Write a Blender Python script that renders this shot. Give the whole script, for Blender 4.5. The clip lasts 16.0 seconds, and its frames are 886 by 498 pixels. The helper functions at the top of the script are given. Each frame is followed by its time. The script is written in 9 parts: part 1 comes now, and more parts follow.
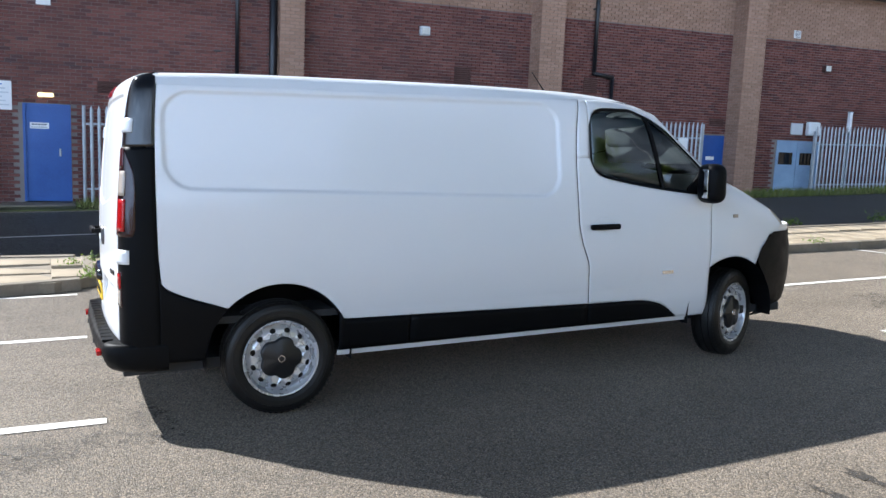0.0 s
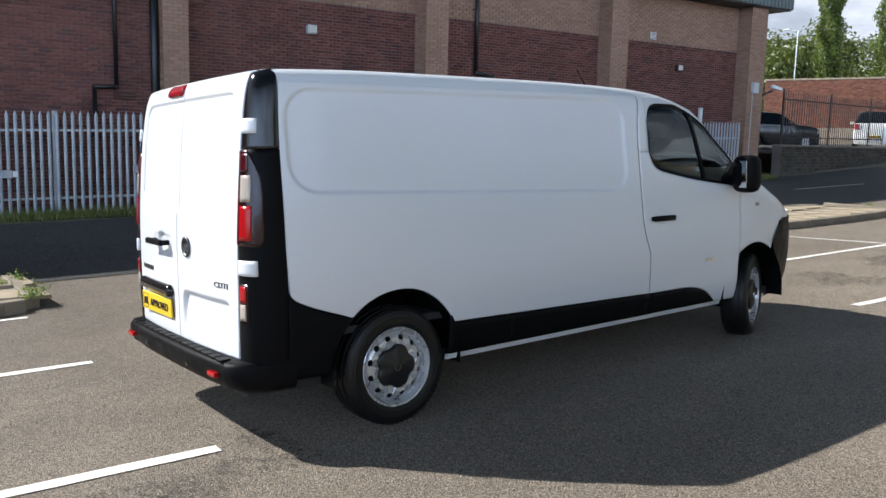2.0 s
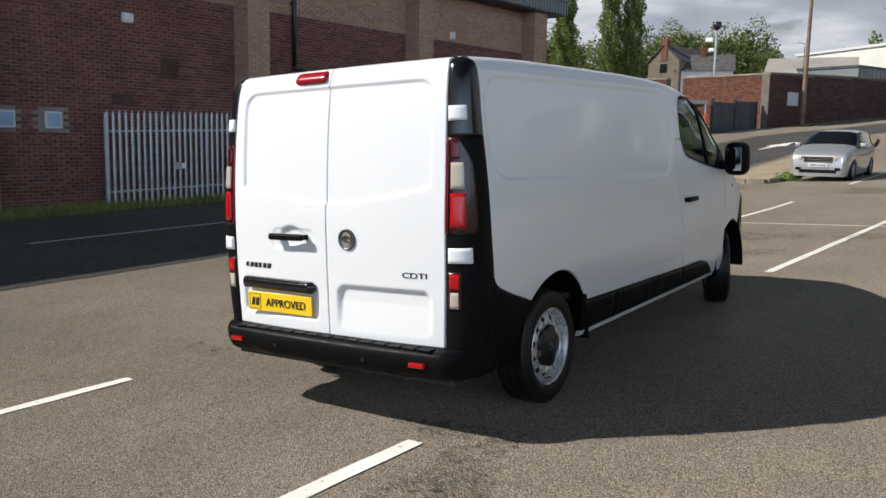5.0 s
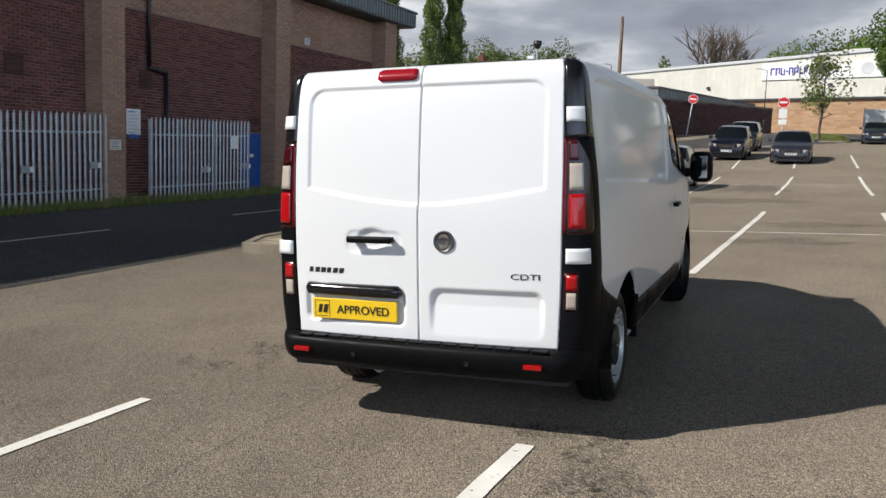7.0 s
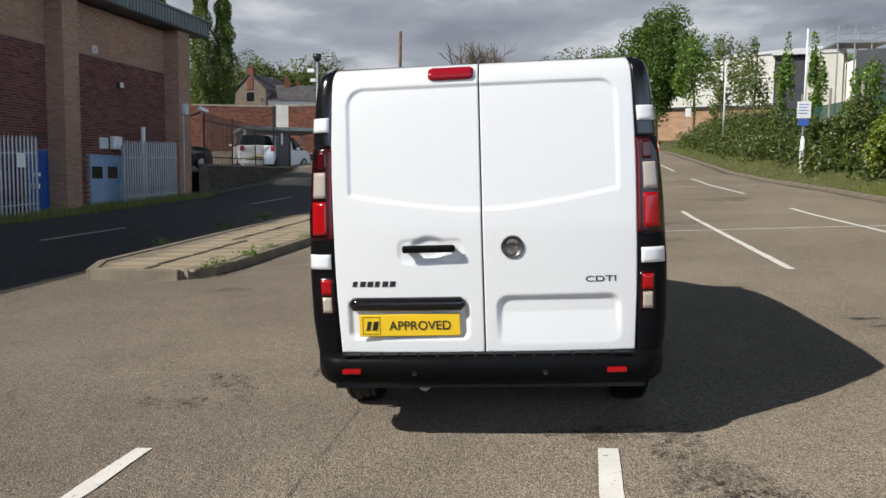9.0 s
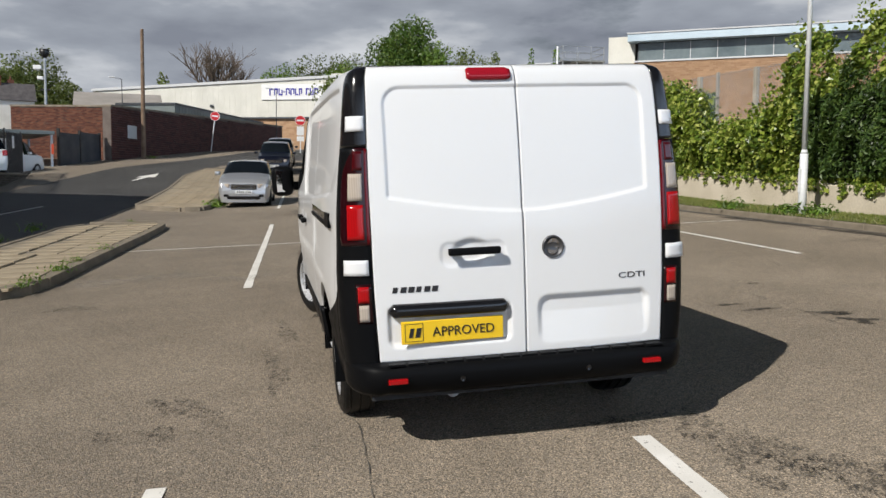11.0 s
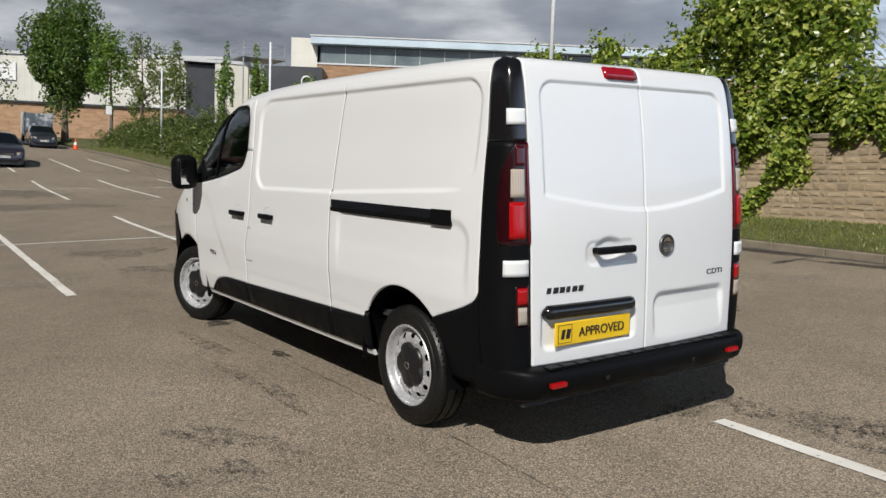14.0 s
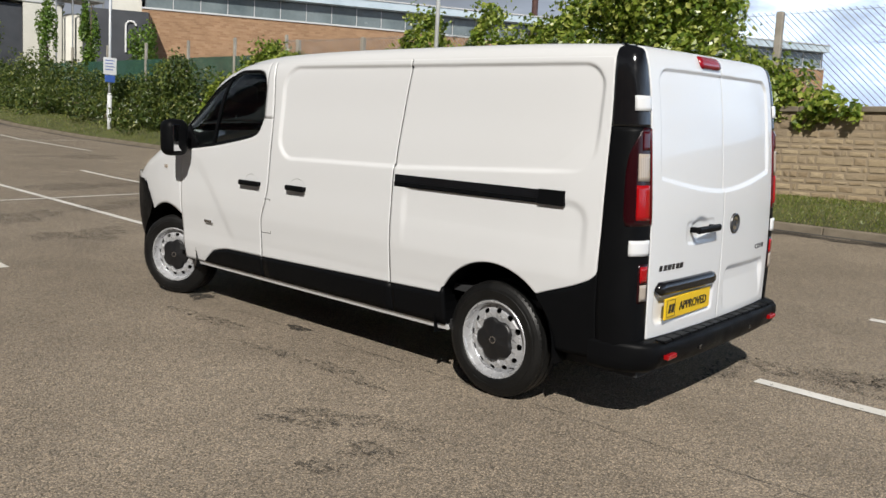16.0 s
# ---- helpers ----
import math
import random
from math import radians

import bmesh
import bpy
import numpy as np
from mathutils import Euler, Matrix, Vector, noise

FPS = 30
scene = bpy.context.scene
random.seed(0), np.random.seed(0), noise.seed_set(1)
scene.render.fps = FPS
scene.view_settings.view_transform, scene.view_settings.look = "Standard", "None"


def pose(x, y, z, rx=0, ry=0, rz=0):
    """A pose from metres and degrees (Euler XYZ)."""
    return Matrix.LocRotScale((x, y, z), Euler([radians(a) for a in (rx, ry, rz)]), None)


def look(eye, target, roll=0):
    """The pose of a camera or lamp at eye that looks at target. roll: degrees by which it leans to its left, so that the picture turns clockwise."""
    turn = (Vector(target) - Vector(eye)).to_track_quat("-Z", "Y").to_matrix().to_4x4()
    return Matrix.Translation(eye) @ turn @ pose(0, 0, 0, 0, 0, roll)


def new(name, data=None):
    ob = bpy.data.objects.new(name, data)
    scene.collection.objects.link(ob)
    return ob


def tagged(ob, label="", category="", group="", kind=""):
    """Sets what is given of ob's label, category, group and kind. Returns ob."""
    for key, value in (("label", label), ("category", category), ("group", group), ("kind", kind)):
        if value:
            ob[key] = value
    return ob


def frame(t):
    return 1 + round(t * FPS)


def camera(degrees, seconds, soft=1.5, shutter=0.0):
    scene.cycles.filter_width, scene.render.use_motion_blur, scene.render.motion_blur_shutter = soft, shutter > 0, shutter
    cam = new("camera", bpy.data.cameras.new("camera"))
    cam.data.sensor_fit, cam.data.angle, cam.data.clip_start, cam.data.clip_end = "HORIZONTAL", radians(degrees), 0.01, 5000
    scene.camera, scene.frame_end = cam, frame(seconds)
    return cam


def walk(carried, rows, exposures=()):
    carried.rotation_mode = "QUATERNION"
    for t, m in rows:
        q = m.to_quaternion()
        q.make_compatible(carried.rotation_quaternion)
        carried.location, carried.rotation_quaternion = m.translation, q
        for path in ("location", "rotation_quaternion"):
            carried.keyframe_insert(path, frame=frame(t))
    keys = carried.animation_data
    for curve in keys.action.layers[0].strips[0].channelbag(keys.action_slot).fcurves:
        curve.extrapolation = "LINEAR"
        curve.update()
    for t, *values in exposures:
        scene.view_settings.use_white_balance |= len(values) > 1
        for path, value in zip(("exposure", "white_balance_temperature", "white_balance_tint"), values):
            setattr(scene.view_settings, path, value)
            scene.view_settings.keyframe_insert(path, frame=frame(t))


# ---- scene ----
# camera and walk
cam = camera(56.20, 16.0)
PATH = [
    (0, pose(5.537, -1.234, 1.744, 81.83, -2.40, 64.57)),
    (0.5, pose(5.303, -1.570, 1.727, 81.94, -2.89, 61.89)),
    (1, pose(5.100, -1.953, 1.719, 81.79, -2.49, 59.30)),
    (1.5, pose(4.841, -2.219, 1.689, 81.92, -1.98, 56.16)),
    (2, pose(4.632, -2.582, 1.672, 82.24, -1.45, 52.71)),
    (2.5, pose(4.394, -2.868, 1.650, 82.33, -1.17, 49.79)),
    (3, pose(4.149, -3.149, 1.631, 82.30, -1.10, 46.26)),
    (3.5, pose(3.896, -3.447, 1.617, 82.12, -1.08, 43.01)),
    (4, pose(3.621, -3.667, 1.602, 82.06, -0.88, 40.58)),
    (4.5, pose(3.352, -3.970, 1.583, 82.20, -0.83, 37.93)),
    (7, pose(1.704, -4.939, 1.472, 83.53, -2.00, 21.99)),
    (7.5, pose(1.333, -4.955, 1.440, 83.48, -1.81, 18.94)),
    (8, pose(0.937, -5.055, 1.417, 84.00, -1.12, 14.88)),
    (10.3, look((-0.817, -5.099, 1.357), (-0.615, -3.117, 1.188), 0.6)),
    (10.5, look((-0.984, -5.075, 1.356), (-0.72, -3.099, 1.188), 0.5)),
    (11, look((-1.328, -4.93, 1.337), (-0.91, -2.981, 1.179), 0.4)),
    (11.5, look((-1.687, -4.787, 1.318), (-1.139, -2.869, 1.178), -0.2)),
    (12, look((-2.073, -4.618, 1.323), (-1.399, -2.74, 1.184), -0.2)),
    (12.5, look((-2.379, -4.419, 1.306), (-1.568, -2.597, 1.165), 0.2)),
    (13, look((-2.778, -4.239, 1.292), (-1.847, -2.476, 1.141), 0.9)),
    (13.5, look((-3.062, -3.997, 1.283), (-2.015, -2.3, 1.129), 1.0)),
    (14, look((-3.421, -3.8, 1.274), (-2.257, -2.18, 1.131), 1.9)),
    (14.5, look((-3.747, -3.578, 1.272), (-2.47, -2.047, 1.114), 2.7)),
    (15, look((-4.012, -3.314, 1.279), (-2.656, -1.854, 1.111), 3.3)),
    (15.5, look((-4.356, -3.117, 1.328), (-2.934, -1.724, 1.132), 3.3)),
    (16, look((-4.57, -2.861, 1.33), (-3.089, -1.537, 1.102), 3.0)),
]
walk(cam, PATH, exposures=[(0, 1.35, 5900, 10), (0.5, 1.2, 5920, 10), (1.5, 0.95, 6080, 10), (2.5, 0.78, 6250, 10), (3.5, 0.6, 6400, 10), (4.5, 0.45, 6500, 10), (7.0, 0.26, 6550, 10), (8.2, 0.2, 6550, 10), (10.5, 0.1, 6550, 10), (12.0, 0.02, 6550, 10), (14.0, -0.05, 6550, 10), (16.0, -0.05, 6600, 10)])

# world: broken grey cloud over blue sky, low bright sun from behind the van's left side
SUN = Vector((-0.793, -0.614, 0.785)).normalized()
wd = bpy.data.worlds.new("sky")
scene.world = wd
wd.use_nodes = True
wn, wl = wd.node_tree.nodes, wd.node_tree.links
wn.clear()
w_out = wn.new("ShaderNodeOutputWorld")
w_bg = wn.new("ShaderNodeBackground")
w_sky = wn.new("ShaderNodeTexSky")
w_sky.sky_type = "NISHITA"
w_sky.sun_disc = False
w_sky.sun_elevation = math.asin(SUN.z)
w_sky.sun_rotation = math.atan2(SUN.x, SUN.y)
w_sky.air_density, w_sky.dust_density = 1.2, 0.4
w_co = wn.new("ShaderNodeTexCoord")
w_map = wn.new("ShaderNodeMapping")
w_map.inputs["Scale"].default_value = (1.0, 1.0, 3.2)
w_map.inputs["Location"].default_value = (0.35, 1.9, 0.4)
w_n1 = wn.new("ShaderNodeTexNoise")
w_n1.inputs["Scale"].default_value = 2.1
w_n1.inputs["Detail"].default_value = 7
w_n1.inputs["Roughness"].default_value = 0.55
w_n2 = wn.new("ShaderNodeTexNoise")
w_n2.inputs["Scale"].default_value = 5.5
w_n2.inputs["Detail"].default_value = 8
w_r1 = wn.new("ShaderNodeValToRGB")
w_r1.color_ramp.elements[0].position, w_r1.color_ramp.elements[0].color = 0.29, (0, 0, 0, 1)
w_r1.color_ramp.elements[1].position, w_r1.color_ramp.elements[1].color = 0.38, (1, 1, 1, 1)
w_r2 = wn.new("ShaderNodeValToRGB")
w_r2.color_ramp.elements[0].position, w_r2.color_ramp.elements[0].color = 0.33, (2.9, 3.2, 3.85, 1)
w_r2.color_ramp.elements[1].position, w_r2.color_ramp.elements[1].color = 0.74, (9.5, 9.8, 10.2, 1)
e_mid = w_r2.color_ramp.elements.new(0.52)
e_mid.color = (4.3, 4.7, 5.4, 1)
w_mix = wn.new("ShaderNodeMixRGB")
wl.new(w_co.outputs["Generated"], w_map.inputs["Vector"])
wl.new(w_map.outputs["Vector"], w_n1.inputs["Vector"])
wl.new(w_map.outputs["Vector"], w_n2.inputs["Vector"])
wl.new(w_n1.outputs["Fac"], w_r1.inputs["Fac"])
wl.new(w_n2.outputs["Fac"], w_r2.inputs["Fac"])
# the cloud thins out overhead
w_sep = wn.new("ShaderNodeSeparateXYZ")
w_top = wn.new("ShaderNodeMapRange")
w_top.inputs["From Min"].default_value, w_top.inputs["From Max"].default_value = 0.22, 0.55
w_top.inputs["To Min"].default_value, w_top.inputs["To Max"].default_value = 1.0, 0.0
w_mul = wn.new("ShaderNodeMath")
w_mul.operation = "MULTIPLY"
wl.new(w_co.outputs["Generated"], w_sep.inputs["Vector"])
wl.new(w_sep.outputs["Z"], w_top.inputs["Value"])
wl.new(w_r1.outputs["Color"], w_mul.inputs[0])
wl.new(w_top.outputs["Result"], w_mul.inputs[1])
wl.new(w_mul.outputs["Value"], w_mix.inputs["Fac"])
w_dim = wn.new("ShaderNodeVectorMath")  # overhead sky scaled down to deepen the ground shadows
w_dim.operation = "SCALE"
w_dim.inputs["Scale"].default_value = 0.22
wl.new(w_sky.outputs["Color"], w_dim.inputs[0])
wl.new(w_dim.outputs["Vector"], w_mix.inputs[1])
# cloud stays dark north and west; unseen south-east brightened to light the van's side
w_side = wn.new("ShaderNodeMapRange")
w_side.inputs["From Min"].default_value, w_side.inputs["From Max"].default_value = 0.2, 1.0
w_side.inputs["To Min"].default_value, w_side.inputs["To Max"].default_value = 1.0, 5.2
w_gain = wn.new("ShaderNodeVectorMath")
w_gain.operation = "SCALE"
wl.new(w_r2.outputs["Color"], w_gain.inputs[0])
wl.new(w_side.outputs["Result"], w_gain.inputs["Scale"])
w_tint = wn.new("ShaderNodeMixRGB")
w_tint.blend_type = "MULTIPLY"
w_tint.inputs[2].default_value = (0.82, 1.0, 1.20, 1)
w_clip = wn.new("ShaderNodeClamp")
wl.new(w_clip.outputs["Result"], w_tint.inputs["Fac"])
wl.new(w_gain.outputs["Vector"], w_tint.inputs[1])
wl.new(w_tint.outputs["Color"], w_mix.inputs[2])
w_dot = wn.new("ShaderNodeVectorMath")
w_dot.operation = "DOT_PRODUCT"
w_dot.inputs[1].default_value = (0.78, -0.62, 0.0)
wl.new(w_co.outputs["Generated"], w_dot.inputs[0])
wl.new(w_dot.outputs["Value"], w_side.inputs["Value"])
wl.new(w_dot.outputs["Value"], w_clip.inputs["Value"])
wl.new(w_mix.outputs["Color"], w_bg.inputs["Color"])
w_bg.inputs["Strength"].default_value = 0.075
wl.new(w_bg.outputs["Background"], w_out.inputs["Surface"])

sun_lamp = new("sun", bpy.data.lights.new("sun", "SUN"))
sun_lamp.data.energy = 4.9
sun_lamp.data.angle = radians(0.55)
sun_lamp.data.color = (1.0, 0.965, 0.905)
sun_lamp.matrix_basis = look(SUN * 60, (0, 0, 0))
scene.view_settings.exposure = 0.0


# ---- material tools ----
def sock(node, *names):
    for n in names:
        if n in node.inputs:
            return node.inputs[n]


class Mat:
    """A node material: base colour varied at two scales, with bump."""

    def __init__(self, name, rough=0.6, metal=0.0, spec=0.5):
        self.m = bpy.data.materials.new(name)
        self.m.use_nodes = True
        self.nt = self.m.node_tree
        self.b = self.nt.nodes["Principled BSDF"]
        self.b.inputs["Roughness"].default_value = rough
        self.b.inputs["Metallic"].default_value = metal
        sock(self.b, "Specular IOR Level", "Specular").default_value = spec
        self.co = self.nt.nodes.new("ShaderNodeTexCoord").outputs["Object"]

    def node(self, kind, **inputs):
        n = self.nt.nodes.new(kind)
        for k, v in inputs.items():
            n.inputs[k].default_value = v
        return n

    def link(self, a, b):
        self.nt.links.new(a, b)

    def noise(self, scale, detail=4.0, rough=0.55, co=None):
        n = self.node("ShaderNodeTexNoise", Scale=scale, Detail=detail, Roughness=rough)
        self.link(co or self.co, n.inputs["Vector"])
        return n.outputs["Fac"]

    def ramp(self, fac, *stops):
        r = self.nt.nodes.new("ShaderNodeValToRGB")
        el = r.color_ramp.elements
        while len(el) < len(stops):
            el.new(0.5)
        for e, (p, c) in zip(el, stops):
            e.position = p
            e.color = (*c, 1) if isinstance(c, tuple) else (c, c, c, 1)
        self.link(fac, r.inputs["Fac"])
        return r.outputs["Color"]

    def mix(self, fac, a, b, how="MIX"):
        n = self.nt.nodes.new("ShaderNodeMixRGB")
        n.blend_type = how
        for i, v in ((0, fac), (1, a), (2, b)):
            if isinstance(v, (int, float)):
                n.inputs[i].default_value = v if i == 0 else (v, v, v, 1)
            elif isinstance(v, tuple):
                n.inputs[i].default_value = (*v, 1)
            else:
                self.link(v, n.inputs[i])
        return n.outputs["Color"]

    def color(self, c):
        if isinstance(c, tuple):
            self.b.inputs["Base Color"].default_value = (*c, 1)
        else:
            self.link(c, self.b.inputs["Base Color"])
        return self

    def rough(self, fac, lo, hi):
        self.link(self.ramp(fac, (0.3, lo), (0.7, hi)), self.b.inputs["Roughness"])
        return self

    def bump(self, fac, strength=0.3, dist=0.01):
        n = self.node("ShaderNodeBump", Strength=strength, Distance=dist)
        self.link(fac, n.inputs["Height"])
        self.link(n.outputs["Normal"], self.b.inputs["Normal"])
        return self

    def island(self):
        return self.nt.nodes.new("ShaderNodeNewGeometry").outputs["Random Per Island"]

    def rand(self):
        return self.nt.nodes.new("ShaderNodeObjectInfo").outputs["Random"]


def varied(name, c1, c2, scale, rough=0.7, fine=40.0, bump=0.2, dist=0.005, spec=0.4, metal=0.0, dirt=0.15):
    """Two-scale mottled surface between the colours c1 and c2."""
    k = Mat(name, rough, metal, spec)
    base = k.ramp(k.noise(scale, 5), (0.3, c1), (0.7, c2))
    fn = k.noise(fine, 3)
    base = k.mix(dirt, base, k.ramp(fn, (0.3, 0.25), (0.7, 1.0)), "MULTIPLY")
    k.color(base)
    k.rough(k.noise(scale * 2.3, 3), max(0.02, rough - 0.12), min(1, rough + 0.1))
    if bump:
        k.bump(fn, bump, dist)
    return k.m


def plain(name, c, rough=0.5, metal=0.0, spec=0.5, wear=0.06):
    k = Mat(name, rough, metal, spec)
    f = k.noise(6, 4)
    k.color(k.mix(wear, c, k.ramp(f, (0.35, 0.2), (0.65, 1.0)), "MULTIPLY"))
    k.rough(k.noise(17, 3), max(0.02, rough - 0.05), min(1.0, rough + 0.06))
    return k.m


# ---- mesh tools ----
def mesh_of(name, verts, faces, mat=None, smooth=False):
    me = bpy.data.meshes.new(name)
    me.from_pydata([tuple(v) for v in verts], [], faces)
    me.update()
    if smooth:
        me.shade_smooth()
    for m in (mat if isinstance(mat, (list, tuple)) else [mat]):
        if m:
            me.materials.append(m)
    return me


def bm_mesh(name, bm, mat=None, smooth=False):
    me = bpy.data.meshes.new(name)
    bmesh.ops.recalc_face_normals(bm, faces=bm.faces)
    bm.to_mesh(me)
    bm.free()
    if smooth:
        me.shade_smooth()
    for m in (mat if isinstance(mat, (list, tuple)) else [mat]):
        if m:
            me.materials.append(m)
    return me


def part(name, bm, material, parent, label="", smooth=False, at=None):
    """One mesh object (from a bmesh or a mesh) under a thing or a part."""
    me = bm if isinstance(bm, bpy.types.Mesh) else bm_mesh(name, bm, material, smooth)
    ob = new(name, me)
    ob.parent = parent
    if at is not None:
        ob.matrix_basis = at
    if label:
        tagged(ob, label)
    return ob


def root(name, m, label, category, group="", kind=""):
    ob = new(name)
    ob.empty_display_size = 0.1
    ob.matrix_basis = m
    return tagged(ob, label, category, group, kind)


def add_box(bm, x0, y0, z0, x1, y1, z1, bevel=0.0, m=None, seg=1):
    r = bmesh.ops.create_cube(bm, size=1.0)
    vs = r["verts"]
    bmesh.ops.transform(bm, verts=vs, matrix=Matrix.Translation(((x0 + x1) / 2, (y0 + y1) / 2, (z0 + z1) / 2)) @ Matrix.Diagonal((x1 - x0, y1 - y0, z1 - z0, 1)))
    if bevel:
        es = list({e for v in vs for e in v.link_edges})
        out = bmesh.ops.bevel(bm, geom=es, offset=bevel, segments=seg, profile=0.5, affect="EDGES")
        vs = list({v for f in out["faces"] for v in f.verts} | {v for v in vs if v.is_valid})
    if m is not None:
        bmesh.ops.transform(bm, verts=vs, matrix=m)
    return vs


def box(x0, y0, z0, x1, y1, z1, bevel=0.0, m=None, seg=1):
    bm = bmesh.new()
    add_box(bm, x0, y0, z0, x1, y1, z1, bevel, m, seg)
    return bm


def add_tube(bm, p, q, r0, r1=None, n=10, caps=True):
    """A tapered rod from p to q."""
    p, q = Vector(p), Vector(q)
    r1 = r0 if r1 is None else r1
    d = q - p
    rot = d.to_track_quat("Z", "Y").to_matrix().to_4x4()
    r = bmesh.ops.create_cone(bm, cap_ends=caps, segments=n, radius1=r0, radius2=max(r1, 1e-4), depth=d.length)
    bmesh.ops.transform(bm, verts=r["verts"], matrix=Matrix.Translation((p + q) / 2) @ rot)
    return r["verts"]


def tube(p, q, r0, r1=None, n=10):
    bm = bmesh.new()
    add_tube(bm, p, q, r0, r1, n)
    return bm


def lathe(bm, prof, n=40, axis="X", m=None):
    """Turn the profile of (along, radius) points round an axis."""
    rings = []
    for a, r in prof:
        ring = []
        for i in range(n):
            t = 2 * math.pi * i / n
            c, s = r * math.cos(t), r * math.sin(t)
            v = {"X": (a, c, s), "Y": (c, a, s), "Z": (c, s, a)}[axis]
            ring.append(bm.verts.new(v if m is None else m @ Vector(v)))
        rings.append(ring)
    for k in range(len(rings) - 1):
        for i in range(n):
            j = (i + 1) % n
            bm.faces.new((rings[k][i], rings[k][j], rings[k + 1][j], rings[k + 1][i]))
    return rings


def interp(x, table):
    return float(np.interp(x, [a for a, _ in table], [b for _, b in table]))


def smooth_interp(x, table):
    """Monotone-looking cubic through a table of (x, value)."""
    n = len(table)
    if x <= table[0][0]:
        return table[0][1]
    if x >= table[-1][0]:
        return table[-1][1]
    i = max(k for k in range(n) if table[k][0] <= x)
    i = min(i, n - 2)

    def slope(k):
        if k == 0:
            return (table[1][1] - table[0][1]) / (table[1][0] - table[0][0])
        if k == n - 1:
            return (table[-1][1] - table[-2][1]) / (table[-1][0] - table[-2][0])
        a = (table[k][1] - table[k - 1][1]) / (table[k][0] - table[k - 1][0])
        b = (table[k + 1][1] - table[k][1]) / (table[k + 1][0] - table[k][0])
        return 0.0 if a * b <= 0 else 2 * a * b / (a + b)

    h = table[i + 1][0] - table[i][0]
    t = (x - table[i][0]) / h
    m0, m1 = slope(i) * h, slope(i + 1) * h
    y0, y1 = table[i][1], table[i + 1][1]
    return (2 * t**3 - 3 * t**2 + 1) * y0 + (t**3 - 2 * t**2 + t) * m0 + (-2 * t**3 + 3 * t**2) * y1 + (t**3 - t**2) * m1


# height of the ground: tilted car park, rising road beyond
RISE = [(-60, 0), (14, 0), (20, 0.08), (27, 0.2), (33, 0.42), (38, 0.76), (44, 1.15), (50, 1.5), (60, 1.95), (68, 2.45), (90, 3.05), (135, 3.9), (2000, 3.9)]
CAMBER = [(-60, 0.9), (-14, 0.45), (-5, 0.0), (2000, 0.0)]


def G(x, y):
    xx, yy = max(-70, min(70, x)), max(-60, min(135, y))
    fade = 1 if yy < 30 else max(0.0, 1 - (yy - 30) / 20)
    level = 1 - 0.9 * max(0.0, min(1.0, (yy - 36) / 22))
    return 0.045 * xx * level + 0.021 * yy + interp(yy, RISE) + interp(xx, CAMBER) * fade


def drape(name, poly_fn, nu, nv, lift, mat, bottom=None):
    """A sheet laid on the ground: poly_fn(u, v) gives x, y. bottom: how far its skirt goes down."""
    vs, fs = [], []
    for i in range(nu + 1):
        for j in range(nv + 1):
            x, y = poly_fn(i / nu, j / nv)
            vs.append((x, y, G(x, y) + lift))
    for i in range(nu):
        for j in range(nv):
            a = i * (nv + 1) + j
            fs.append((a, a + nv + 1, a + nv + 2, a + 1))
    if bottom is not None:
        rim = [i * (nv + 1) for i in range(nu + 1)] + [nu * (nv + 1) + j for j in range(1, nv + 1)] + [i * (nv + 1) + nv for i in range(nu - 1, -1, -1)] + [j for j in range(nv - 1, 0, -1)]
        base = len(vs)
        for k in rim:
            x, y, z = vs[k]
            vs.append((x, y, z - bottom))
        n = len(rim)
        for k in range(n):
            fs.append((rim[k], rim[(k + 1) % n], base + (k + 1) % n, base + k))
    return mesh_of(name, vs, fs, mat)


def quad_fn(a, b, c, d):
    """Bilinear patch over four plan corners in order."""
    def fn(u, v):
        return tuple((1 - u) * (1 - v) * a[k] + u * (1 - v) * b[k] + u * v * c[k] + (1 - u) * v * d[k] for k in range(2))
    return fn

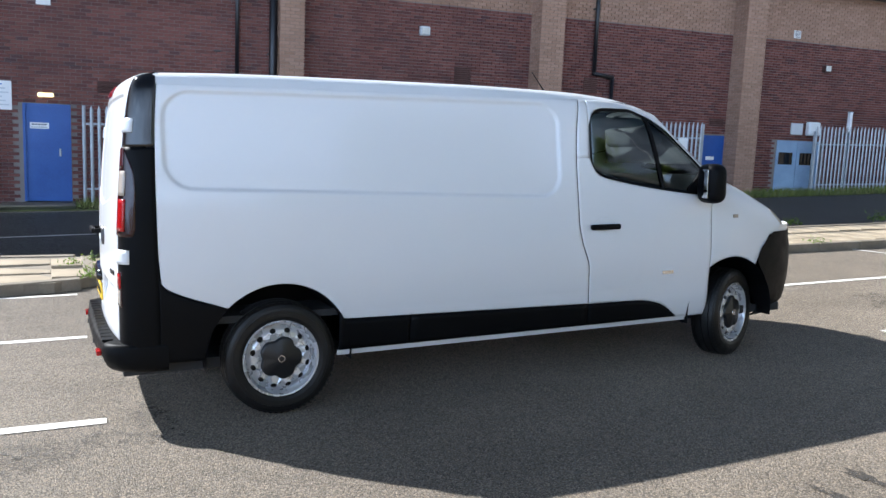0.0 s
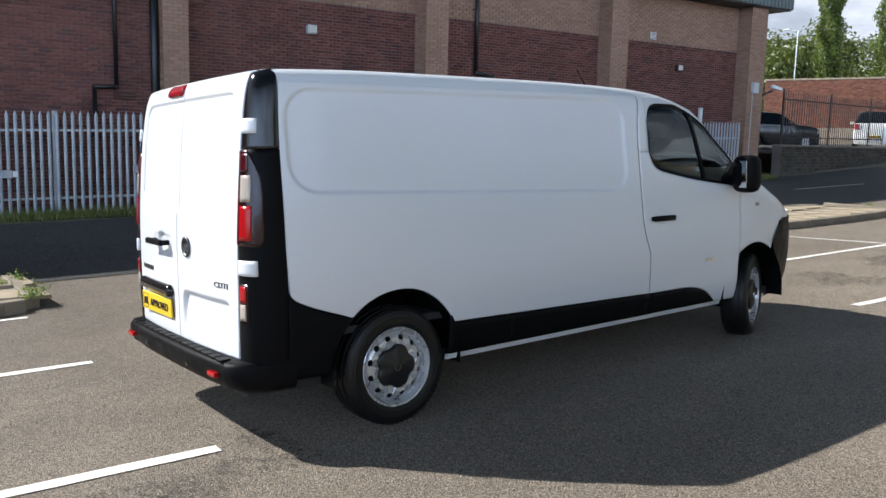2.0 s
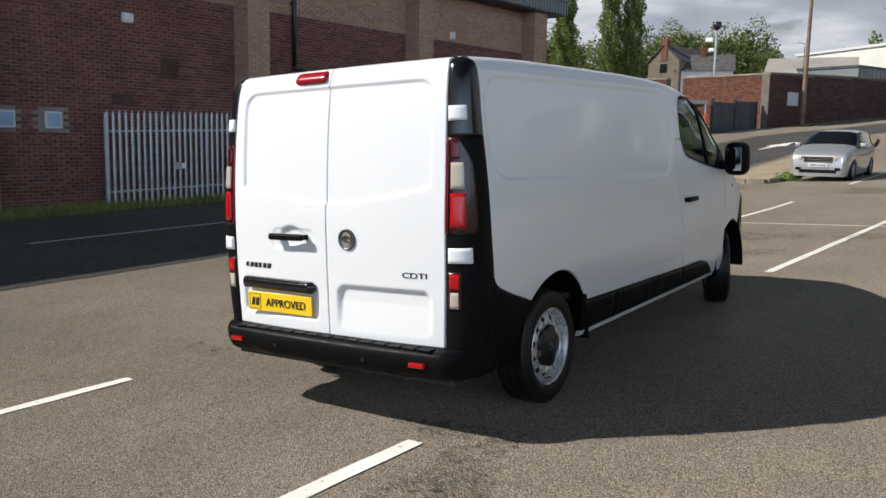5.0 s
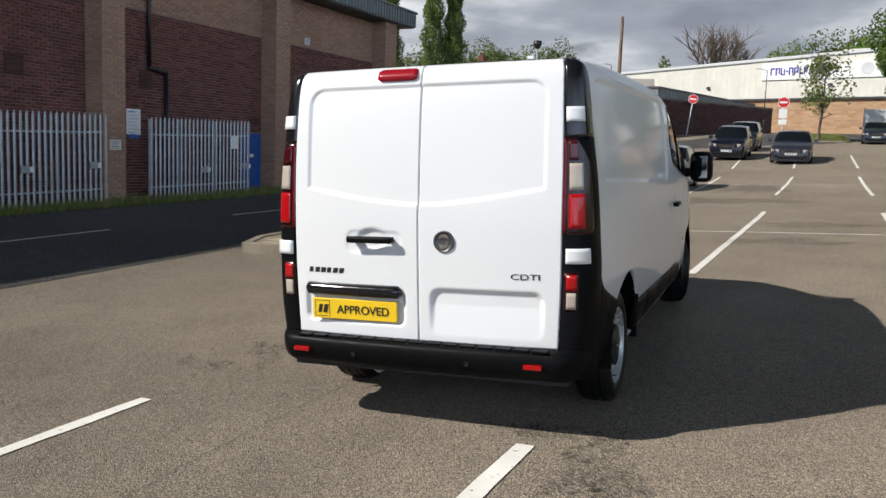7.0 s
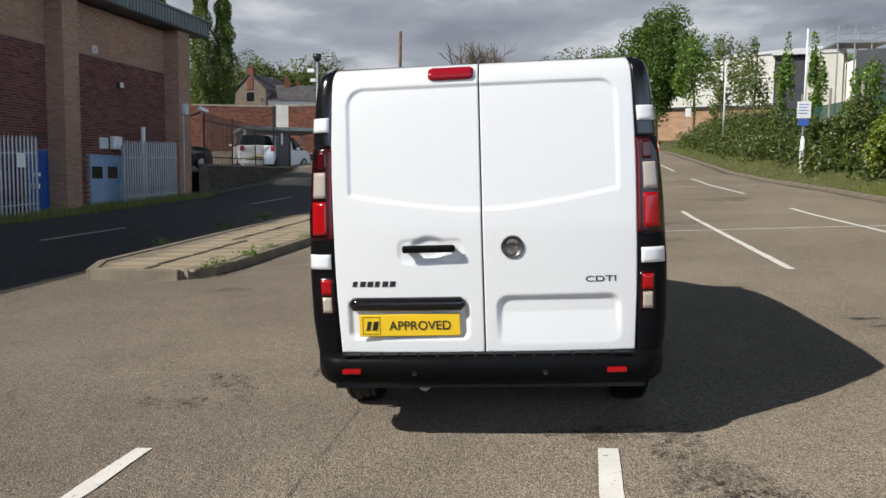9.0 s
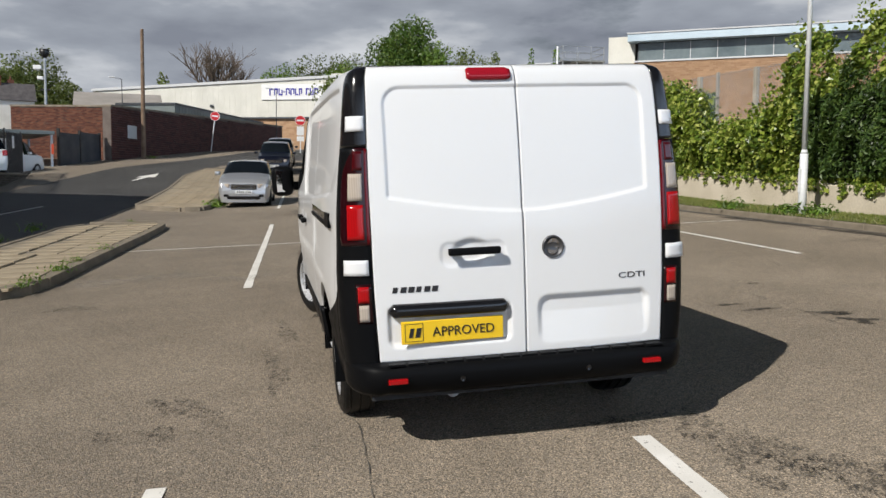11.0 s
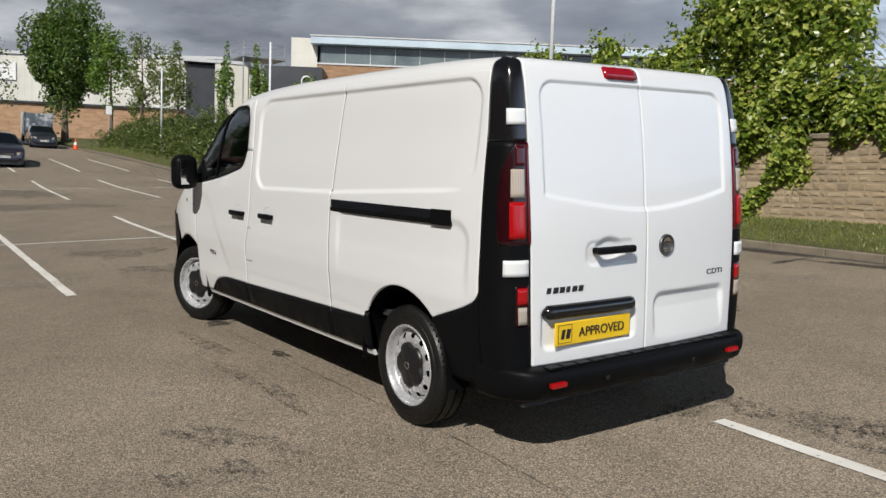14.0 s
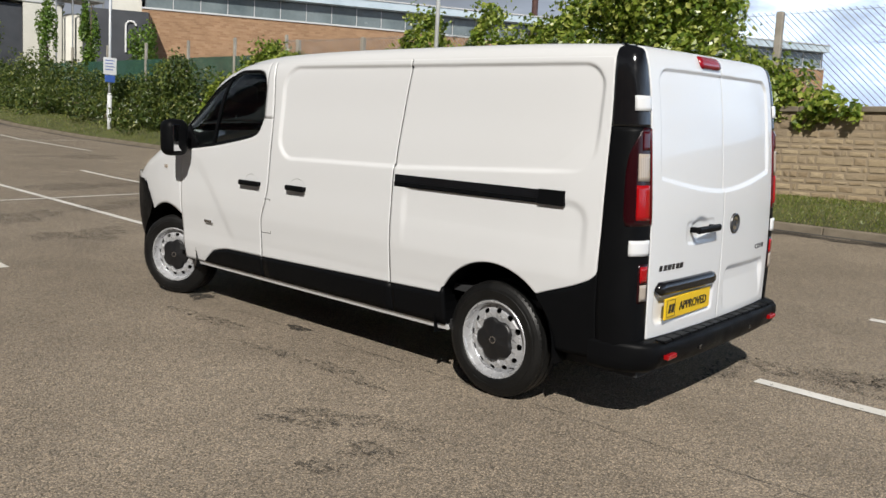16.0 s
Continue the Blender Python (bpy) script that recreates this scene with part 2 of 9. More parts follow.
# ---- materials ----
def asphalt(name, dark, light, chip_dark, chip_pale, coarse=62.0):
    """Worn tarmac with exposed chippings, each a little different."""
    k = Mat(name, 0.85, 0.0, 0.25)
    k.b.inputs["Diffuse Roughness"].default_value = 0.5
    big = k.noise(0.22, 6, 0.6)
    mid = k.noise(1.3, 5, 0.6)
    stone = k.node("ShaderNodeTexVoronoi", Scale=coarse)
    k.link(k.co, stone.inputs["Vector"])
    fine = k.node("ShaderNodeTexVoronoi", Scale=coarse * 2.3)
    k.link(k.co, fine.inputs["Vector"])
    base = k.ramp(big, (0.32, dark), (0.68, light))
    base = k.mix(0.3, base, k.ramp(mid, (0.35, 0.5), (0.62, 1.0)), "MULTIPLY")
    sep = k.node("ShaderNodeSeparateColor")
    k.link(stone.outputs["Color"], sep.inputs["Color"])
    chip = k.ramp(sep.outputs[0], (0.0, chip_dark), (0.5, (1.0, 1.0, 1.0)), (0.82, (1.25, 1.2, 1.12)), (1.0, chip_pale))
    base = k.mix(0.9, base, chip, "MULTIPLY")
    base = k.mix(0.75, base, k.ramp(stone.outputs["Distance"], (0.30, 1.0), (0.75, 0.25)), "MULTIPLY")
    base = k.mix(0.4, base, k.ramp(fine.outputs["Distance"], (0.2, 1.1), (0.7, 0.5)), "MULTIPLY")
    stain = k.ramp(k.noise(0.55, 7, 0.68), (0.60, 0.0), (0.74, 0.30))
    base = k.mix(stain, base, tuple(c * 0.35 for c in dark))
    k.color(base)
    k.rough(sep.outputs[1], 0.5, 0.95)
    k.bump(k.mix(0.3, stone.outputs["Distance"], fine.outputs["Distance"]), 0.75, -0.010)
    return k.m


M_ASPHALT = asphalt("car park asphalt", (0.285, 0.240, 0.190), (0.40, 0.340, 0.270), (0.5, 0.5, 0.5), (1.7, 1.64, 1.56), 115.0)
M_ROAD = asphalt("road asphalt", (0.075, 0.074, 0.073), (0.12, 0.117, 0.112), (0.5, 0.5, 0.5), (1.7, 1.65, 1.6))


def line_paint():
    k = Mat("worn white line paint", 0.7)
    k.color(k.mix(k.ramp(k.noise(28, 5, 0.7), (0.60, 0.0), (0.68, 1.0)), k.ramp(k.noise(2.0), (0.3, (0.62, 0.60, 0.55)), (0.7, (0.78, 0.76, 0.72))), (0.2, 0.19, 0.17)))
    k.bump(k.noise(90, 2), 0.4, 0.004)
    return k.m


M_LINE = line_paint()
M_KERB = varied("weathered concrete kerb", (0.15, 0.125, 0.092), (0.27, 0.23, 0.175), 2.4, 0.85, 55, 0.4)
M_KERBLINE = varied("dirty kerb foot", (0.06, 0.055, 0.05), (0.13, 0.12, 0.1), 2.0, 0.9, 50, 0.4)


M_SLAB = varied("worn sandy paving slab", (0.24, 0.195, 0.13), (0.38, 0.315, 0.225), 2.2, 0.85, 45, 0.35)


def brick_mat(name, stops, rough=0.85):
    k = Mat(name, rough, 0, 0.3)
    c = k.ramp(k.island(), *stops)
    c = k.mix(0.4, c, k.ramp(k.noise(0.6, 5, 0.6), (0.3, 0.55), (0.7, 1.0)), "MULTIPLY")
    c = k.mix(0.3, c, k.ramp(k.noise(45, 3), (0.3, 0.5), (0.7, 1.0)), "MULTIPLY")
    k.color(c).bump(k.noise(70, 3), 0.4, 0.004)
    return k.m


M_BRICK = brick_mat("dark red-brown brick", ((0.0, (0.105, 0.039, 0.034)), (0.3, (0.155, 0.055, 0.045)), (0.6, (0.185, 0.070, 0.055)), (0.85, (0.215, 0.084, 0.066)), (1.0, (0.082, 0.037, 0.037))))
M_BUFF = brick_mat("buff brick", ((0.0, (0.33, 0.198, 0.135)), (0.5, (0.385, 0.235, 0.163)), (1.0, (0.43, 0.268, 0.19))))
M_BUFFMORTAR = varied("sandy buff mortar", (0.24, 0.165, 0.12), (0.33, 0.235, 0.175), 1.2, 0.9, 60, 0.3)
M_OLDRED = brick_mat("old orange-red brick", ((0.0, (0.085, 0.033, 0.023)), (0.5, (0.145, 0.056, 0.035)), (0.9, (0.20, 0.086, 0.053)), (1.0, (0.065, 0.036, 0.03))))
M_DARKBRICK = brick_mat("soot-dark red brick", ((0.0, (0.055, 0.024, 0.022)), (0.5, (0.085, 0.034, 0.03)), (1.0, (0.11, 0.046, 0.04))))
M_TANBRICK = brick_mat("tan brick", ((0.0, (0.36, 0.22, 0.13)), (0.5, (0.43, 0.27, 0.16)), (1.0, (0.48, 0.31, 0.19))))
M_STONE = brick_mat("rough sandstone block", ((0.0, (0.26, 0.20, 0.13)), (0.4, (0.34, 0.265, 0.175)), (0.8, (0.40, 0.32, 0.215)), (1.0, (0.29, 0.225, 0.155))))
M_MORTAR = varied("grey mortar", (0.17, 0.145, 0.13), (0.25, 0.22, 0.20), 1.2, 0.9, 60, 0.3)
M_MORTARD = varied("dark mortar", (0.10, 0.08, 0.07), (0.17, 0.14, 0.12), 1.2, 0.9, 60, 0.3)
M_RENDER = varied("stained concrete render", (0.48, 0.42, 0.32), (0.64, 0.57, 0.46), 0.9, 0.88, 30, 0.3, dirt=0.3)
M_STEEL = varied("galvanised steel", (0.30, 0.32, 0.34), (0.46, 0.48, 0.50), 3.0, 0.5, 60, 0.05, metal=0.55)
M_BLACKSTEEL = plain("black painted steel", (0.012, 0.012, 0.013), 0.45)
M_BLUEDOOR = varied("blue painted steel door", (0.02, 0.075, 0.27), (0.035, 0.11, 0.36), 1.2, 0.45, 30, 0.05)
M_CREAM = varied("off-white cladding", (0.56, 0.55, 0.49), (0.68, 0.665, 0.60), 0.4, 0.6, 12, 0.05)
M_GREYCLAD = varied("grey-green metal cladding", (0.11, 0.135, 0.135), (0.17, 0.195, 0.19), 0.6, 0.5, 20, 0.05)
M_DARKCLAD = varied("charcoal cladding", (0.03, 0.034, 0.042), (0.055, 0.06, 0.07), 0.6, 0.5, 20, 0.05)
M_FASCIA = varied("pale blue-grey fascia", (0.42, 0.52, 0.60), (0.54, 0.64, 0.71), 0.5, 0.5, 18, 0.03)
M_SLATE = varied("slate roof", (0.055, 0.05, 0.052), (0.11, 0.10, 0.10), 1.5, 0.7, 30, 0.3)
M_FELT = varied("grey roofing", (0.24, 0.22, 0.20), (0.34, 0.31, 0.28), 0.4, 0.85, 20, 0.2)
M_WOODPOLE = varied("weathered brown timber", (0.13, 0.085, 0.055), (0.24, 0.165, 0.11), 2.0, 0.85, 40, 0.4)
M_WHITEP = plain("white painted metal", (0.74, 0.74, 0.73), 0.45)
M_REDP = plain("red sign face", (0.55, 0.02, 0.025), 0.4)
M_ORANGE = plain("orange plastic", (0.75, 0.09, 0.02), 0.45)
M_GREYPLASTIC = plain("pale grey plastic", (0.52, 0.53, 0.54), 0.5)
M_BLACKPIPE = plain("black iron pipe", (0.010, 0.010, 0.012), 0.4)
M_GRILLE = varied("brown louvre", (0.07, 0.035, 0.03), (0.11, 0.055, 0.045), 3, 0.7, 40, 0.1)
M_BLUESIGN = plain("blue sign print", (0.05, 0.12, 0.42), 0.5)
M_NAVYTEXT = plain("dark blue lettering", (0.035, 0.03, 0.30), 0.5)
M_DARKTEXT = plain("dark sign print", (0.05, 0.055, 0.07), 0.5)


def glass_mat(name, tint, rough=0.02, alpha=0.35):
    """Tinted pane: mirror gloss over a see-through, darkened body."""
    m = bpy.data.materials.new(name)
    m.use_nodes = True
    nt = m.node_tree
    nt.nodes.remove(nt.nodes["Principled BSDF"])
    out = nt.nodes["Material Output"]
    gl = nt.nodes.new("ShaderNodeBsdfGlossy")
    gl.inputs["Roughness"].default_value = rough
    gl.inputs["Color"].default_value = (0.9, 0.95, 0.97, 1)
    tr = nt.nodes.new("ShaderNodeBsdfTransparent")
    tr.inputs["Color"].default_value = (*tint, 1)
    fr = nt.nodes.new("ShaderNodeFresnel")
    fr.inputs["IOR"].default_value = 1.55
    mx = nt.nodes.new("ShaderNodeMixShader")
    nt.links.new(fr.outputs["Fac"], mx.inputs["Fac"])
    nt.links.new(tr.outputs["BSDF"], mx.inputs[1])
    nt.links.new(gl.outputs["BSDF"], mx.inputs[2])
    nt.links.new(mx.outputs["Shader"], out.inputs["Surface"])
    return m


M_GLASS = glass_mat("tinted window glass", (0.45, 0.52, 0.50))
M_DARKGLASS = plain("dark reflective glazing", (0.006, 0.008, 0.010), 0.06, 0.0, 0.35, 0.02)
M_DULLGLASS = varied("dusty strip glazing", (0.10, 0.13, 0.14), (0.20, 0.24, 0.25), 0.35, 0.18, 4, 0.0, spec=0.7)


def leaf_mat(name, stops, trans=0.25, rough=0.45):
    k = Mat(name, rough, 0, 0.5)
    c = k.ramp(k.island(), *stops)
    k.color(c)
    k.b.inputs["Transmission Weight"].default_value = 0.0
    tl = k.nt.nodes.new("ShaderNodeBsdfTranslucent")
    k.link(k.mix(0.5, c, (0.25, 0.32, 0.03), "ADD"), tl.inputs["Color"])
    mx = k.nt.nodes.new("ShaderNodeMixShader")
    mx.inputs["Fac"].default_value = trans
    k.link(k.b.outputs["BSDF"], mx.inputs[1])
    k.link(tl.outputs["BSDF"], mx.inputs[2])
    k.link(mx.outputs["Shader"], k.nt.nodes["Material Output"].inputs["Surface"])
    return k.m


M_LEAF = leaf_mat("fresh green leaves", ((0.0, (0.05, 0.10, 0.016)), (0.5, (0.10, 0.18, 0.026)), (0.85, (0.15, 0.25, 0.035)), (1.0, (0.22, 0.30, 0.06))))
M_POPLAR = leaf_mat("fresh poplar leaves", ((0.0, (0.055, 0.085, 0.018)), (0.5, (0.10, 0.145, 0.027)), (1.0, (0.165, 0.21, 0.045))))
M_IVY = leaf_mat("glossy ivy leaves", ((0.0, (0.03, 0.055, 0.010)), (0.3, (0.12, 0.19, 0.028)), (0.65, (0.26, 0.33, 0.048)), (1.0, (0.45, 0.47, 0.13))), 0.35, 0.32)
M_LEAFDARK = leaf_mat("dark green leaves", ((0.0, (0.02, 0.045, 0.012)), (0.6, (0.055, 0.105, 0.022)), (1.0, (0.11, 0.17, 0.04))))
M_LEAFPALE = leaf_mat("young olive-green leaves", ((0.0, (0.08, 0.11, 0.03)), (0.6, (0.13, 0.17, 0.045)), (1.0, (0.19, 0.22, 0.07))))
M_OLIVE = leaf_mat("olive spring foliage", ((0.0, (0.03, 0.05, 0.012)), (0.5, (0.075, 0.10, 0.024)), (1.0, (0.14, 0.16, 0.045))))
M_BANK = leaf_mat("tangled bank foliage", ((0.0, (0.022, 0.042, 0.010)), (0.45, (0.06, 0.095, 0.02)), (0.8, (0.12, 0.155, 0.035)), (1.0, (0.22, 0.23, 0.06))))
M_MAPLE = leaf_mat("dense maple leaves", ((0.0, (0.03, 0.065, 0.012)), (0.5, (0.06, 0.12, 0.02)), (0.85, (0.10, 0.17, 0.028)), (1.0, (0.16, 0.22, 0.045))))
M_TWIG = varied("bare brown twigs", (0.10, 0.075, 0.055), (0.17, 0.13, 0.10), 2, 0.9, 30, 0.2)
M_BARK = varied("grey-brown bark", (0.09, 0.07, 0.05), (0.17, 0.135, 0.10), 3, 0.9, 30, 0.5)
M_GRASS = leaf_mat("rough grass", ((0.0, (0.07, 0.10, 0.02)), (0.4, (0.13, 0.17, 0.03)), (0.75, (0.19, 0.21, 0.05)), (1.0, (0.30, 0.25, 0.12))), 0.2)
M_SOIL = varied("grassy soil", (0.06, 0.065, 0.025), (0.12, 0.13, 0.045), 1.4, 0.95, 30, 0.6, 0.02)
M_WHITEWALL = varied("white limewashed wall", (0.60, 0.58, 0.53), (0.74, 0.72, 0.67), 0.8, 0.85, 12, 0.2)

# ---- ground ----
xs = sorted(set([-1500, -900, -500, -250, -150, -100, -80] + list(range(-70, -14, 4)) + [k * 0.5 for k in range(-30, 31)] + list(range(16, 74, 4)) + [80, 100, 150, 250, 500, 900, 1500]))
ys = sorted(set([-1500, -900, -500, -250, -120, -80, -60] + list(range(-50, -10, 5)) + list(range(-10, 62, 1)) + list(range(62, 134, 4)) + [150, 200, 300, 500, 900, 1500]))
gv = [(x, y, G(x, y)) for x in xs for y in ys]
ny = len(ys)
gf = [(i * ny + j, (i + 1) * ny + j, (i + 1) * ny + j + 1, i * ny + j + 1) for i in range(len(xs) - 1) for j in range(ny - 1)]
tagged(new("ground", mesh_of("ground", gv, gf, M_ASPHALT)), "worn grey-brown asphalt car park surface", "ground", kind="structure")

SLOPE = 0.054  # lines and walls lean this much off the y axis


def along(x0, y0, y):
    return x0 + SLOPE * (y - y0)


# road beyond the islands
def road_fn(u, v):
    y = -60 + 190 * u
    left = -12.6 + SLOPE * y * 0.6 if y < 26 else interp(y, [(26, -11.9), (35, -11.7), (47, -9.9), (54, -6.6), (70, -2.0), (130, 14.0)])
    right = -6.25 + 0.02 * y if y < 40 else interp(y, [(40, -5.3), (48, -4.0), (56, 2.5), (70, 12.0), (130, 34.0)])
    return left + (right - left) * v, y


tagged(new("road", drape("road", road_fn, 190, 12, 0.008, M_ROAD)), "dark asphalt side road climbing past the car park", "road", kind="structure")


def line(x0, y0, x1, y1, w=0.1, lift=0.006):
    dx, dy = x1 - x0, y1 - y0
    n = math.hypot(dx, dy)
    px, py = -dy / n * w / 2, dx / n * w / 2
    rnd = random.Random(int(x0 * 100 + y0 * 37))

    def fn(u, v):
        j = (rnd.random() - 0.5) * 0.012
        return x0 + dx * u + px * (2 * v - 1) + j, y0 + dy * u + py * (2 * v - 1)
    ob = new("parking_line", drape("parking_line", fn, max(2, int(n / 0.25)), 1, lift, M_LINE))
    return tagged(ob, "worn white painted parking bay line", "road marking", "parking bay lines", "structure")


for x0 in (-4.2, -1.84, 0.60, 3.05, 5.5):
    line(x0 - SLOPE * 4.4 if x0 > -4 else x0 - 0.2, -5.4, x0, -0.95)
for x0, x1 in ((-1.55, -1.17), (0.81, 1.46), (3.38, 3.91), (6.02, 6.45)):
    line(x0, 5.38, x1, 15.75)
line(-3.85, 10.9, 8.8, 10.8, 0.075)
for x0, x1 in ((-0.93, -0.5), (1.66, 2.22), (4.22, 4.58), (6.82, 6.9)):
    line(x0, 21.5, x1, 30.8)
line(-2.7, 26.9, 9.0, 26.3, 0.075)
for x0, x1 in ((-0.3, -0.1), (2.3, 2.5), (4.85, 5.1), (6.95, 7.0)):
    line(x0, 35.2, x1, 43.4)
# marks on the road
line(-9.4, 2.5, -9.25, 6.5, 0.1, 0.016)
line(-9.2, 10.0, -9.0, 13.0, 0.1, 0.016)
line(-9.1, -4.5, -9.2, -0.5, 0.1, 0.016)
line(-8.8, 21.0, -8.5, 24.6, 0.1, 0.016)


def road_arrow():
    pts = [(0, 0), (0.9, -0.12), (0.9, -0.45), (2.0, 0.05), (0.9, 0.55), (0.9, 0.2), (0, 0.1)]
    vs = []
    for a, b in pts:
        x, y = -7.6 - b, 38.0 + 2.2 * a
        vs.append((x + a * 0.35, y, G(x, y) + 0.03))
    return mesh_of("road_arrow", vs, [tuple(range(len(vs)))], M_LINE)


tagged(new("road_arrow", road_arrow()), "white painted arrow on the road", "road marking", kind="structure")


# paved islands with kerbs
def island(name, plan, h, label):
    """plan: (y, x_left, x_right) rows. A raised bed of slabs inside a kerb."""
    y0, y1 = plan[0][0], plan[-1][0]
    L = [(r[0], r[1]) for r in plan]
    R = [(r[0], r[2]) for r in plan]
    ob = new(name, drape(name, lambda u, v: (interp(y0 + (y1 - y0) * u, L) * (1 - v) + interp(y0 + (y1 - y0) * u, R) * v, y0 + (y1 - y0) * u), int((y1 - y0) / 0.4) + 2, 6, h - 0.012, M_KERB, 0.3))
    tagged(ob, label, "paved island", kind="structure")
    return ob, L, R, y0, y1


ISLANDS = [
    island("island_1", [(-34, -7.1, -4.75), (-1.35, -6.5, -4.38), (-1.0, -6.45, -4.44), (-0.78, -6.25, -4.75)], 0.13, "low paved traffic island with concrete kerbs and weeds"),
    island("island_2", [(5.62, -5.75, -4.5), (5.85, -5.95, -4.15), (6.35, -6.1, -4.12), (15.8, -6.0, -3.72), (16.2, -5.95, -3.7), (16.55, -5.5, -3.95)], 0.13, "long paved traffic island with concrete kerbs and weeds"),
    island("island_3", [(21.8, -3.75, -3.3), (22.2, -4.2, -3.1), (23.9, -5.55, -3.05), (40.0, -5.4, -2.9), (44.0, -4.7, -3.3)], 0.13, "paved traffic island beside the parked cars"),
]


def pave(isl, s0, s1, size=0.6, h=0.13):
    """Slabs and kerb stones laid on an island as separate pieces."""
    ob, L, R, y0, y1 = isl
    slab = bm_mesh("paving_slab", box(-size / 2 + 0.005, -size / 2 + 0.005, -0.04, size / 2 - 0.005, size / 2 - 0.005, 0, 0.006), M_SLAB)
    rnd = random.Random(int(s0 * 10))
    y = s0 + size / 2
    while y < s1:
        a, b = interp(y, L) + 0.15, interp(y, R) - 0.15
        n = max(1, int((b - a) / size))
        w = (b - a) / n
        for k in range(n):
            x = a + w * (k + 0.5)
            m = Matrix.Translation((x, y, G(x, y) + h + rnd.uniform(-0.006, 0.004))) @ Matrix.Rotation(math.atan(0.045), 4, "Y").inverted() @ Matrix.Rotation(rnd.uniform(-0.01, 0.01), 4, "X") @ Matrix.Diagonal((w / size, 1, 1, 1))
            part("paving_slab", slab, None, ob, at=m)
        y += size
    stone = 0.9
    me = bm_mesh("kerb_stone", box(-0.065, 0.004, -0.22, 0.065, stone - 0.004, 0.008, 0.014, None, 2), M_KERB)
    for side in (L, R):
        y = s0
        while y < s1:
            p, q = (interp(y, side), y), (interp(min(y + stone, s1), side), min(y + stone, s1))
            if q[1] - p[1] < 0.15:
                break
            d = math.dist(p, q)
            m = Matrix.Translation((p[0], p[1], G(*p) + h)) @ Matrix.Rotation(math.atan2(-(q[0] - p[0]), q[1] - p[1]), 4, "Z") @ Matrix.Rotation(math.atan2(G(*q) - G(*p), d), 4, "X") @ Matrix.Diagonal((1, d / stone, 1, 1))
            part("kerb_stone", me, None, ob, at=m)
            y += stone
    for yy in (y0, y1):
        a, b = interp(yy, L), interp(yy, R)
        m = Matrix.Translation((b, yy, G(b, yy) + h)) @ Matrix.Rotation(radians(90), 4, "Z") @ Matrix.Diagonal((1, (b - a) / stone, 1, 1))
        part("kerb_stone", me, None, ob, at=m)


pave(ISLANDS[0], -7.2, -0.75)
pave(ISLANDS[1], 5.65, 16.5)
pave(ISLANDS[2], 21.9, 43.5)


def patch_blob(name, x, y, rx, ry, mat, label, seed, lift=0.007, rot=0.0):
    """A flat stain with a wandering outline."""
    rnd = random.Random(seed)
    ph = [rnd.uniform(0, 6.28) for _ in range(6)]
    vs = [(x, y, G(x, y) + lift)]
    n = 40
    for i in range(n):
        a = 2 * math.pi * i / n
        r = 1 + 0.22 * math.sin(3 * a + ph[0]) + 0.16 * math.sin(5 * a + ph[1]) + 0.12 * math.sin(9 * a + ph[2]) + 0.08 * math.sin(14 * a + ph[3])
        u, v = rx * r * math.cos(a), ry * r * math.sin(a)
        px, py = x + u * math.cos(rot) - v * math.sin(rot), y + u * math.sin(rot) + v * math.cos(rot)
        vs.append((px, py, G(px, py) + lift))
    fs = [(0, 1 + i, 1 + (i + 1) % n) for i in range(n)]
    return tagged(new(name, mesh_of(name, vs, fs, mat)), label, "stain", kind="structure")


def stain_mat(name, c, alpha, low=0.48):
    k = Mat(name, 0.8)
    k.color(c)
    a = k.ramp(k.mix(0.5, k.noise(16, 4, 0.7), k.noise(60, 2, 0.6)), (low, 0.0), (low + 0.12, alpha))
    k.link(a, k.b.inputs["Alpha"])
    k.bump(k.noise(60, 3), 0.5, 0.006)
    return k.m


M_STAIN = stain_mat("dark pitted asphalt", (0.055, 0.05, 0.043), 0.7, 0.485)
M_PALEPATCH = stain_mat("pale scuff", (0.42, 0.385, 0.33), 0.4)
M_WET = stain_mat("dark damp mark", (0.045, 0.04, 0.034), 0.9, 0.40)
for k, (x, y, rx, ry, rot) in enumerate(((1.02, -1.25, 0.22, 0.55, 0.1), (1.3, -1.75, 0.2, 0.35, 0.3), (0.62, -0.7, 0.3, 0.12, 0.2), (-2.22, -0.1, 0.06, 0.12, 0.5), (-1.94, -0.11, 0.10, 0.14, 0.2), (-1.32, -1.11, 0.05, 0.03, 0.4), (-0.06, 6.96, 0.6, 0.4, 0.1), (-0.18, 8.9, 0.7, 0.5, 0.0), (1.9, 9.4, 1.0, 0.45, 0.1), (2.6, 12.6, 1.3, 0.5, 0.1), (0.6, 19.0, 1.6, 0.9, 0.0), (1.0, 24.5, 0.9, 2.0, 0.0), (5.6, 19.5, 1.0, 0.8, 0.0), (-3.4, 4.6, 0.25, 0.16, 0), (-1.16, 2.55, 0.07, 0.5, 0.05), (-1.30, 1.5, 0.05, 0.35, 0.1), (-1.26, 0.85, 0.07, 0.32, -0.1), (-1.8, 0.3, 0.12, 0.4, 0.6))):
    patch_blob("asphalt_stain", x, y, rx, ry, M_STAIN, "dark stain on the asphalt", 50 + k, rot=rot)
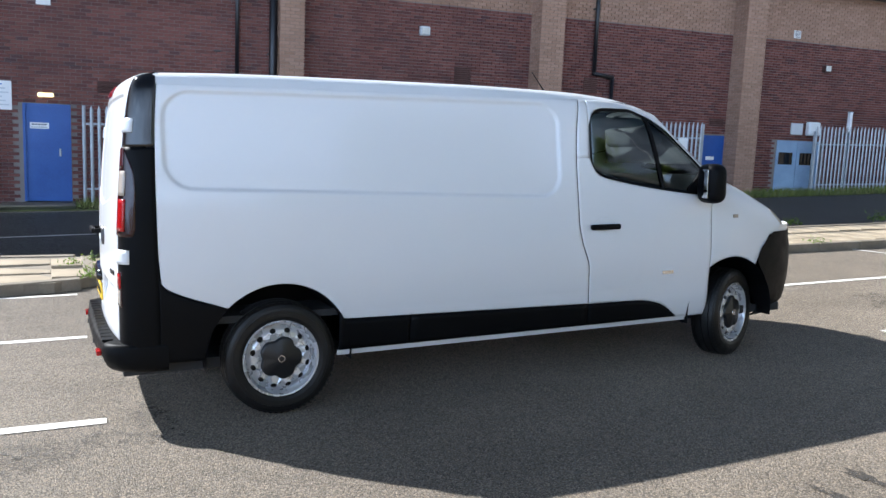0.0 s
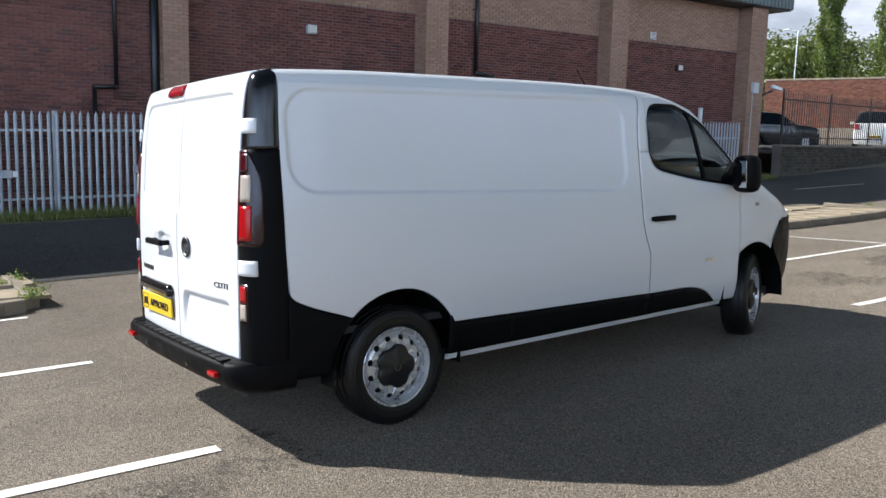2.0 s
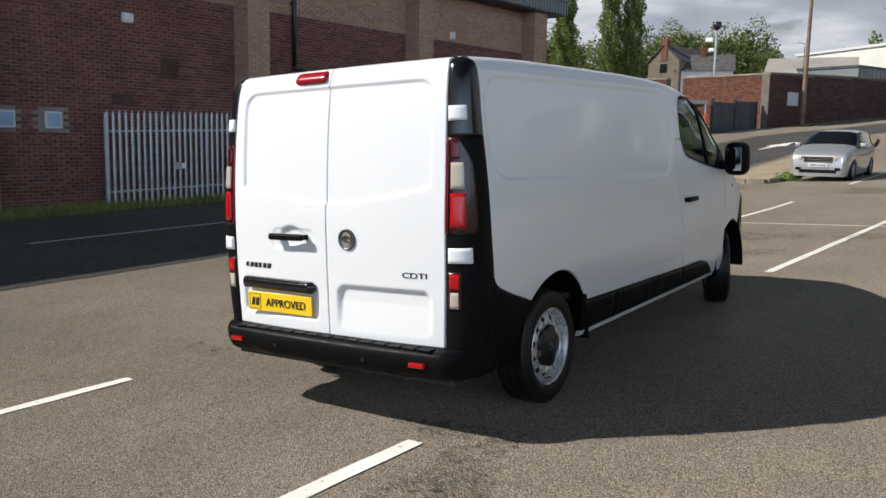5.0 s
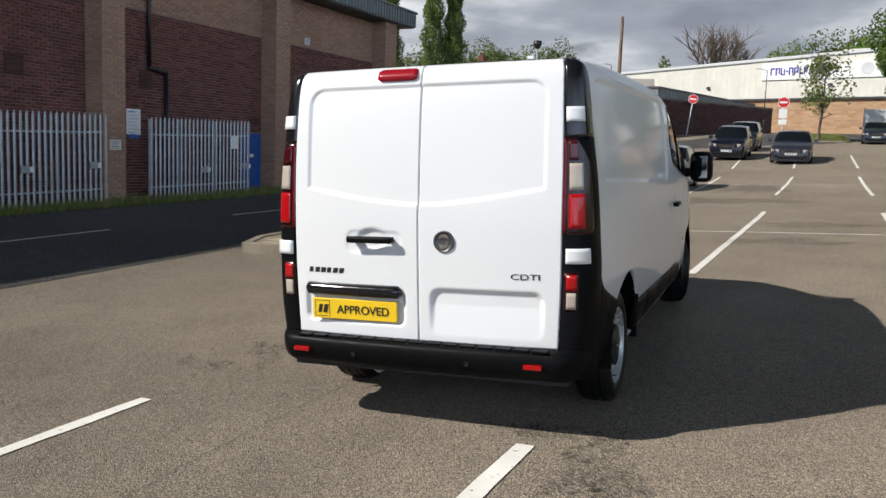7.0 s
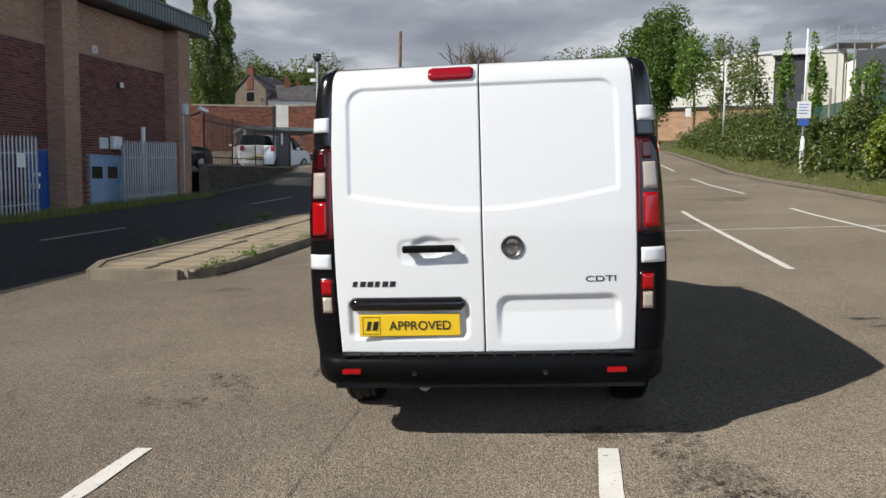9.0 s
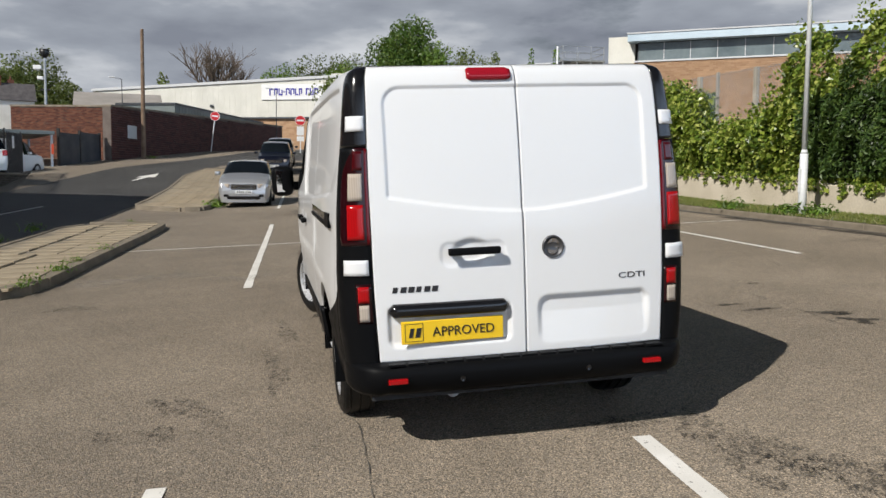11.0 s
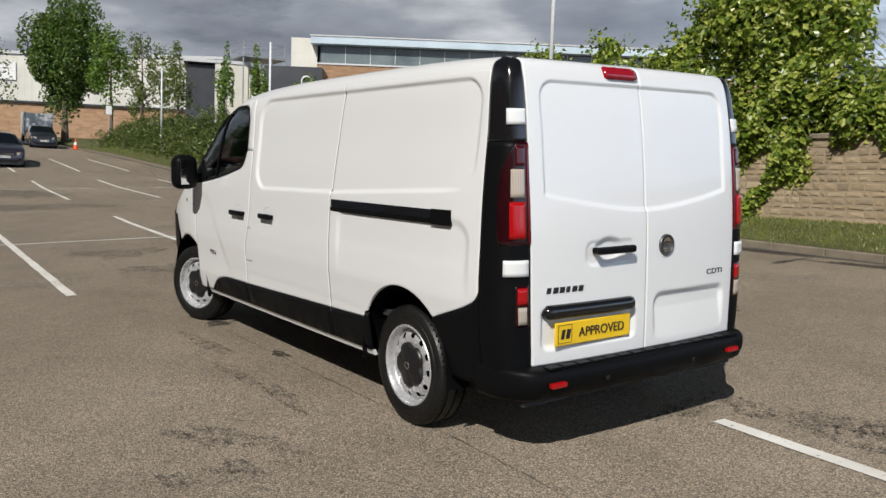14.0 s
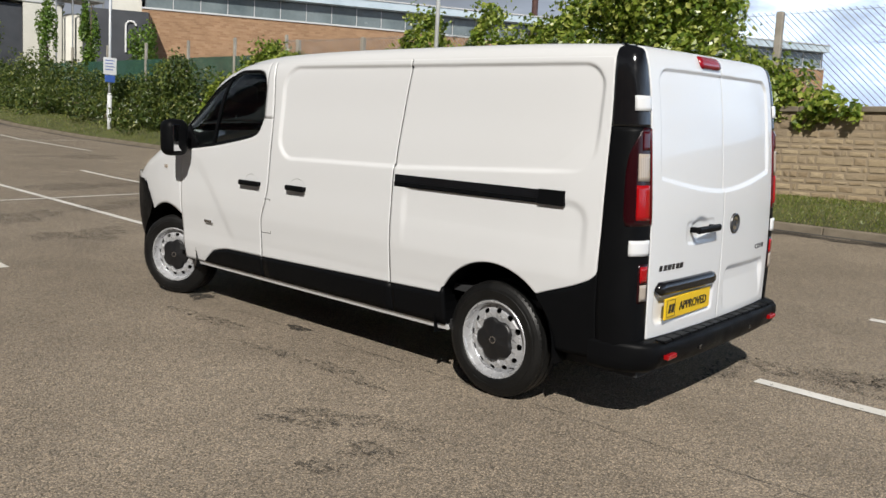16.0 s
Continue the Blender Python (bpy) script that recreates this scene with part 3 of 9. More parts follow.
for k, (x, y, rx, ry, rot) in enumerate(((3.63, 1.58, 0.16, 0.07, -0.5), (3.70, 1.50, 0.09, 0.06, 0.3), (3.66, 1.24, 0.18, 0.06, -0.6), (3.62, 1.10, 0.05, 0.07, 0.2), (3.04, 2.26, 0.13, 0.04, 0.0), (3.18, 1.95, 0.17, 0.035, 0.0), (3.95, 3.3, 0.07, 0.03, 0.0), (-0.79, 3.22, 0.09, 0.13, 0.0), (-0.81, 1.88, 0.05, 0.10, 0.0), (7.6, 3.0, 0.5, 0.06, 0.1), (8.1, 1.6, 0.16, 1.2, 0.05), (8.35, 4.2, 0.14, 1.3, 0.04), (8.3, -0.6, 0.2, 1.1, 0.0), (8.0, 0.4, 0.10, 0.5, 0.2), (8.55, 7.2, 0.12, 1.4, 0.0), (8.6, 10.5, 0.12, 1.6, 0.0))):
    patch_blob("damp_mark", x, y, rx, ry, M_WET, "dark damp mark on the asphalt", 150 + k, rot=rot)
for k, (x, y, rx, ry) in enumerate(((-1.84, 1.36, 0.10, 0.07), (-3.5, 6.7, 0.6, 0.35), (-2.7, 6.95, 0.6, 0.3), (-1.6, 6.4, 0.5, 0.25), (6.0, 2.0, 0.5, 0.3))):
    patch_blob("asphalt_scuff", x, y, rx, ry, M_PALEPATCH, "pale scuffed patch of asphalt", 90 + k)


def crack(pts, w, name="asphalt_crack"):
    rnd = random.Random(int(pts[0][0] * 31))
    path = []
    for (x0, y0), (x1, y1) in zip(pts, pts[1:]):
        n = max(2, int(math.dist((x0, y0), (x1, y1)) / 0.08))
        for i in range(n):
            f = i / n
            path.append((x0 + (x1 - x0) * f + rnd.uniform(-0.008, 0.008), y0 + (y1 - y0) * f + rnd.uniform(-0.008, 0.008)))
    vs, fs = [], []
    for i in range(len(path) - 1):
        (a, b), (c, d) = path[i], path[i + 1]
        L = math.dist((a, b), (c, d)) or 1
        nx, ny = -(d - b) / L * w * rnd.uniform(0.3, 1.0), (c - a) / L * w * rnd.uniform(0.3, 1.0)
        k = len(vs)
        vs += [(a - nx, b - ny, G(a, b) + 0.0065), (a + nx, b + ny, G(a, b) + 0.0065), (c + nx, d + ny, G(c, d) + 0.0065), (c - nx, d - ny, G(c, d) + 0.0065)]
        fs.append((k, k + 1, k + 2, k + 3))
    tagged(new(name, mesh_of(name, vs, fs, M_CRACK)), "thin crack across the asphalt", "crack", kind="structure")


M_CRACK = plain("dark crack", (0.085, 0.078, 0.068), 0.95)
crack([(-0.93, -5.6), (-0.88, -3.2), (-0.87, -2.1), (-0.87, -1.4), (-0.82, -0.5), (-0.84, 1.2), (-0.82, 4.8)], 0.0035)
crack([(3.64, 5.2), (3.62, 4.1), (3.52, 2.06), (3.3, 0.5), (3.25, -1.2)], 0.0035)
crack([(3.4, 6.4), (5.2, 6.1), (8.2, 6.5)], 0.012)

# ---- the van ----
def paint_mat():
    k = Mat("white van paint", 0.35, 0.0, 0.35)
    dust = k.ramp(k.noise(0.9, 4, 0.6), (0.45, 0.0), (0.85, 0.10))
    k.color(k.mix(dust, (0.695, 0.705, 0.715), (0.64, 0.63, 0.605)))
    k.b.inputs["Coat Weight"].default_value = 0.55
    k.b.inputs["Coat Roughness"].default_value = 0.05
    k.bump(k.noise(1.3, 1), 0.04, 0.012)
    return k.m


def plastic_mat(name, c, rough, grain):
    k = Mat(name, rough, 0.0, 0.07)
    k.color(k.mix(k.ramp(k.noise(3.5, 6, 0.65), (0.5, 0.0), (0.9, 0.12)), c, (0.012, 0.0117, 0.0113)))
    k.rough(k.noise(8, 4), rough - 0.1, rough + 0.1)
    k.bump(k.noise(420, 2), grain, 0.002)
    return k.m


M_PAINT = paint_mat()
M_TRIM = plastic_mat("grained black plastic", (0.0045, 0.0048, 0.0055), 0.45, 0.15)
M_GLOSSBLACK = plain("gloss black pillar", (0.008, 0.008, 0.009), 0.12, 0, 0.6, 0.03)
M_RUBBER = varied("black tyre rubber", (0.004, 0.004, 0.004), (0.009, 0.0088, 0.0085), 5, 0.5, 60, 0.15, 0.003)
M_RIM = varied("silver painted steel wheel", (0.54, 0.55, 0.57), (0.64, 0.65, 0.67), 6, 0.30, 50, 0.02, metal=0.5, dirt=0.08)
M_HUB = plain("satin black wheel cap", (0.012, 0.012, 0.013), 0.38)
M_CHROME = plain("chrome", (0.75, 0.75, 0.76), 0.12, 1.0)
M_SEAM = plain("dark shut line", (0.004, 0.004, 0.004), 0.95, 0, 0.1)
M_INTERIOR = plain("dark grey cab trim", (0.025, 0.026, 0.028), 0.75)
M_YELLOW = plain("yellow plate", (0.80, 0.52, 0.015), 0.4)
M_EMBLEM = plain("dark chrome emblem", (0.11, 0.11, 0.115), 0.4, 0.7)
M_PRINT = plain("black print", (0.01, 0.01, 0.01), 0.5)


def lens_mat(name, c, rough=0.12):
    k = Mat(name, rough, 0, 0.4)
    w = k.node("ShaderNodeTexWave", Scale=28.0)
    k.link(k.co, w.inputs["Vector"])
    k.color(k.mix(0.3, c, k.ramp(w.outputs["Fac"], (0.2, 0.45), (0.8, 1.0)), "MULTIPLY"))
    k.b.inputs["Coat Weight"].default_value = 0.2
    k.b.inputs["Coat Roughness"].default_value = 0.05
    return k.m


M_REDLENS = lens_mat("bright red lamp lens", (0.38, 0.005, 0.007))
M_DARKRED = lens_mat("deep red lamp lens", (0.020, 0.0015, 0.003), 0.2)
M_REDEDGE = lens_mat("red lamp rim", (0.11, 0.002, 0.005), 0.15)
M_SMOKERED = lens_mat("smoked red lens", (0.06, 0.003, 0.005), 0.12)
M_CLEARLENS = lens_mat("clear lamp lens", (0.44, 0.38, 0.32), 0.08)
M_BRAKE = lens_mat("deep red brake lens", (0.30, 0.008, 0.018), 0.2)

TILT = Vector((0.045, 0.021, 1)).normalized().rotation_difference(Vector((0, 0, 1))).to_matrix().to_4x4()
VAN = root("panel_van", TILT, "white long-wheelbase panel van with black rear corners parked on asphalt", "van")

TOP = [(-0.9, 1.90), (-0.8, 1.945), (-0.66, 1.972), (0.0, 1.985), (1.2, 1.98), (2.0, 1.968), (2.35, 1.95), (2.55, 1.93), (2.79, 1.865), (2.97, 1.715), (3.3, 1.455), (3.63, 1.335), (3.8, 1.26), (4.0, 1.175), (4.16, 1.08), (4.28, 0.97), (4.37, 0.86), (4.42, 0.72), (4.43, 0.6)]
WIDE = [(0.25, 0.88), (0.36, 0.925), (0.5, 0.95), (0.7, 0.972), (0.9, 0.974), (1.05, 0.968), (1.2, 0.962), (1.35, 0.951), (1.6, 0.922), (1.8, 0.901), (1.9, 0.886), (2.0, 0.866)]
PLAN = [(-0.95, 0.905), (-0.8, 0.94), (-0.67, 0.958), (-0.4, 0.982), (0.0, 0.995), (1.0, 1.0), (2.6, 1.0), (3.2, 0.998), (3.5, 0.985), (3.8, 0.95), (4.0, 0.905), (4.16, 0.83), (4.28, 0.72), (4.37, 0.55), (4.42, 0.36), (4.435, 0.12)]


def half_width(y, z):
    t = smooth_interp(y, TOP)
    w = smooth_interp(z, WIDE) * smooth_interp(y, PLAN)
    z0 = min(1.2, t - 0.35)
    if z > z0:
        n = 24.0 - 17.0 * max(0.0, min(1.0, (y - 1.3) / 1.3)) if y < 2.6 else max(4.0, 7.0 - 4.0 * (y - 2.6))
        r = min(1.0, (z - z0) / max(0.05, t - z0))
        w *= max(0.0, 1 - r**n) ** (1 / n)
    return w


def rounded_rect(a, b, a0, b0, a1, b1, r):
    """Signed distance to a rounded rectangle: negative inside."""
    qa = abs(a - (a0 + a1) / 2) - (a1 - a0) / 2 + r
    qb = abs(b - (b0 + b1) / 2) - (b1 - b0) / 2 + r
    return math.hypot(max(qa, 0), max(qb, 0)) + min(max(qa, qb), 0) - r


def step(d, w):
    """0 well outside, 1 well inside, over a band of width w."""
    t = max(0.0, min(1.0, 0.5 - d / w))
    return t * t * (3 - 2 * t)


def side_relief(y, z, s):
    """Pressed shapes of the side: inward depth in metres."""
    d = 0.0
    if s > 0:
        d += 0.015 * step(rounded_rect(y, z, -0.622, 1.30 - 0.034 * (y - 0.6), 1.888, 1.866, 0.15), 0.020)
    else:
        low = 1.268 - 0.02 * (y - 0.8)
        d += 0.015 * step(rounded_rect(y, z, 0.2, low, 1.935, 1.868, 0.15), 0.020) * (1 if y > 0.75 else 0)
        low = 1.272 - 0.05 * (y - 0.63)
        d += 0.015 * step(rounded_rect(y, z, -0.602, low, 1.4, 1.868, 0.12), 0.020) * min(1, max(0, (y + 0.6) / 0.2 + (z - 1.38) * 6)) * (1 if y <= 0.75 else 0)
        # lower scallop under the door rail
        d += 0.010 * step(rounded_rect(y, z, -0.58, 0.60, 0.68, 1.168, 0.10), 0.05) * min(1, max(0, (z - 0.78) / 0.2))
    # swage line above the sill, and the door's swept crease
    d += 0.014 * step(-(0.74 - z), 0.16) * min(1, max(0, (z - 0.50) / 0.1)) * 0.6 if z < 0.85 else 0.0
    if 2.15 < y < 3.35 and z < 1.2:
        edge = 1.16 - (3.12 - y) * 0.15 - max(0.0, 2.95 - y) ** 2 * 0.9 - 0.32 * max(0, min(1, (2.95 - y) / 0.5))
        d += 0.005 * step(z - edge, 0.14) * min(1, (y - 2.15) / 0.3) * max(0, min(1, (3.35 - y) / 0.2)) * max(0, min(1, (z - 0.5) / 0.15))
    return d


def arch_z(y, c, r=0.425, zc=0.365):
    t = r * r - (y - c) ** 2
    return zc + math.sqrt(t) if t > 0 else 0.0


def side_patch(s, yl, yr, lo, hi, ny, nz, out=0.0, relief=True, extra=(), depth=0.0):
    """A panel of the side s (1 right, -1 left) between bounding curves; y depends on height at its ends."""
    us = sorted(set([i / ny for i in range(ny + 1)]))
    bm = bmesh.new()
    grid = []
    for u in us:
        col = []
        for j in range(nz + 1):
            v = j / nz
            ym = yl(v) + (yr(v) - yl(v)) * u
            z = lo(ym) + (hi(ym) - lo(ym)) * v
            x = half_width(ym, z) + out - (side_relief(ym, z, s) if relief else 0.0)
            col.append(bm.verts.new((s * x, ym, z)))
        grid.append(col)
    for i in range(len(us) - 1):
        for j in range(nz):
            bm.faces.new((grid[i][j], grid[i + 1][j], grid[i + 1][j + 1], grid[i][j + 1]))
    # turned-in rim, so that shut lines have depth
    rim = [grid[i][0] for i in range(len(us))] + [grid[-1][j] for j in range(1, nz + 1)] + [grid[i][nz] for i in range(len(us) - 2, -1, -1)] + [grid[0][j] for j in range(nz - 1, 0, -1)]
    inner = [bm.verts.new((v.co.x - s * (0.022 + depth), v.co.y, v.co.z)) for v in rim]
    for k in range(len(rim)):
        bm.faces.new((rim[k], rim[(k + 1) % len(rim)], inner[(k + 1) % len(rim)], inner[k]))
    return bm


def const(v):
    return lambda _: v


GUTTER = 1.905


def seam_front(v):  # rear edge of the cab doors
    z = 0.52 + (GUTTER - 0.52) * v
    return smooth_interp(z, [(0.5, 2.135), (0.77, 2.12), (0.95, 2.06), (1.1, 2.035), (1.43, 2.022), (1.7, 2.035), (1.92, 2.07)])


def rear_edge(v):  # where the white side meets the black corner
    z = 0.67 + (GUTTER - 0.67) * v
    return smooth_interp(z, [(0.67, -0.66), (0.9, -0.672), (1.2, -0.672), (1.6, -0.664), (1.92, -0.642)])


def white_lo(y):  # lower edge of the white side: diagonal, wheel arch, sill
    sill = 0.556 - 0.022 * max(0.0, y - 0.3)
    diag = smooth_interp(y, [(-0.68, 0.86), (-0.655, 0.815), (-0.62, 0.785), (-0.33, 0.672), (-0.2, 0.62)])
    return max(arch_z(y, -0.01), diag if y < -0.2 else 0.0, sill if y > 0.2 else 0.0)


def black_lo(y):
    return max(arch_z(y, -0.01), 0.375)


def make_side(s):
    g = 0.004
    if s > 0:
        part("side_panel", side_patch(s, rear_edge, lambda v: seam_front(v) - g, white_lo, const(GUTTER), 230, 140), M_PAINT, VAN, "white side panel with a long pressed recess", True)
    else:
        sm = lambda v: smooth_interp(0.56 + (GUTTER - 0.56) * v, [(0.5, 0.792), (1.2, 0.782), (1.6, 0.752), (1.92, 0.712)])
        part("side_panel", side_patch(s, rear_edge, lambda v: sm(v) - g, white_lo, const(GUTTER), 130, 140), M_PAINT, VAN, "white rear side panel with a pressed recess", True)
        door = part("sliding_door", side_patch(s, lambda v: sm(v) + g, lambda v: seam_front(v) - g, white_lo, const(GUTTER), 110, 140), M_PAINT, VAN, "white sliding side door", True)
        handle(s, door, 1.60, 1.80, 1.052)
        flap = bmesh.new()
        for y0, z0, y1, z1 in ((2.006, 0.700, 2.010, 0.947), (2.006, 0.944, 2.075, 0.948), (2.006, 0.698, 2.118, 0.702)):
            vs = [flap.verts.new((s * (half_width(y, z) - side_relief(y, z, s) + 0.001), y, z)) for y, z in ((y0, z0), (y1, z0), (y1, z1), (y0, z1))]
            flap.faces.new(vs)
        part("fuel_flap_line", flap, M_SEAM, door)
        # rail of the sliding door
        rail = side_patch(s, const(-0.455), const(0.762), const(1.150), const(1.222), 30, 4, 0.002, False)
        part("door_rail", rail, M_GLOSSBLACK, VAN, "black slotted rail of the sliding door")
        part("rail_lip", side_patch(s, const(-0.29), const(0.76), const(1.158), const(1.176), 24, 1, 0.008, False), M_TRIM, VAN)
        part("rail_cap", side_patch(s, const(-0.458), const(-0.30), const(1.147), const(1.226), 6, 4, 0.009, False), M_TRIM, VAN)
        part("shut_line", side_patch(s, lambda v: sm(v) - 0.007, lambda v: sm(v) + 0.007, white_lo, const(GUTTER - 0.01), 1, 60, -0.003), M_SEAM, VAN)
    part("shut_line", side_patch(s, lambda v: seam_front(v) - 0.007, lambda v: seam_front(v) + 0.007, const(0.525), const(GUTTER - 0.006), 1, 60, -0.003), M_SEAM, VAN)
    part("shut_line", side_patch(s, const(3.201), const(3.215), const(0.42), const(1.25), 1, 40, -0.005), M_SEAM, VAN)
    # cab door in four pieces round the window
    fr = 3.208
    wl = [(2.13, 1.52), (2.16, 1.44), (2.20, 1.398), (2.27, 1.372), (3.05, 1.252), (3.29, 1.235)]
    wh = [(2.13, 1.72), (2.15, 1.79), (2.19, 1.835), (2.27, 1.853), (2.48, 1.853), (2.62, 1.818), (2.78, 1.735), (2.95, 1.605), (3.12, 1.45), (3.22, 1.345), (3.29, 1.275)]
    lo_d = lambda y: smooth_interp(y, [(2.0, 0.515), (2.55, 0.508), (2.75, 0.475), (2.88, 0.40), (2.93, 0.355), (3.3, 0.355)])
    win_lo = lambda y: smooth_interp(y, wl)
    win_hi = lambda y: smooth_interp(y, wh)
    top_hi = lambda y: min(GUTTER, smooth_interp(y, TOP) - 0.045)
    door = part("cab_door", side_patch(s, lambda v: seam_front(0.729 * v - 0.007) + g, const(fr - g), lo_d, lambda y: win_lo(max(2.13, y)) if y > 2.13 else 1.52, 60, 50), M_PAINT, VAN, "white cab door", True)
    part("door_pillar", side_patch(s, lambda v: seam_front(0.718 + 0.282 * v) + g, const(2.131), const(1.512), const(GUTTER), 4, 14, 0.0006, False), M_PAINT, door, "", True)
    part("window_surround", side_patch(s, const(2.131), const(3.288), win_hi, lambda y: max(win_hi(y) + 0.012, top_hi(y)), 60, 5, 0, False), M_PAINT, door, "", True)
    part("window_seal", seal_ring(s, win_lo, win_hi, 2.134, 3.284, 0.022), M_TRIM, door, "black rubber window seal")
    gl = part("door_glass", side_patch(s, const(2.155), const(3.20), lambda y: win_lo(y) + 0.016, lambda y: max(win_lo(y) + 0.02, win_hi(y) - 0.018), 40, 8, -0.012, False), M_GLASS, door, "tinted cab window glass", True)
    gl.visible_shadow = False
    part("window_bar", side_patch(s, lambda v: 2.745 - 0.11 * v, lambda v: 2.775 - 0.11 * v, lambda y: win_lo(y) + 0.01, lambda y: win_hi(y) - 0.01, 1, 10, -0.004, False), M_TRIM, door)
    part("mirror_base", side_patch(s, const(2.98), const(3.27), lambda y: win_lo(y) + 0.004, lambda y: max(win_lo(y) + 0.008, min(win_hi(y) - 0.004, 1.30 + (y - 2.98) * 0.9)), 12, 4, 0.006, False), M_TRIM, door)
    handle(s, door, 2.115, 2.355, 1.045)
    part("badge", badge_bars(s, 2.80, 0.70), M_CHROME, VAN, "small worn badge")
    # front wing
    wing_lo = lambda y: max(arch_z(y, 3.44, 0.415), 0.36 if y < 3.06 else 0.0, smooth_interp(y, [(3.6, 0.0), (3.70, 0.72), (3.78, 0.84), (3.86, 0.945), (4.0, 0.965), (4.16, 0.99)]) if y > 3.6 else 0.0)
    wing_hi = lambda y: max(wing_lo(y) + 0.01, smooth_interp(y, [(3.2, 1.44), (3.3, 1.385), (3.63, 1.27), (3.8, 1.195), (4.0, 1.11), (4.16, 1.02)]))
    part("front_wing", side_patch(s, const(fr + g), const(4.02), wing_lo, wing_hi, 60, 30), M_PAINT, VAN, "white front wing", True)
    part("side_indicator", side_patch(s, const(3.42), const(3.47), const(1.072), const(1.098), 3, 2, 0.006, False), M_CLEARLENS, VAN)
    part("headlamp", side_patch(s, const(3.93), const(4.30), lambda y: smooth_interp(y, [(3.93, 1.08), (4.1, 0.955), (4.3, 0.90)]), lambda y: smooth_interp(y, [(3.93, 1.12), (4.1, 1.08), (4.3, 0.965)]), 14, 6, 0.006, False), M_CLEARLENS, VAN, "clear swept-back headlamp", True)
    # black sill trims and bright strip
    sill_hi = lambda y: white_lo(y) - 0.004 if y < 2.06 else lo_d(y) - 0.004
    cuts = (0.34, 0.80, 2.135, 2.925) if s > 0 else (0.34, 0.775, 2.125, 2.925)
    for a, b in zip(cuts, cuts[1:]):
        part("sill_trim", side_patch(s, const(a + g), const(b - g), const(0.362), lambda y: max(0.366, sill_hi(y)), 20, 5, 0.006, False), M_TRIM, VAN, "black sill moulding", True)
    part("sill_strip", side_patch(s, const(0.34), const(3.03), const(0.325), const(0.356), 30, 2, -0.005, False), M_PAINT, VAN, "white sill flange")
    # arch liners
    for c, r, nm in ((-0.01, 0.425, "arch_liner"), (3.44, 0.415, "arch_liner")):
        bm = bmesh.new()
        rings = []
        for i in range(25):
            a = math.pi * i / 24
            yy, zz = c + r * math.cos(a), 0.365 + r * math.sin(a)
            rings.append([bm.verts.new((s * 0.945, yy, zz)), bm.verts.new((s * 0.5, yy, zz)), bm.verts.new((s * 0.5, c, 0.3))])
        for a, b in zip(rings, rings[1:]):
            bm.faces.new((a[0], b[0], b[1], a[1]))
            bm.faces.new((a[1], b[1], b[2]))
        for k in (0, -1):
            v0, v1 = rings[k][0], rings[k][1]
            w0, w1 = bm.verts.new((v0.co.x, v0.co.y, 0.3)), bm.verts.new((v1.co.x, v1.co.y, 0.3))
            bm.faces.new((v0, v1, w1, w0))
        part(nm, bm, M_TRIM, VAN)
    # rear wheel-arch lower corner, black
    diag = lambda y: smooth_interp(y, [(-0.68, 0.855), (-0.655, 0.81), (-0.62, 0.78), (-0.33, 0.667), (-0.2, 0.62)])
    part("rear_quarter_trim", side_patch(s, const(-0.672), const(-0.322), black_lo, lambda y: max(black_lo(y) + 0.004, diag(y)), 36, 16, 0.004, False), M_TRIM, VAN, "black plastic rear quarter trim", True)


def seal_ring(s, lo, hi, y0, y1, w):
    bm = bmesh.new()
    n = 48
    top, bot = [], []
    for i in range(n + 1):
        y = y0 + (y1 - y0) * i / n
        yi = y0 + w + (y1 - y0 - 3.2 * w) * i / n
        zo, zi = hi(y), max(hi(yi) - w, lo(yi) + w)
        top.append([bm.verts.new((s * (half_width(y, zo) + 0.004), y, zo)), bm.verts.new((s * (half_width(yi, zi) - 0.008), yi, zi))])
        zo, zi = lo(y), lo(yi) + w
        bot.append([bm.verts.new((s * (half_width(y, zo) + 0.004), y, zo)), bm.verts.new((s * (half_width(yi, zi) - 0.008), yi, zi))])
    for row in (top, bot):
        for a, b in zip(row, row[1:]):
            bm.faces.new((a[0], b[0], b[1], a[1]))
    for k in (0, -1):
        bm.faces.new((top[k][0], top[k][1], bot[k][1], bot[k][0]))
    return bm


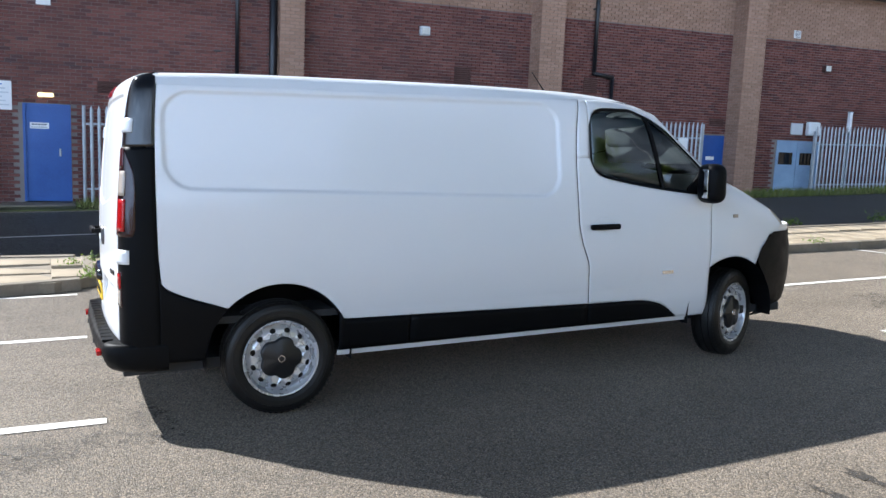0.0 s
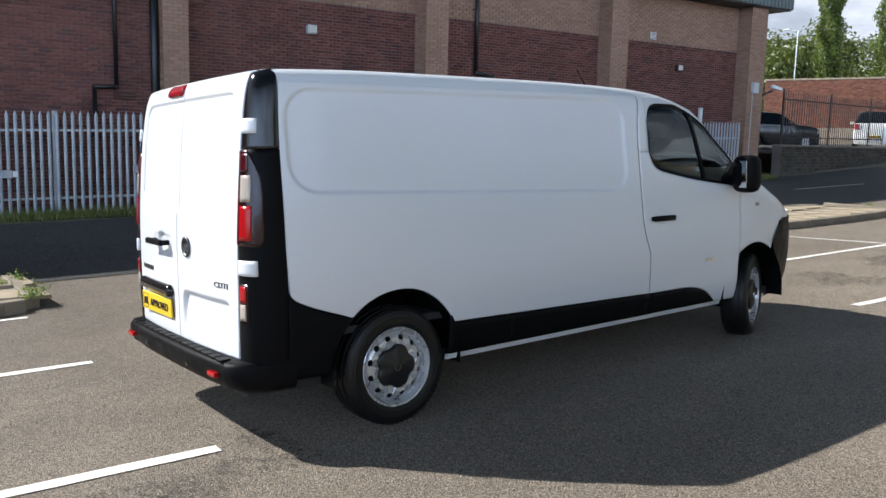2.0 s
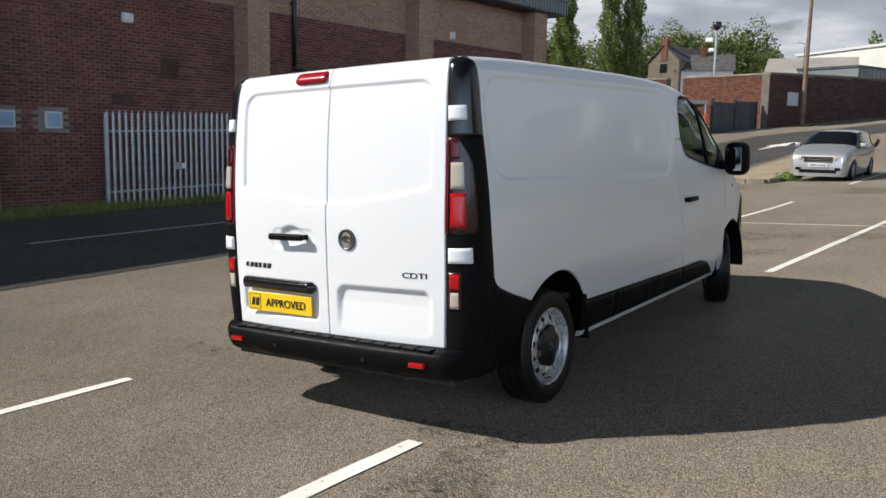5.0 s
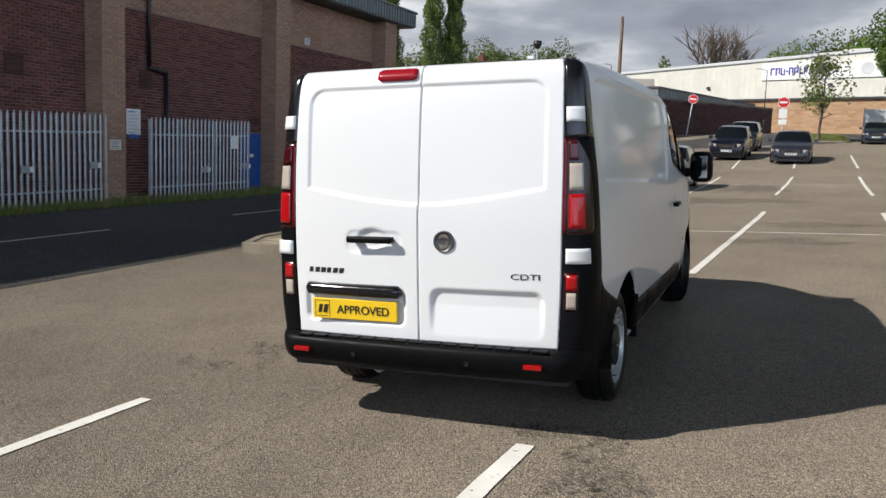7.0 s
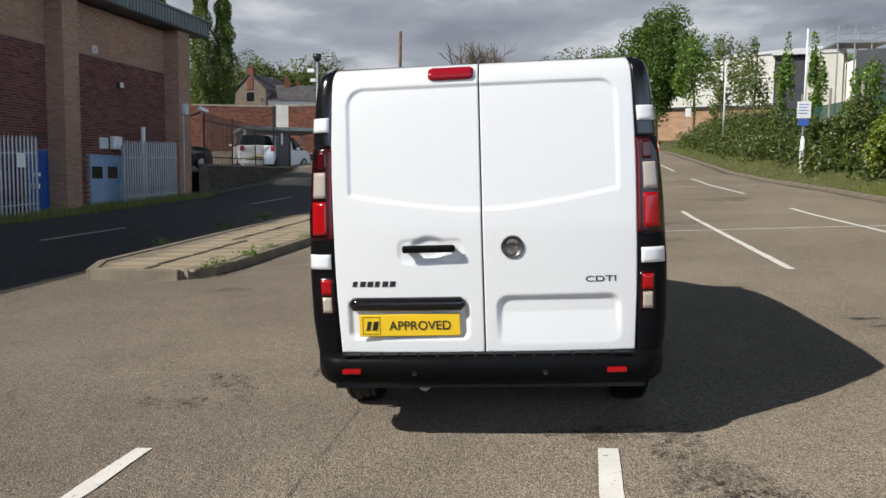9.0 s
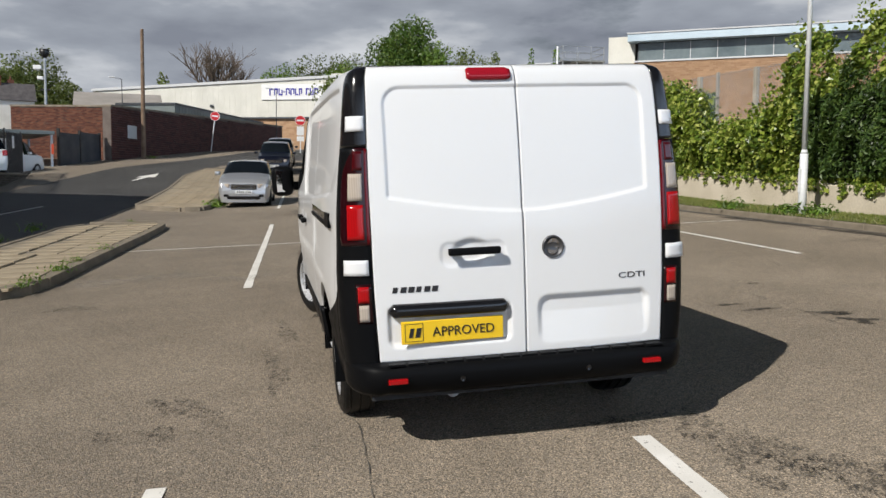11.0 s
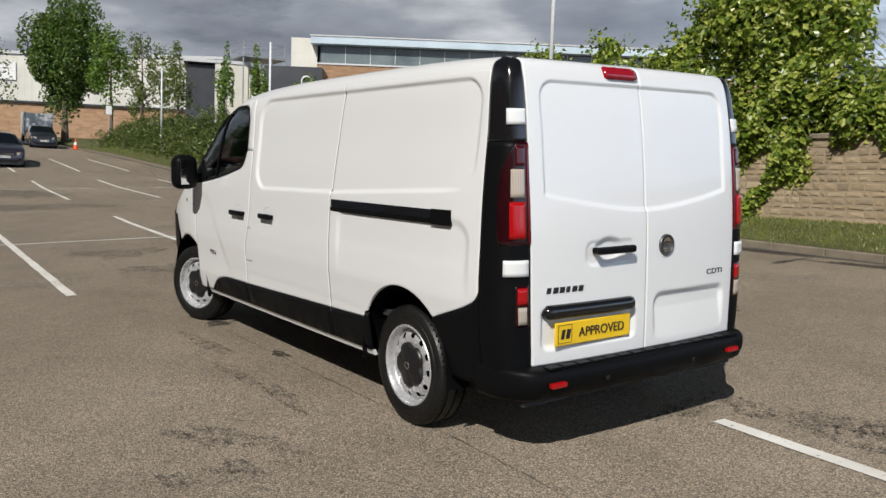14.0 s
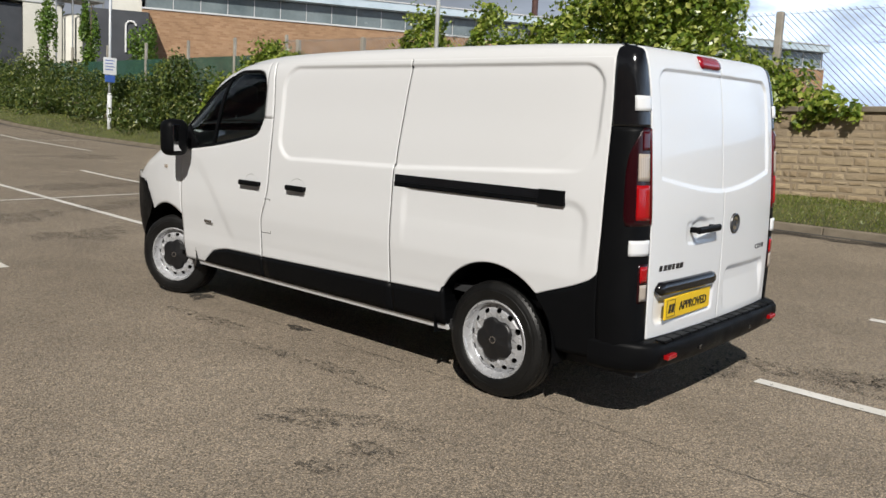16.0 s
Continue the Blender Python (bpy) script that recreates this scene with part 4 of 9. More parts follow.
def handle(s, parent, y0, y1, z):
    yc = (y0 + y1) / 2
    x = half_width(yc, z)
    bm = bmesh.new()
    add_box(bm, -0.012, -(y1 - y0) / 2, -0.019, 0.012, (y1 - y0) / 2, 0.019, 0.011, Matrix.Translation((s * (x + 0.028), yc, z)), 2)
    add_box(bm, -0.02, -0.02, -0.014, 0.02, 0.02, 0.014, 0.004, Matrix.Translation((s * (x + 0.008), y0 + 0.03, z)))
    add_box(bm, -0.02, -0.02, -0.014, 0.02, 0.02, 0.014, 0.004, Matrix.Translation((s * (x + 0.008), y1 - 0.03, z)))
    h = part("handle", bm, M_TRIM, parent, "black door handle", True)
    # shallow cup behind the grip
    bm = bmesh.new()
    rim, mid = [], []
    for i in range(24):
        a = 2 * math.pi * i / 24
        yy, zz = yc + 0.085 * math.cos(a), z + 0.012 + 0.055 * math.sin(a)
        rim.append(bm.verts.new((s * (half_width(yy, zz) - side_relief(yy, zz, s) + 0.0025), yy, zz)))
        mid.append(bm.verts.new((s * (half_width(yc, z) - 0.012), yc + 0.055 * math.cos(a), z + 0.012 + 0.034 * math.sin(a))))
    for i in range(24):
        j = (i + 1) % 24
        bm.faces.new((rim[i], rim[j], mid[j], mid[i]))
    bm.faces.new(mid)
    part("handle_cup", bm, M_PAINT, parent, "", True)


def badge_bars(s, yc, z):
    bm = bmesh.new()
    for k in range(5):
        add_box(bm, -0.003, -0.008, -0.011, 0.003, 0.008, 0.011, 0, Matrix.Translation((s * (half_width(yc, z) + 0.003), yc + (k - 2) * 0.02, z)))
    return bm


def roof_z(x, y):
    lo_, hi_ = 0.5, smooth_interp(y, TOP)
    for _ in range(26):
        m = (lo_ + hi_) / 2
        if half_width(y, m) > abs(x):
            lo_ = m
        else:
            hi_ = m
    return lo_


def top_sheet(y0, y1, ny, edge_z, nx=26, out=0.0):
    """Upper skin from edge to edge between two stations."""
    bm = bmesh.new()
    rows = []
    for i in range(ny + 1):
        y = y0 + (y1 - y0) * i / ny
        ez = edge_z(y)
        w = half_width(y, ez)
        row = []
        for k in range(nx + 1):
            f = 2 * k / nx - 1
            f = math.copysign(1 - (1 - abs(f)) ** 1.6, f)
            x = f * w
            z = ez if k in (0, nx) else max(ez, roof_z(x, y))
            row.append(bm.verts.new((x, y, z + out)))
        rows.append(row)
    for a, b in zip(rows, rows[1:]):
        for k in range(nx):
            bm.faces.new((a[k], a[k + 1], b[k + 1], b[k]))
    return bm


DOOR_Y = [(0.40, -0.905), (0.6, -0.905), (0.9, -0.902), (1.1, -0.897), (1.3, -0.884), (1.5, -0.866), (1.7, -0.842), (1.85, -0.815), (1.92, -0.792), (1.945, -0.775), (1.96, -0.748), (1.97, -0.70)]


def door_y(x, z):
    return smooth_interp(z, DOOR_Y) + 0.035 * (abs(x) / 0.78) ** 2.6


def rear_relief(x, z):
    """Pressed shapes of the rear doors: forward depth in metres."""
    ax = abs(x)
    low = 1.226 + 0.088 * max(0.0, (ax - 0.02) / 0.66) ** 1.5
    d = 0.013 * step(max(rounded_rect(ax, z, -0.5, 1.15, 0.682, 1.853, 0.085), low - z), 0.016)
    if x < 0:
        d += 0.020 * step(rounded_rect(x, z, -0.70, 0.575, -0.085, 0.765, 0.03), 0.03)
        d += 0.006 * step(rounded_rect(x, z, -0.43, 0.962, -0.10, 1.078, 0.04), 0.02)
        d += 0.016 * step(math.hypot((x + 0.275) / 1.5, z - 1.035) - 0.055, 0.03)
    else:
        d += 0.022 * step(rounded_rect(x, z, 0.075, 0.535, 0.675, 0.775, 0.05), 0.035) * min(1, max(0, (z - 0.53) / 0.17))
    return d


def make_rear_door(s):
    """Rear door, s = -1 left, 1 right."""
    bm = bmesh.new()
    nx, nz = 96, 180
    edge = lambda z: smooth_interp(z, [(0.49, 0.752), (0.9, 0.768), (1.4, 0.772), (1.7, 0.765), (1.9, 0.758), (1.965, 0.742)])
    g = 0.004
    rows = []
    for j in range(nz + 1):
        z = 0.497 + (1.962 - 0.497) * j / nz
        row = []
        for i in range(nx + 1):
            x = s * (g + (edge(z) - g) * i / nx)
            row.append(bm.verts.new((x, door_y(x, z) + rear_relief(x, z), z)))
        rows.append(row)
    for a, b in zip(rows, rows[1:]):
        for i in range(nx):
            bm.faces.new((a[i], a[i + 1], b[i + 1], b[i]))
    rim = rows[0] + [r[-1] for r in rows[1:]] + rows[-1][-2::-1] + [r[0] for r in rows[-2:0:-1]]
    inn = [bm.verts.new((v.co.x, v.co.y + 0.03, v.co.z)) for v in rim]
    for k in range(len(rim)):
        bm.faces.new((rim[k], rim[(k + 1) % len(rim)], inn[(k + 1) % len(rim)], inn[k]))
    return bm


def corner_pt(s, z, u, out=0.0):
    """Rear corner between the door edge (u 0) and the side (u 1)."""
    x0 = smooth_interp(z, [(0.36, 0.76), (0.9, 0.774), (1.4, 0.778), (1.7, 0.771), (1.9, 0.764), (1.975, 0.748)])
    y0 = door_y(x0, z) + 0.004
    y1 = smooth_interp(z, [(0.36, -0.672), (1.2, -0.676), (1.6, -0.668), (1.95, -0.646)])
    zt = min(z, 1.955)
    x1 = half_width(y1, zt)
    cx, cy = x1 + 0.010, y0 - 0.012
    a, b, c = (1 - u) ** 2, 2 * u * (1 - u), u * u
    x, y = a * x0 + b * cx + c * x1, a * y0 + b * cy + c * y1
    tx, ty = 2 * (1 - u) * (cx - x0) + 2 * u * (x1 - cx), 2 * (1 - u) * (cy - y0) + 2 * u * (y1 - cy)
    n = math.hypot(tx, ty) or 1
    if z > 1.93:  # the cap rounds over into the roof
        out -= 0.035 * ((z - 1.93) / 0.042) ** 2.5
    return Vector((s * (x + out * ty / n), y - out * tx / n, z))


def corner_patch(s, z0, z1, u0, u1, nz, nu, out=0.0, wrap=0.012, edge=None):
    """A panel on the rear corner; edge gives u1 by height where that side is curved."""
    bm = bmesh.new()
    rows = []
    for j in range(nz + 1):
        z = z0 + (z1 - z0) * j / nz
        end = smooth_interp(z, edge) if edge else u1
        rows.append([bm.verts.new(corner_pt(s, z, u0 + (end - u0) * i / nu, out)) for i in range(nu + 1)])
    for a, b in zip(rows, rows[1:]):
        for i in range(nu):
            bm.faces.new((a[i], a[i + 1], b[i + 1], b[i]))
    rim = rows[0] + [r[-1] for r in rows[1:]] + rows[-1][-2::-1] + [r[0] for r in rows[-2:0:-1]]
    cen = Vector((s * 0.7, -0.6, 0))
    inn = []
    for v in rim:
        d = (cen - v.co)
        d.z = 0
        inn.append(bm.verts.new(v.co + d.normalized() * wrap))
    for k in range(len(rim)):
        bm.faces.new((rim[k], rim[(k + 1) % len(rim)], inn[(k + 1) % len(rim)], inn[k]))
    return bm


def make_corner(s):
    part("rear_pillar", corner_patch(s, 1.566, 1.972, 0, 1, 30, 16, 0.003, 0.07), M_GLOSSBLACK, VAN, "gloss black upper rear corner", True)
    part("rear_corner_trim", corner_patch(s, 0.37, 1.563, 0, 1, 50, 16, 0.003), M_TRIM, VAN, "black plastic rear corner", True)
    outline = [(1.08, 0.60), (1.12, 0.66), (1.30, 0.665), (1.42, 0.62), (1.48, 0.52), (1.53, 0.38), (1.562, 0.27)]
    lamp = part("tail_lamp", corner_patch(s, 1.083, 1.562, 0.0, 0.66, 28, 14, 0.006, 0.012, outline), M_DARKRED, VAN, "tall dark red tail lamp", True)
    part("lamp_edge", corner_patch(s, 1.088, 1.556, 0.0, 0.05, 20, 3, 0.010), M_REDEDGE, lamp, "bright red lamp edge", True)
    part("upper_lens", corner_patch(s, 1.452, 1.545, 0.10, 0.30, 6, 8, 0.011), M_SMOKERED, lamp, "smoked red upper lens", True)
    part("reverse_lens", corner_patch(s, 1.304, 1.436, 0.11, 0.40, 6, 8, 0.012), M_CLEARLENS, lamp, "clear reversing lens", True)
    part("brake_lens", corner_patch(s, 1.112, 1.284, 0.10, 0.42, 8, 8, 0.012), M_REDLENS, lamp, "bright red brake lens", True)
    low = part("lower_lamp", corner_patch(s, 0.696, 0.892, 0.03, 0.29, 8, 8, 0.005), M_DARKRED, VAN, "small lower rear lamp", True)
    part("fog_lens", corner_patch(s, 0.800, 0.880, 0.07, 0.25, 4, 6, 0.010), M_REDLENS, low, "red fog lens", True)
    part("lower_clear_lens", corner_patch(s, 0.706, 0.788, 0.08, 0.24, 4, 6, 0.010), M_CLEARLENS, low, "clear lens", True)
    for z0, z1 in ((1.642, 1.716), (0.936, 1.012)):
        part("door_hinge", corner_patch(s, z0, z1, 0.06, 0.52, 4, 8, 0.014, 0.02), M_PAINT, VAN, "white external door hinge", True)


def bumper():
    """Rear bumper with a step, wrapped round the corners."""
    prof = [(0.498, -0.88), (0.492, -0.955), (0.486, -0.975), (0.468, -0.990), (0.43, -0.992), (0.40, -0.986), (0.36, -0.965), (0.335, -0.93), (0.335, -0.70)]
    bm = bmesh.new()
    cols = []
    n = 60
    for i in range(n + 1):
        u = 2 * i / n - 1
        ang = max(0.0, abs(u) - 0.80) / 0.20
        col = []
        for z, y in prof:
            d = -y - 0.62
            px = 0.72 + math.sin(ang * math.pi / 2) * min(0.195, d * 0.55)
            if abs(u) <= 0.80:
                x = 0.72 * abs(u) / 0.80
                yy = y + 0.03 * (x / 0.72) ** 3
            else:
                x = px
                yy = -0.62 - d * (math.cos(ang * math.pi / 2) ** 0.8) * 0.92 - 0.012 if ang < 1 else -0.63
            col.append(bm.verts.new((math.copysign(x, u), yy + (0.0 if abs(u) <= 0.8 else 0.0), z)))
        cols.append(col)
    for a, b in zip(cols, cols[1:]):
        for k in range(len(prof) - 1):
            bm.faces.new((a[k], a[k + 1], b[k + 1], b[k]))
    return bm


def rear_fittings():
    bp = part("rear_bumper", bumper(), M_TRIM, VAN, "black plastic rear step bumper", True)
    # tread ribs on the step
    for k in range(15):
        x = -0.68 + k * 0.0971
        part("step_rib", box(x - 0.042, -0.962, 0.488, x + 0.042, -0.905, 0.5005, 0.003), M_TRIM, bp)
    for x in (-0.735, 0.60):
        part("reflector", box(x + 0.004, -0.9925, 0.408, x + 0.10, -0.965, 0.432, 0.003), M_REDLENS, bp, "red bumper reflector")
    for x in (-0.36, 0.30):
        bm = bmesh.new()
        lathe(bm, [(-0.0, 0.0005), (-0.002, 0.014), (0.012, 0.015)], 16, "Y", Matrix.Translation((x, -0.990, 0.412)))
        part("parking_sensor", bm, M_GLOSSBLACK, bp)
    for s, side in ((-1, "left"), (1, "right")):
        d = part("rear_door", make_rear_door(s), M_PAINT, VAN, "white rear barn door with a pressed panel", True)
        if s < 0:
            # handle
            bm = bmesh.new()
            add_box(bm, -0.405, -0.955, 1.018, -0.135, -0.928, 1.056, 0.012, None, 2)
            add_box(bm, -0.395, -0.935, 1.022, -0.36, -0.89, 1.05, 0.004)
            add_box(bm, -0.175, -0.935, 1.022, -0.145, -0.89, 1.05, 0.004)
            part("handle", bm, M_TRIM, d, "black rear door handle")
            part("plate_lamp_bar", plate_bar(), M_GLOSSBLACK, d, "black bar over the number plate", True)
            pl = part("number_plate", box(-0.648, -0.912, 0.585, -0.124, -0.902, 0.700, 0.004), M_YELLOW, d, "yellow dealer plate")
            text(pl, "APPROVED", -0.492, 0.619, 0.318, 0.046, -0.9135, M_PRINT)
            glyph_blocks(pl, "emblem_mark", -0.612, 0.619, -0.9125, 0.064, 0.046, 2, M_PRINT)
            bm = bmesh.new()
            for x0, z0, x1, z1 in ((-0.630, 0.598, -0.538, 0.6005), (-0.630, 0.685, -0.538, 0.6875), (-0.630, 0.598, -0.6275, 0.6875), (-0.5405, 0.598, -0.538, 0.6875)):
                add_box(bm, x0, -0.9135, z0, x1, -0.911, z1)
            part("plate_border", bm, M_PRINT, pl)
            glyph_blocks(d, "model_badge", -0.682, 0.842, None, 0.236, 0.028, 6, M_CHROME_DARK)
            bl = part("brake_light", brake_light(), M_BRAKE, d, "red high-level brake light", True)
        else:
            text(d, "CDTI", 0.512, 0.848, 0.150, 0.029, None, M_CHROME_DARK)
            em = part("emblem", disc_badge(0.150, 1.034), M_EMBLEM, d, "round chrome emblem", True)
            part("emblem_ground", emblem_marks(0.150, 1.034), M_CHROME, em)


def plate_bar():
    bm = bmesh.new()
    rows = []
    for i in range(25):
        u = i / 24
        x = -0.705 + 0.612 * u
        e = 1 - max(0, abs(2 * u - 1) - 0.93) / 0.07 * 0.75
        y0 = door_y(x, 0.76)
        rows.append([bm.verts.new((x, y0 + dy * (e if dy < 0 else 1), 0.752 + dz * e)) for dy, dz in ((0.0, 0.034), (-0.022, 0.03), (-0.034, 0.010), (-0.034, -0.012), (-0.024, -0.032), (0.004, -0.034))])
    for a, b in zip(rows, rows[1:]):
        for k in range(5):
            bm.faces.new((a[k], a[k + 1], b[k + 1], b[k]))
    bm.faces.new(rows[0])
    bm.faces.new(rows[-1])
    return bm


def brake_light():
    bm = bmesh.new()
    rows = []
    for i in range(13):
        u = i / 12
        x = -0.255 + 0.228 * u
        e = 1 - max(0, abs(2 * u - 1) - 0.85) / 0.15 * 0.3
        rows.append([bm.verts.new((x, door_y(x, 1.915 + dz * e) + dy, 1.915 + dz * e)) for dy, dz in ((0.01, 0.036), (-0.012, 0.030), (-0.018, 0), (-0.014, -0.030), (0.01, -0.036))])
    for a, b in zip(rows, rows[1:]):
        for k in range(4):
            bm.faces.new((a[k], a[k + 1], b[k + 1], b[k]))
    bm.faces.new(rows[0])
    bm.faces.new(rows[-1])
    return bm


def disc_badge(x, z):
    bm = bmesh.new()
    m = Matrix.Translation((x, door_y(x, z), z))
    lathe(bm, [(0.004, 0.058), (-0.010, 0.057), (-0.012, 0.052), (-0.006, 0.047), (-0.004, 0.046), (-0.004, 0.0005)], 36, "Y", m)
    return bm


def emblem_marks(x, z):
    """A plain curved shape inside the ring."""
    bm = bmesh.new()
    y = door_y(x, z) - 0.0075
    for a0, a1, r0, r1 in ((20, 150, 0.022, 0.042), (200, 320, 0.018, 0.040), (330, 370, 0.006, 0.03)):
        n = 10
        prev = None
        for i in range(n + 1):
            a = radians(a0 + (a1 - a0) * i / n)
            w = math.sin(math.pi * (i + 0.6) / (n + 1.2))
            rm, h = (r0 + r1) / 2, (r1 - r0) / 2 * w
            c = [bm.verts.new((x + (rm - h) * math.cos(a), y, z + (rm - h) * math.sin(a))), bm.verts.new((x + (rm + h) * math.cos(a), y, z + (rm + h) * math.sin(a)))]
            if prev:
                bm.faces.new((prev[0], prev[1], c[1], c[0]))
            prev = c
    return bm


M_CHROME_DARK = plain("dulled chrome lettering", (0.07, 0.07, 0.075), 0.3, 0.8)


def text(parent, words, x, z, width, height, y, mat, shear=0.0, depth=0.0025):
    """Raised lettering that reads from behind, in a box of that width and height."""
    cu = bpy.data.curves.new("lettering", "FONT")
    cu.body, cu.size, cu.extrude, cu.shear = words, 1.0, 0.01, shear
    tmp = bpy.data.objects.new("lettering", cu)
    me = bpy.data.meshes.new_from_object(tmp)
    bpy.data.objects.remove(tmp)
    co = [v.co for v in me.vertices]
    x0, x1 = min(c.x for c in co), max(c.x for c in co)
    y0, y1 = min(c.y for c in co), max(c.y for c in co)
    me.transform(Matrix.Diagonal((width / (x1 - x0), height / (y1 - y0), depth / 0.01, 1)) @ Matrix.Translation((-x0, -y0, 0)))
    me.transform(Matrix.Translation((x, y or 0, z)) @ Matrix.Rotation(radians(90), 4, "X"))
    if y is None:  # follow the curve of the door
        for v in me.vertices:
            v.co.y += door_y(v.co.x, v.co.z) - 0.001
    me.materials.clear()
    me.materials.append(mat)
    ob = new("lettering", me)
    ob.parent = parent
    return ob


def glyph_blocks(parent, name, x, z, y, width, height, count, mat):
    """A maker's name drawn as plain slanted blocks, one for each character."""
    w = width / count
    for k in range(count):
        bm = bmesh.new()
        a = x + k * w
        wide = w * (0.74 if k % 3 else 0.6)
        q = [(a, z), (a + wide, z), (a + wide + 0.22 * height, z + height), (a + 0.22 * height, z + height)]
        f, r = [], []
        for u, v in q:
            yy = door_y(u, v) if y is None else y
            f.append(bm.verts.new((u, yy - 0.003, v)))
            r.append(bm.verts.new((u, yy + 0.002, v)))
        bm.faces.new(f)
        for e in range(4):
            bm.faces.new((f[e], r[e], r[(e + 1) % 4], f[(e + 1) % 4]))
        part(name, bm, mat, parent)


def rim_disc(bm, holes, rin, rout, hr, ha, hb, x_of):
    """Sheet-steel ring with oval holes between rin and rout."""
    half = math.pi / holes
    edge = [(1, 0), (1, 0.5), (1, 1), (0.5, 1), (0, 1), (-0.5, 1), (-1, 1), (-1, 0.5), (-1, 0), (-1, -0.5), (-1, -1), (-0.5, -1), (0, -1), (0.5, -1), (1, -1), (1, -0.5)]
    n = len(edge)
    for k in range(holes):
        a0 = 2 * math.pi * (k + 0.5) / holes
        inner, outer = [], []
        for u, v in edge:
            t = math.atan2(v, u)
            r, a = hr + hb * math.sin(t), a0 + ha * math.cos(t) / hr
            inner.append(bm.verts.new((x_of(r), r * math.cos(a), r * math.sin(a))))
            r, a = hr + v * ((rout - hr) if v > 0 else (hr - rin)), a0 + u * half
            outer.append(bm.verts.new((x_of(r), r * math.cos(a), r * math.sin(a))))
        back = [bm.verts.new((v.co.x - 0.004, v.co.y * 0.995, v.co.z * 0.995)) for v in inner]
        for i in range(n):
            j = (i + 1) % n
            bm.faces.new((inner[j], inner[i], outer[i], outer[j]))
            bm.faces.new((inner[i], inner[j], back[j], back[i]))


def make_wheel(name, parent, m, label):
    """Steel wheel facing +x, with tyre, rim, cap and valve."""
    w = new(name)
    w.parent = parent
    w.matrix_basis = m
    bm = bmesh.new()
    lathe(bm, [(-0.10, 0.222), (-0.105, 0.25), (-0.104, 0.29), (-0.094, 0.318), (-0.08, 0.330), (-0.062, 0.335), (-0.060, 0.327), (-0.050, 0.327), (-0.048, 0.336), (-0.006, 0.337), (-0.004, 0.328), (0.004, 0.328), (0.006, 0.337), (0.048, 0.336), (0.050, 0.327), (0.060, 0.327), (0.062, 0.335), (0.08, 0.330), (0.094, 0.318), (0.102, 0.30), (0.105, 0.285), (0.108, 0.283), (0.107, 0.265), (0.106, 0.25), (0.100, 0.234), (0.092, 0.224)], 72)
    bmesh.ops.rotate(bm, verts=bm.verts, cent=(0, 0, 0), matrix=Matrix.Rotation(0.02, 3, "X"))
    # sipes across the shoulders
    for k in range(60):
        a = 2 * math.pi * k / 60
        for sgn in (-1, 1):
            add_box(bm, 0.064 if sgn > 0 else -0.084, -0.007, 0.318, 0.084 if sgn > 0 else -0.064, 0.007, 0.3315, 0, Matrix.Rotation(a, 4, "X"))
    tyre = part("tyre", bm, M_RUBBER, w, "black road tyre", False)
    bm = bmesh.new()
    for k in range(3):
        bm = bmesh.new()
        last = None
        for i in range(9):
            a = radians(100 + k * 120 + i * 3.5)
            c = [bm.verts.new((x, r * math.sin(a), r * math.cos(a))) for x, r in ((0.1062, 0.262), (0.1085, 0.264), (0.1085, 0.276), (0.1062, 0.278))]
            if last:
                for q in range(3):
                    bm.faces.new((last[q], last[q + 1], c[q + 1], c[q]))
            last = c
        part("sidewall_mark", bm, M_RUBBER, tyre)
    bm = bmesh.new()
    lathe(bm, [(-0.09, 0.215), (0.084, 0.222), (0.096, 0.2275), (0.100, 0.224), (0.098, 0.216), (0.088, 0.211), (0.078, 0.208), (0.062, 0.204), (0.050, 0.198)], 60)
    x_of = lambda r: smooth_interp(r, [(0.085, 0.060), (0.115, 0.074), (0.14, 0.080), (0.165, 0.075), (0.185, 0.062), (0.198, 0.050)])
    rim_disc(bm, 12, 0.10, 0.198, 0.168, 0.0185, 0.014, x_of)
    bmesh.ops.remove_doubles(bm, verts=bm.verts, dist=0.0004)
    lathe(bm, [(x_of(0.10), 0.10), (0.055, 0.09), (0.05, 0.0)], 40)
    rim = part("rim", bm, M_RIM, w, "silver pressed-steel rim with oval slots")
    # drum widened into a black disc so the slots read as dark holes
    part("brake_drum", tube((-0.05, 0, 0), (0.035, 0, 0), 0.196, 0.196, 32), M_HUB, w)
    # five-lobed cap
    bm = bmesh.new()
    rings = []
    for x, f in ((0.070, 1.0), (0.088, 0.975), (0.093, 0.88), (0.094, 0.55), (0.100, 0.44), (0.101, 0.0)):
        ring = []
        for i in range(60):
            a = 2 * math.pi * i / 60
            lobe = 0.122 + 0.010 * math.cos(5 * a) - 0.003 * math.cos(10 * a)
            ring.append(bm.verts.new((x, lobe * f * math.cos(a), lobe * f * math.sin(a))))
        rings.append(ring)
    for a, b in zip(rings, rings[1:]):
        for i in range(60):
            j = (i + 1) % 60
            bm.faces.new((a[i], a[j], b[j], b[i]))
    cap = part("wheel_cap", bm, M_HUB, w, "black five-lobed wheel cap", True)
    bm = bmesh.new()
    lathe(bm, [(0.100, 0.022), (0.1035, 0.021), (0.1035, 0.016), (0.1025, 0.0155)], 24)
    part("cap_emblem", bm, M_CHROME, cap)
    part("valve", tube((0.055, 0.0, -0.196), (0.095, 0.004, -0.185), 0.0035, 0.003, 6), M_RUBBER, rim)
    tagged(w, label)
    return w


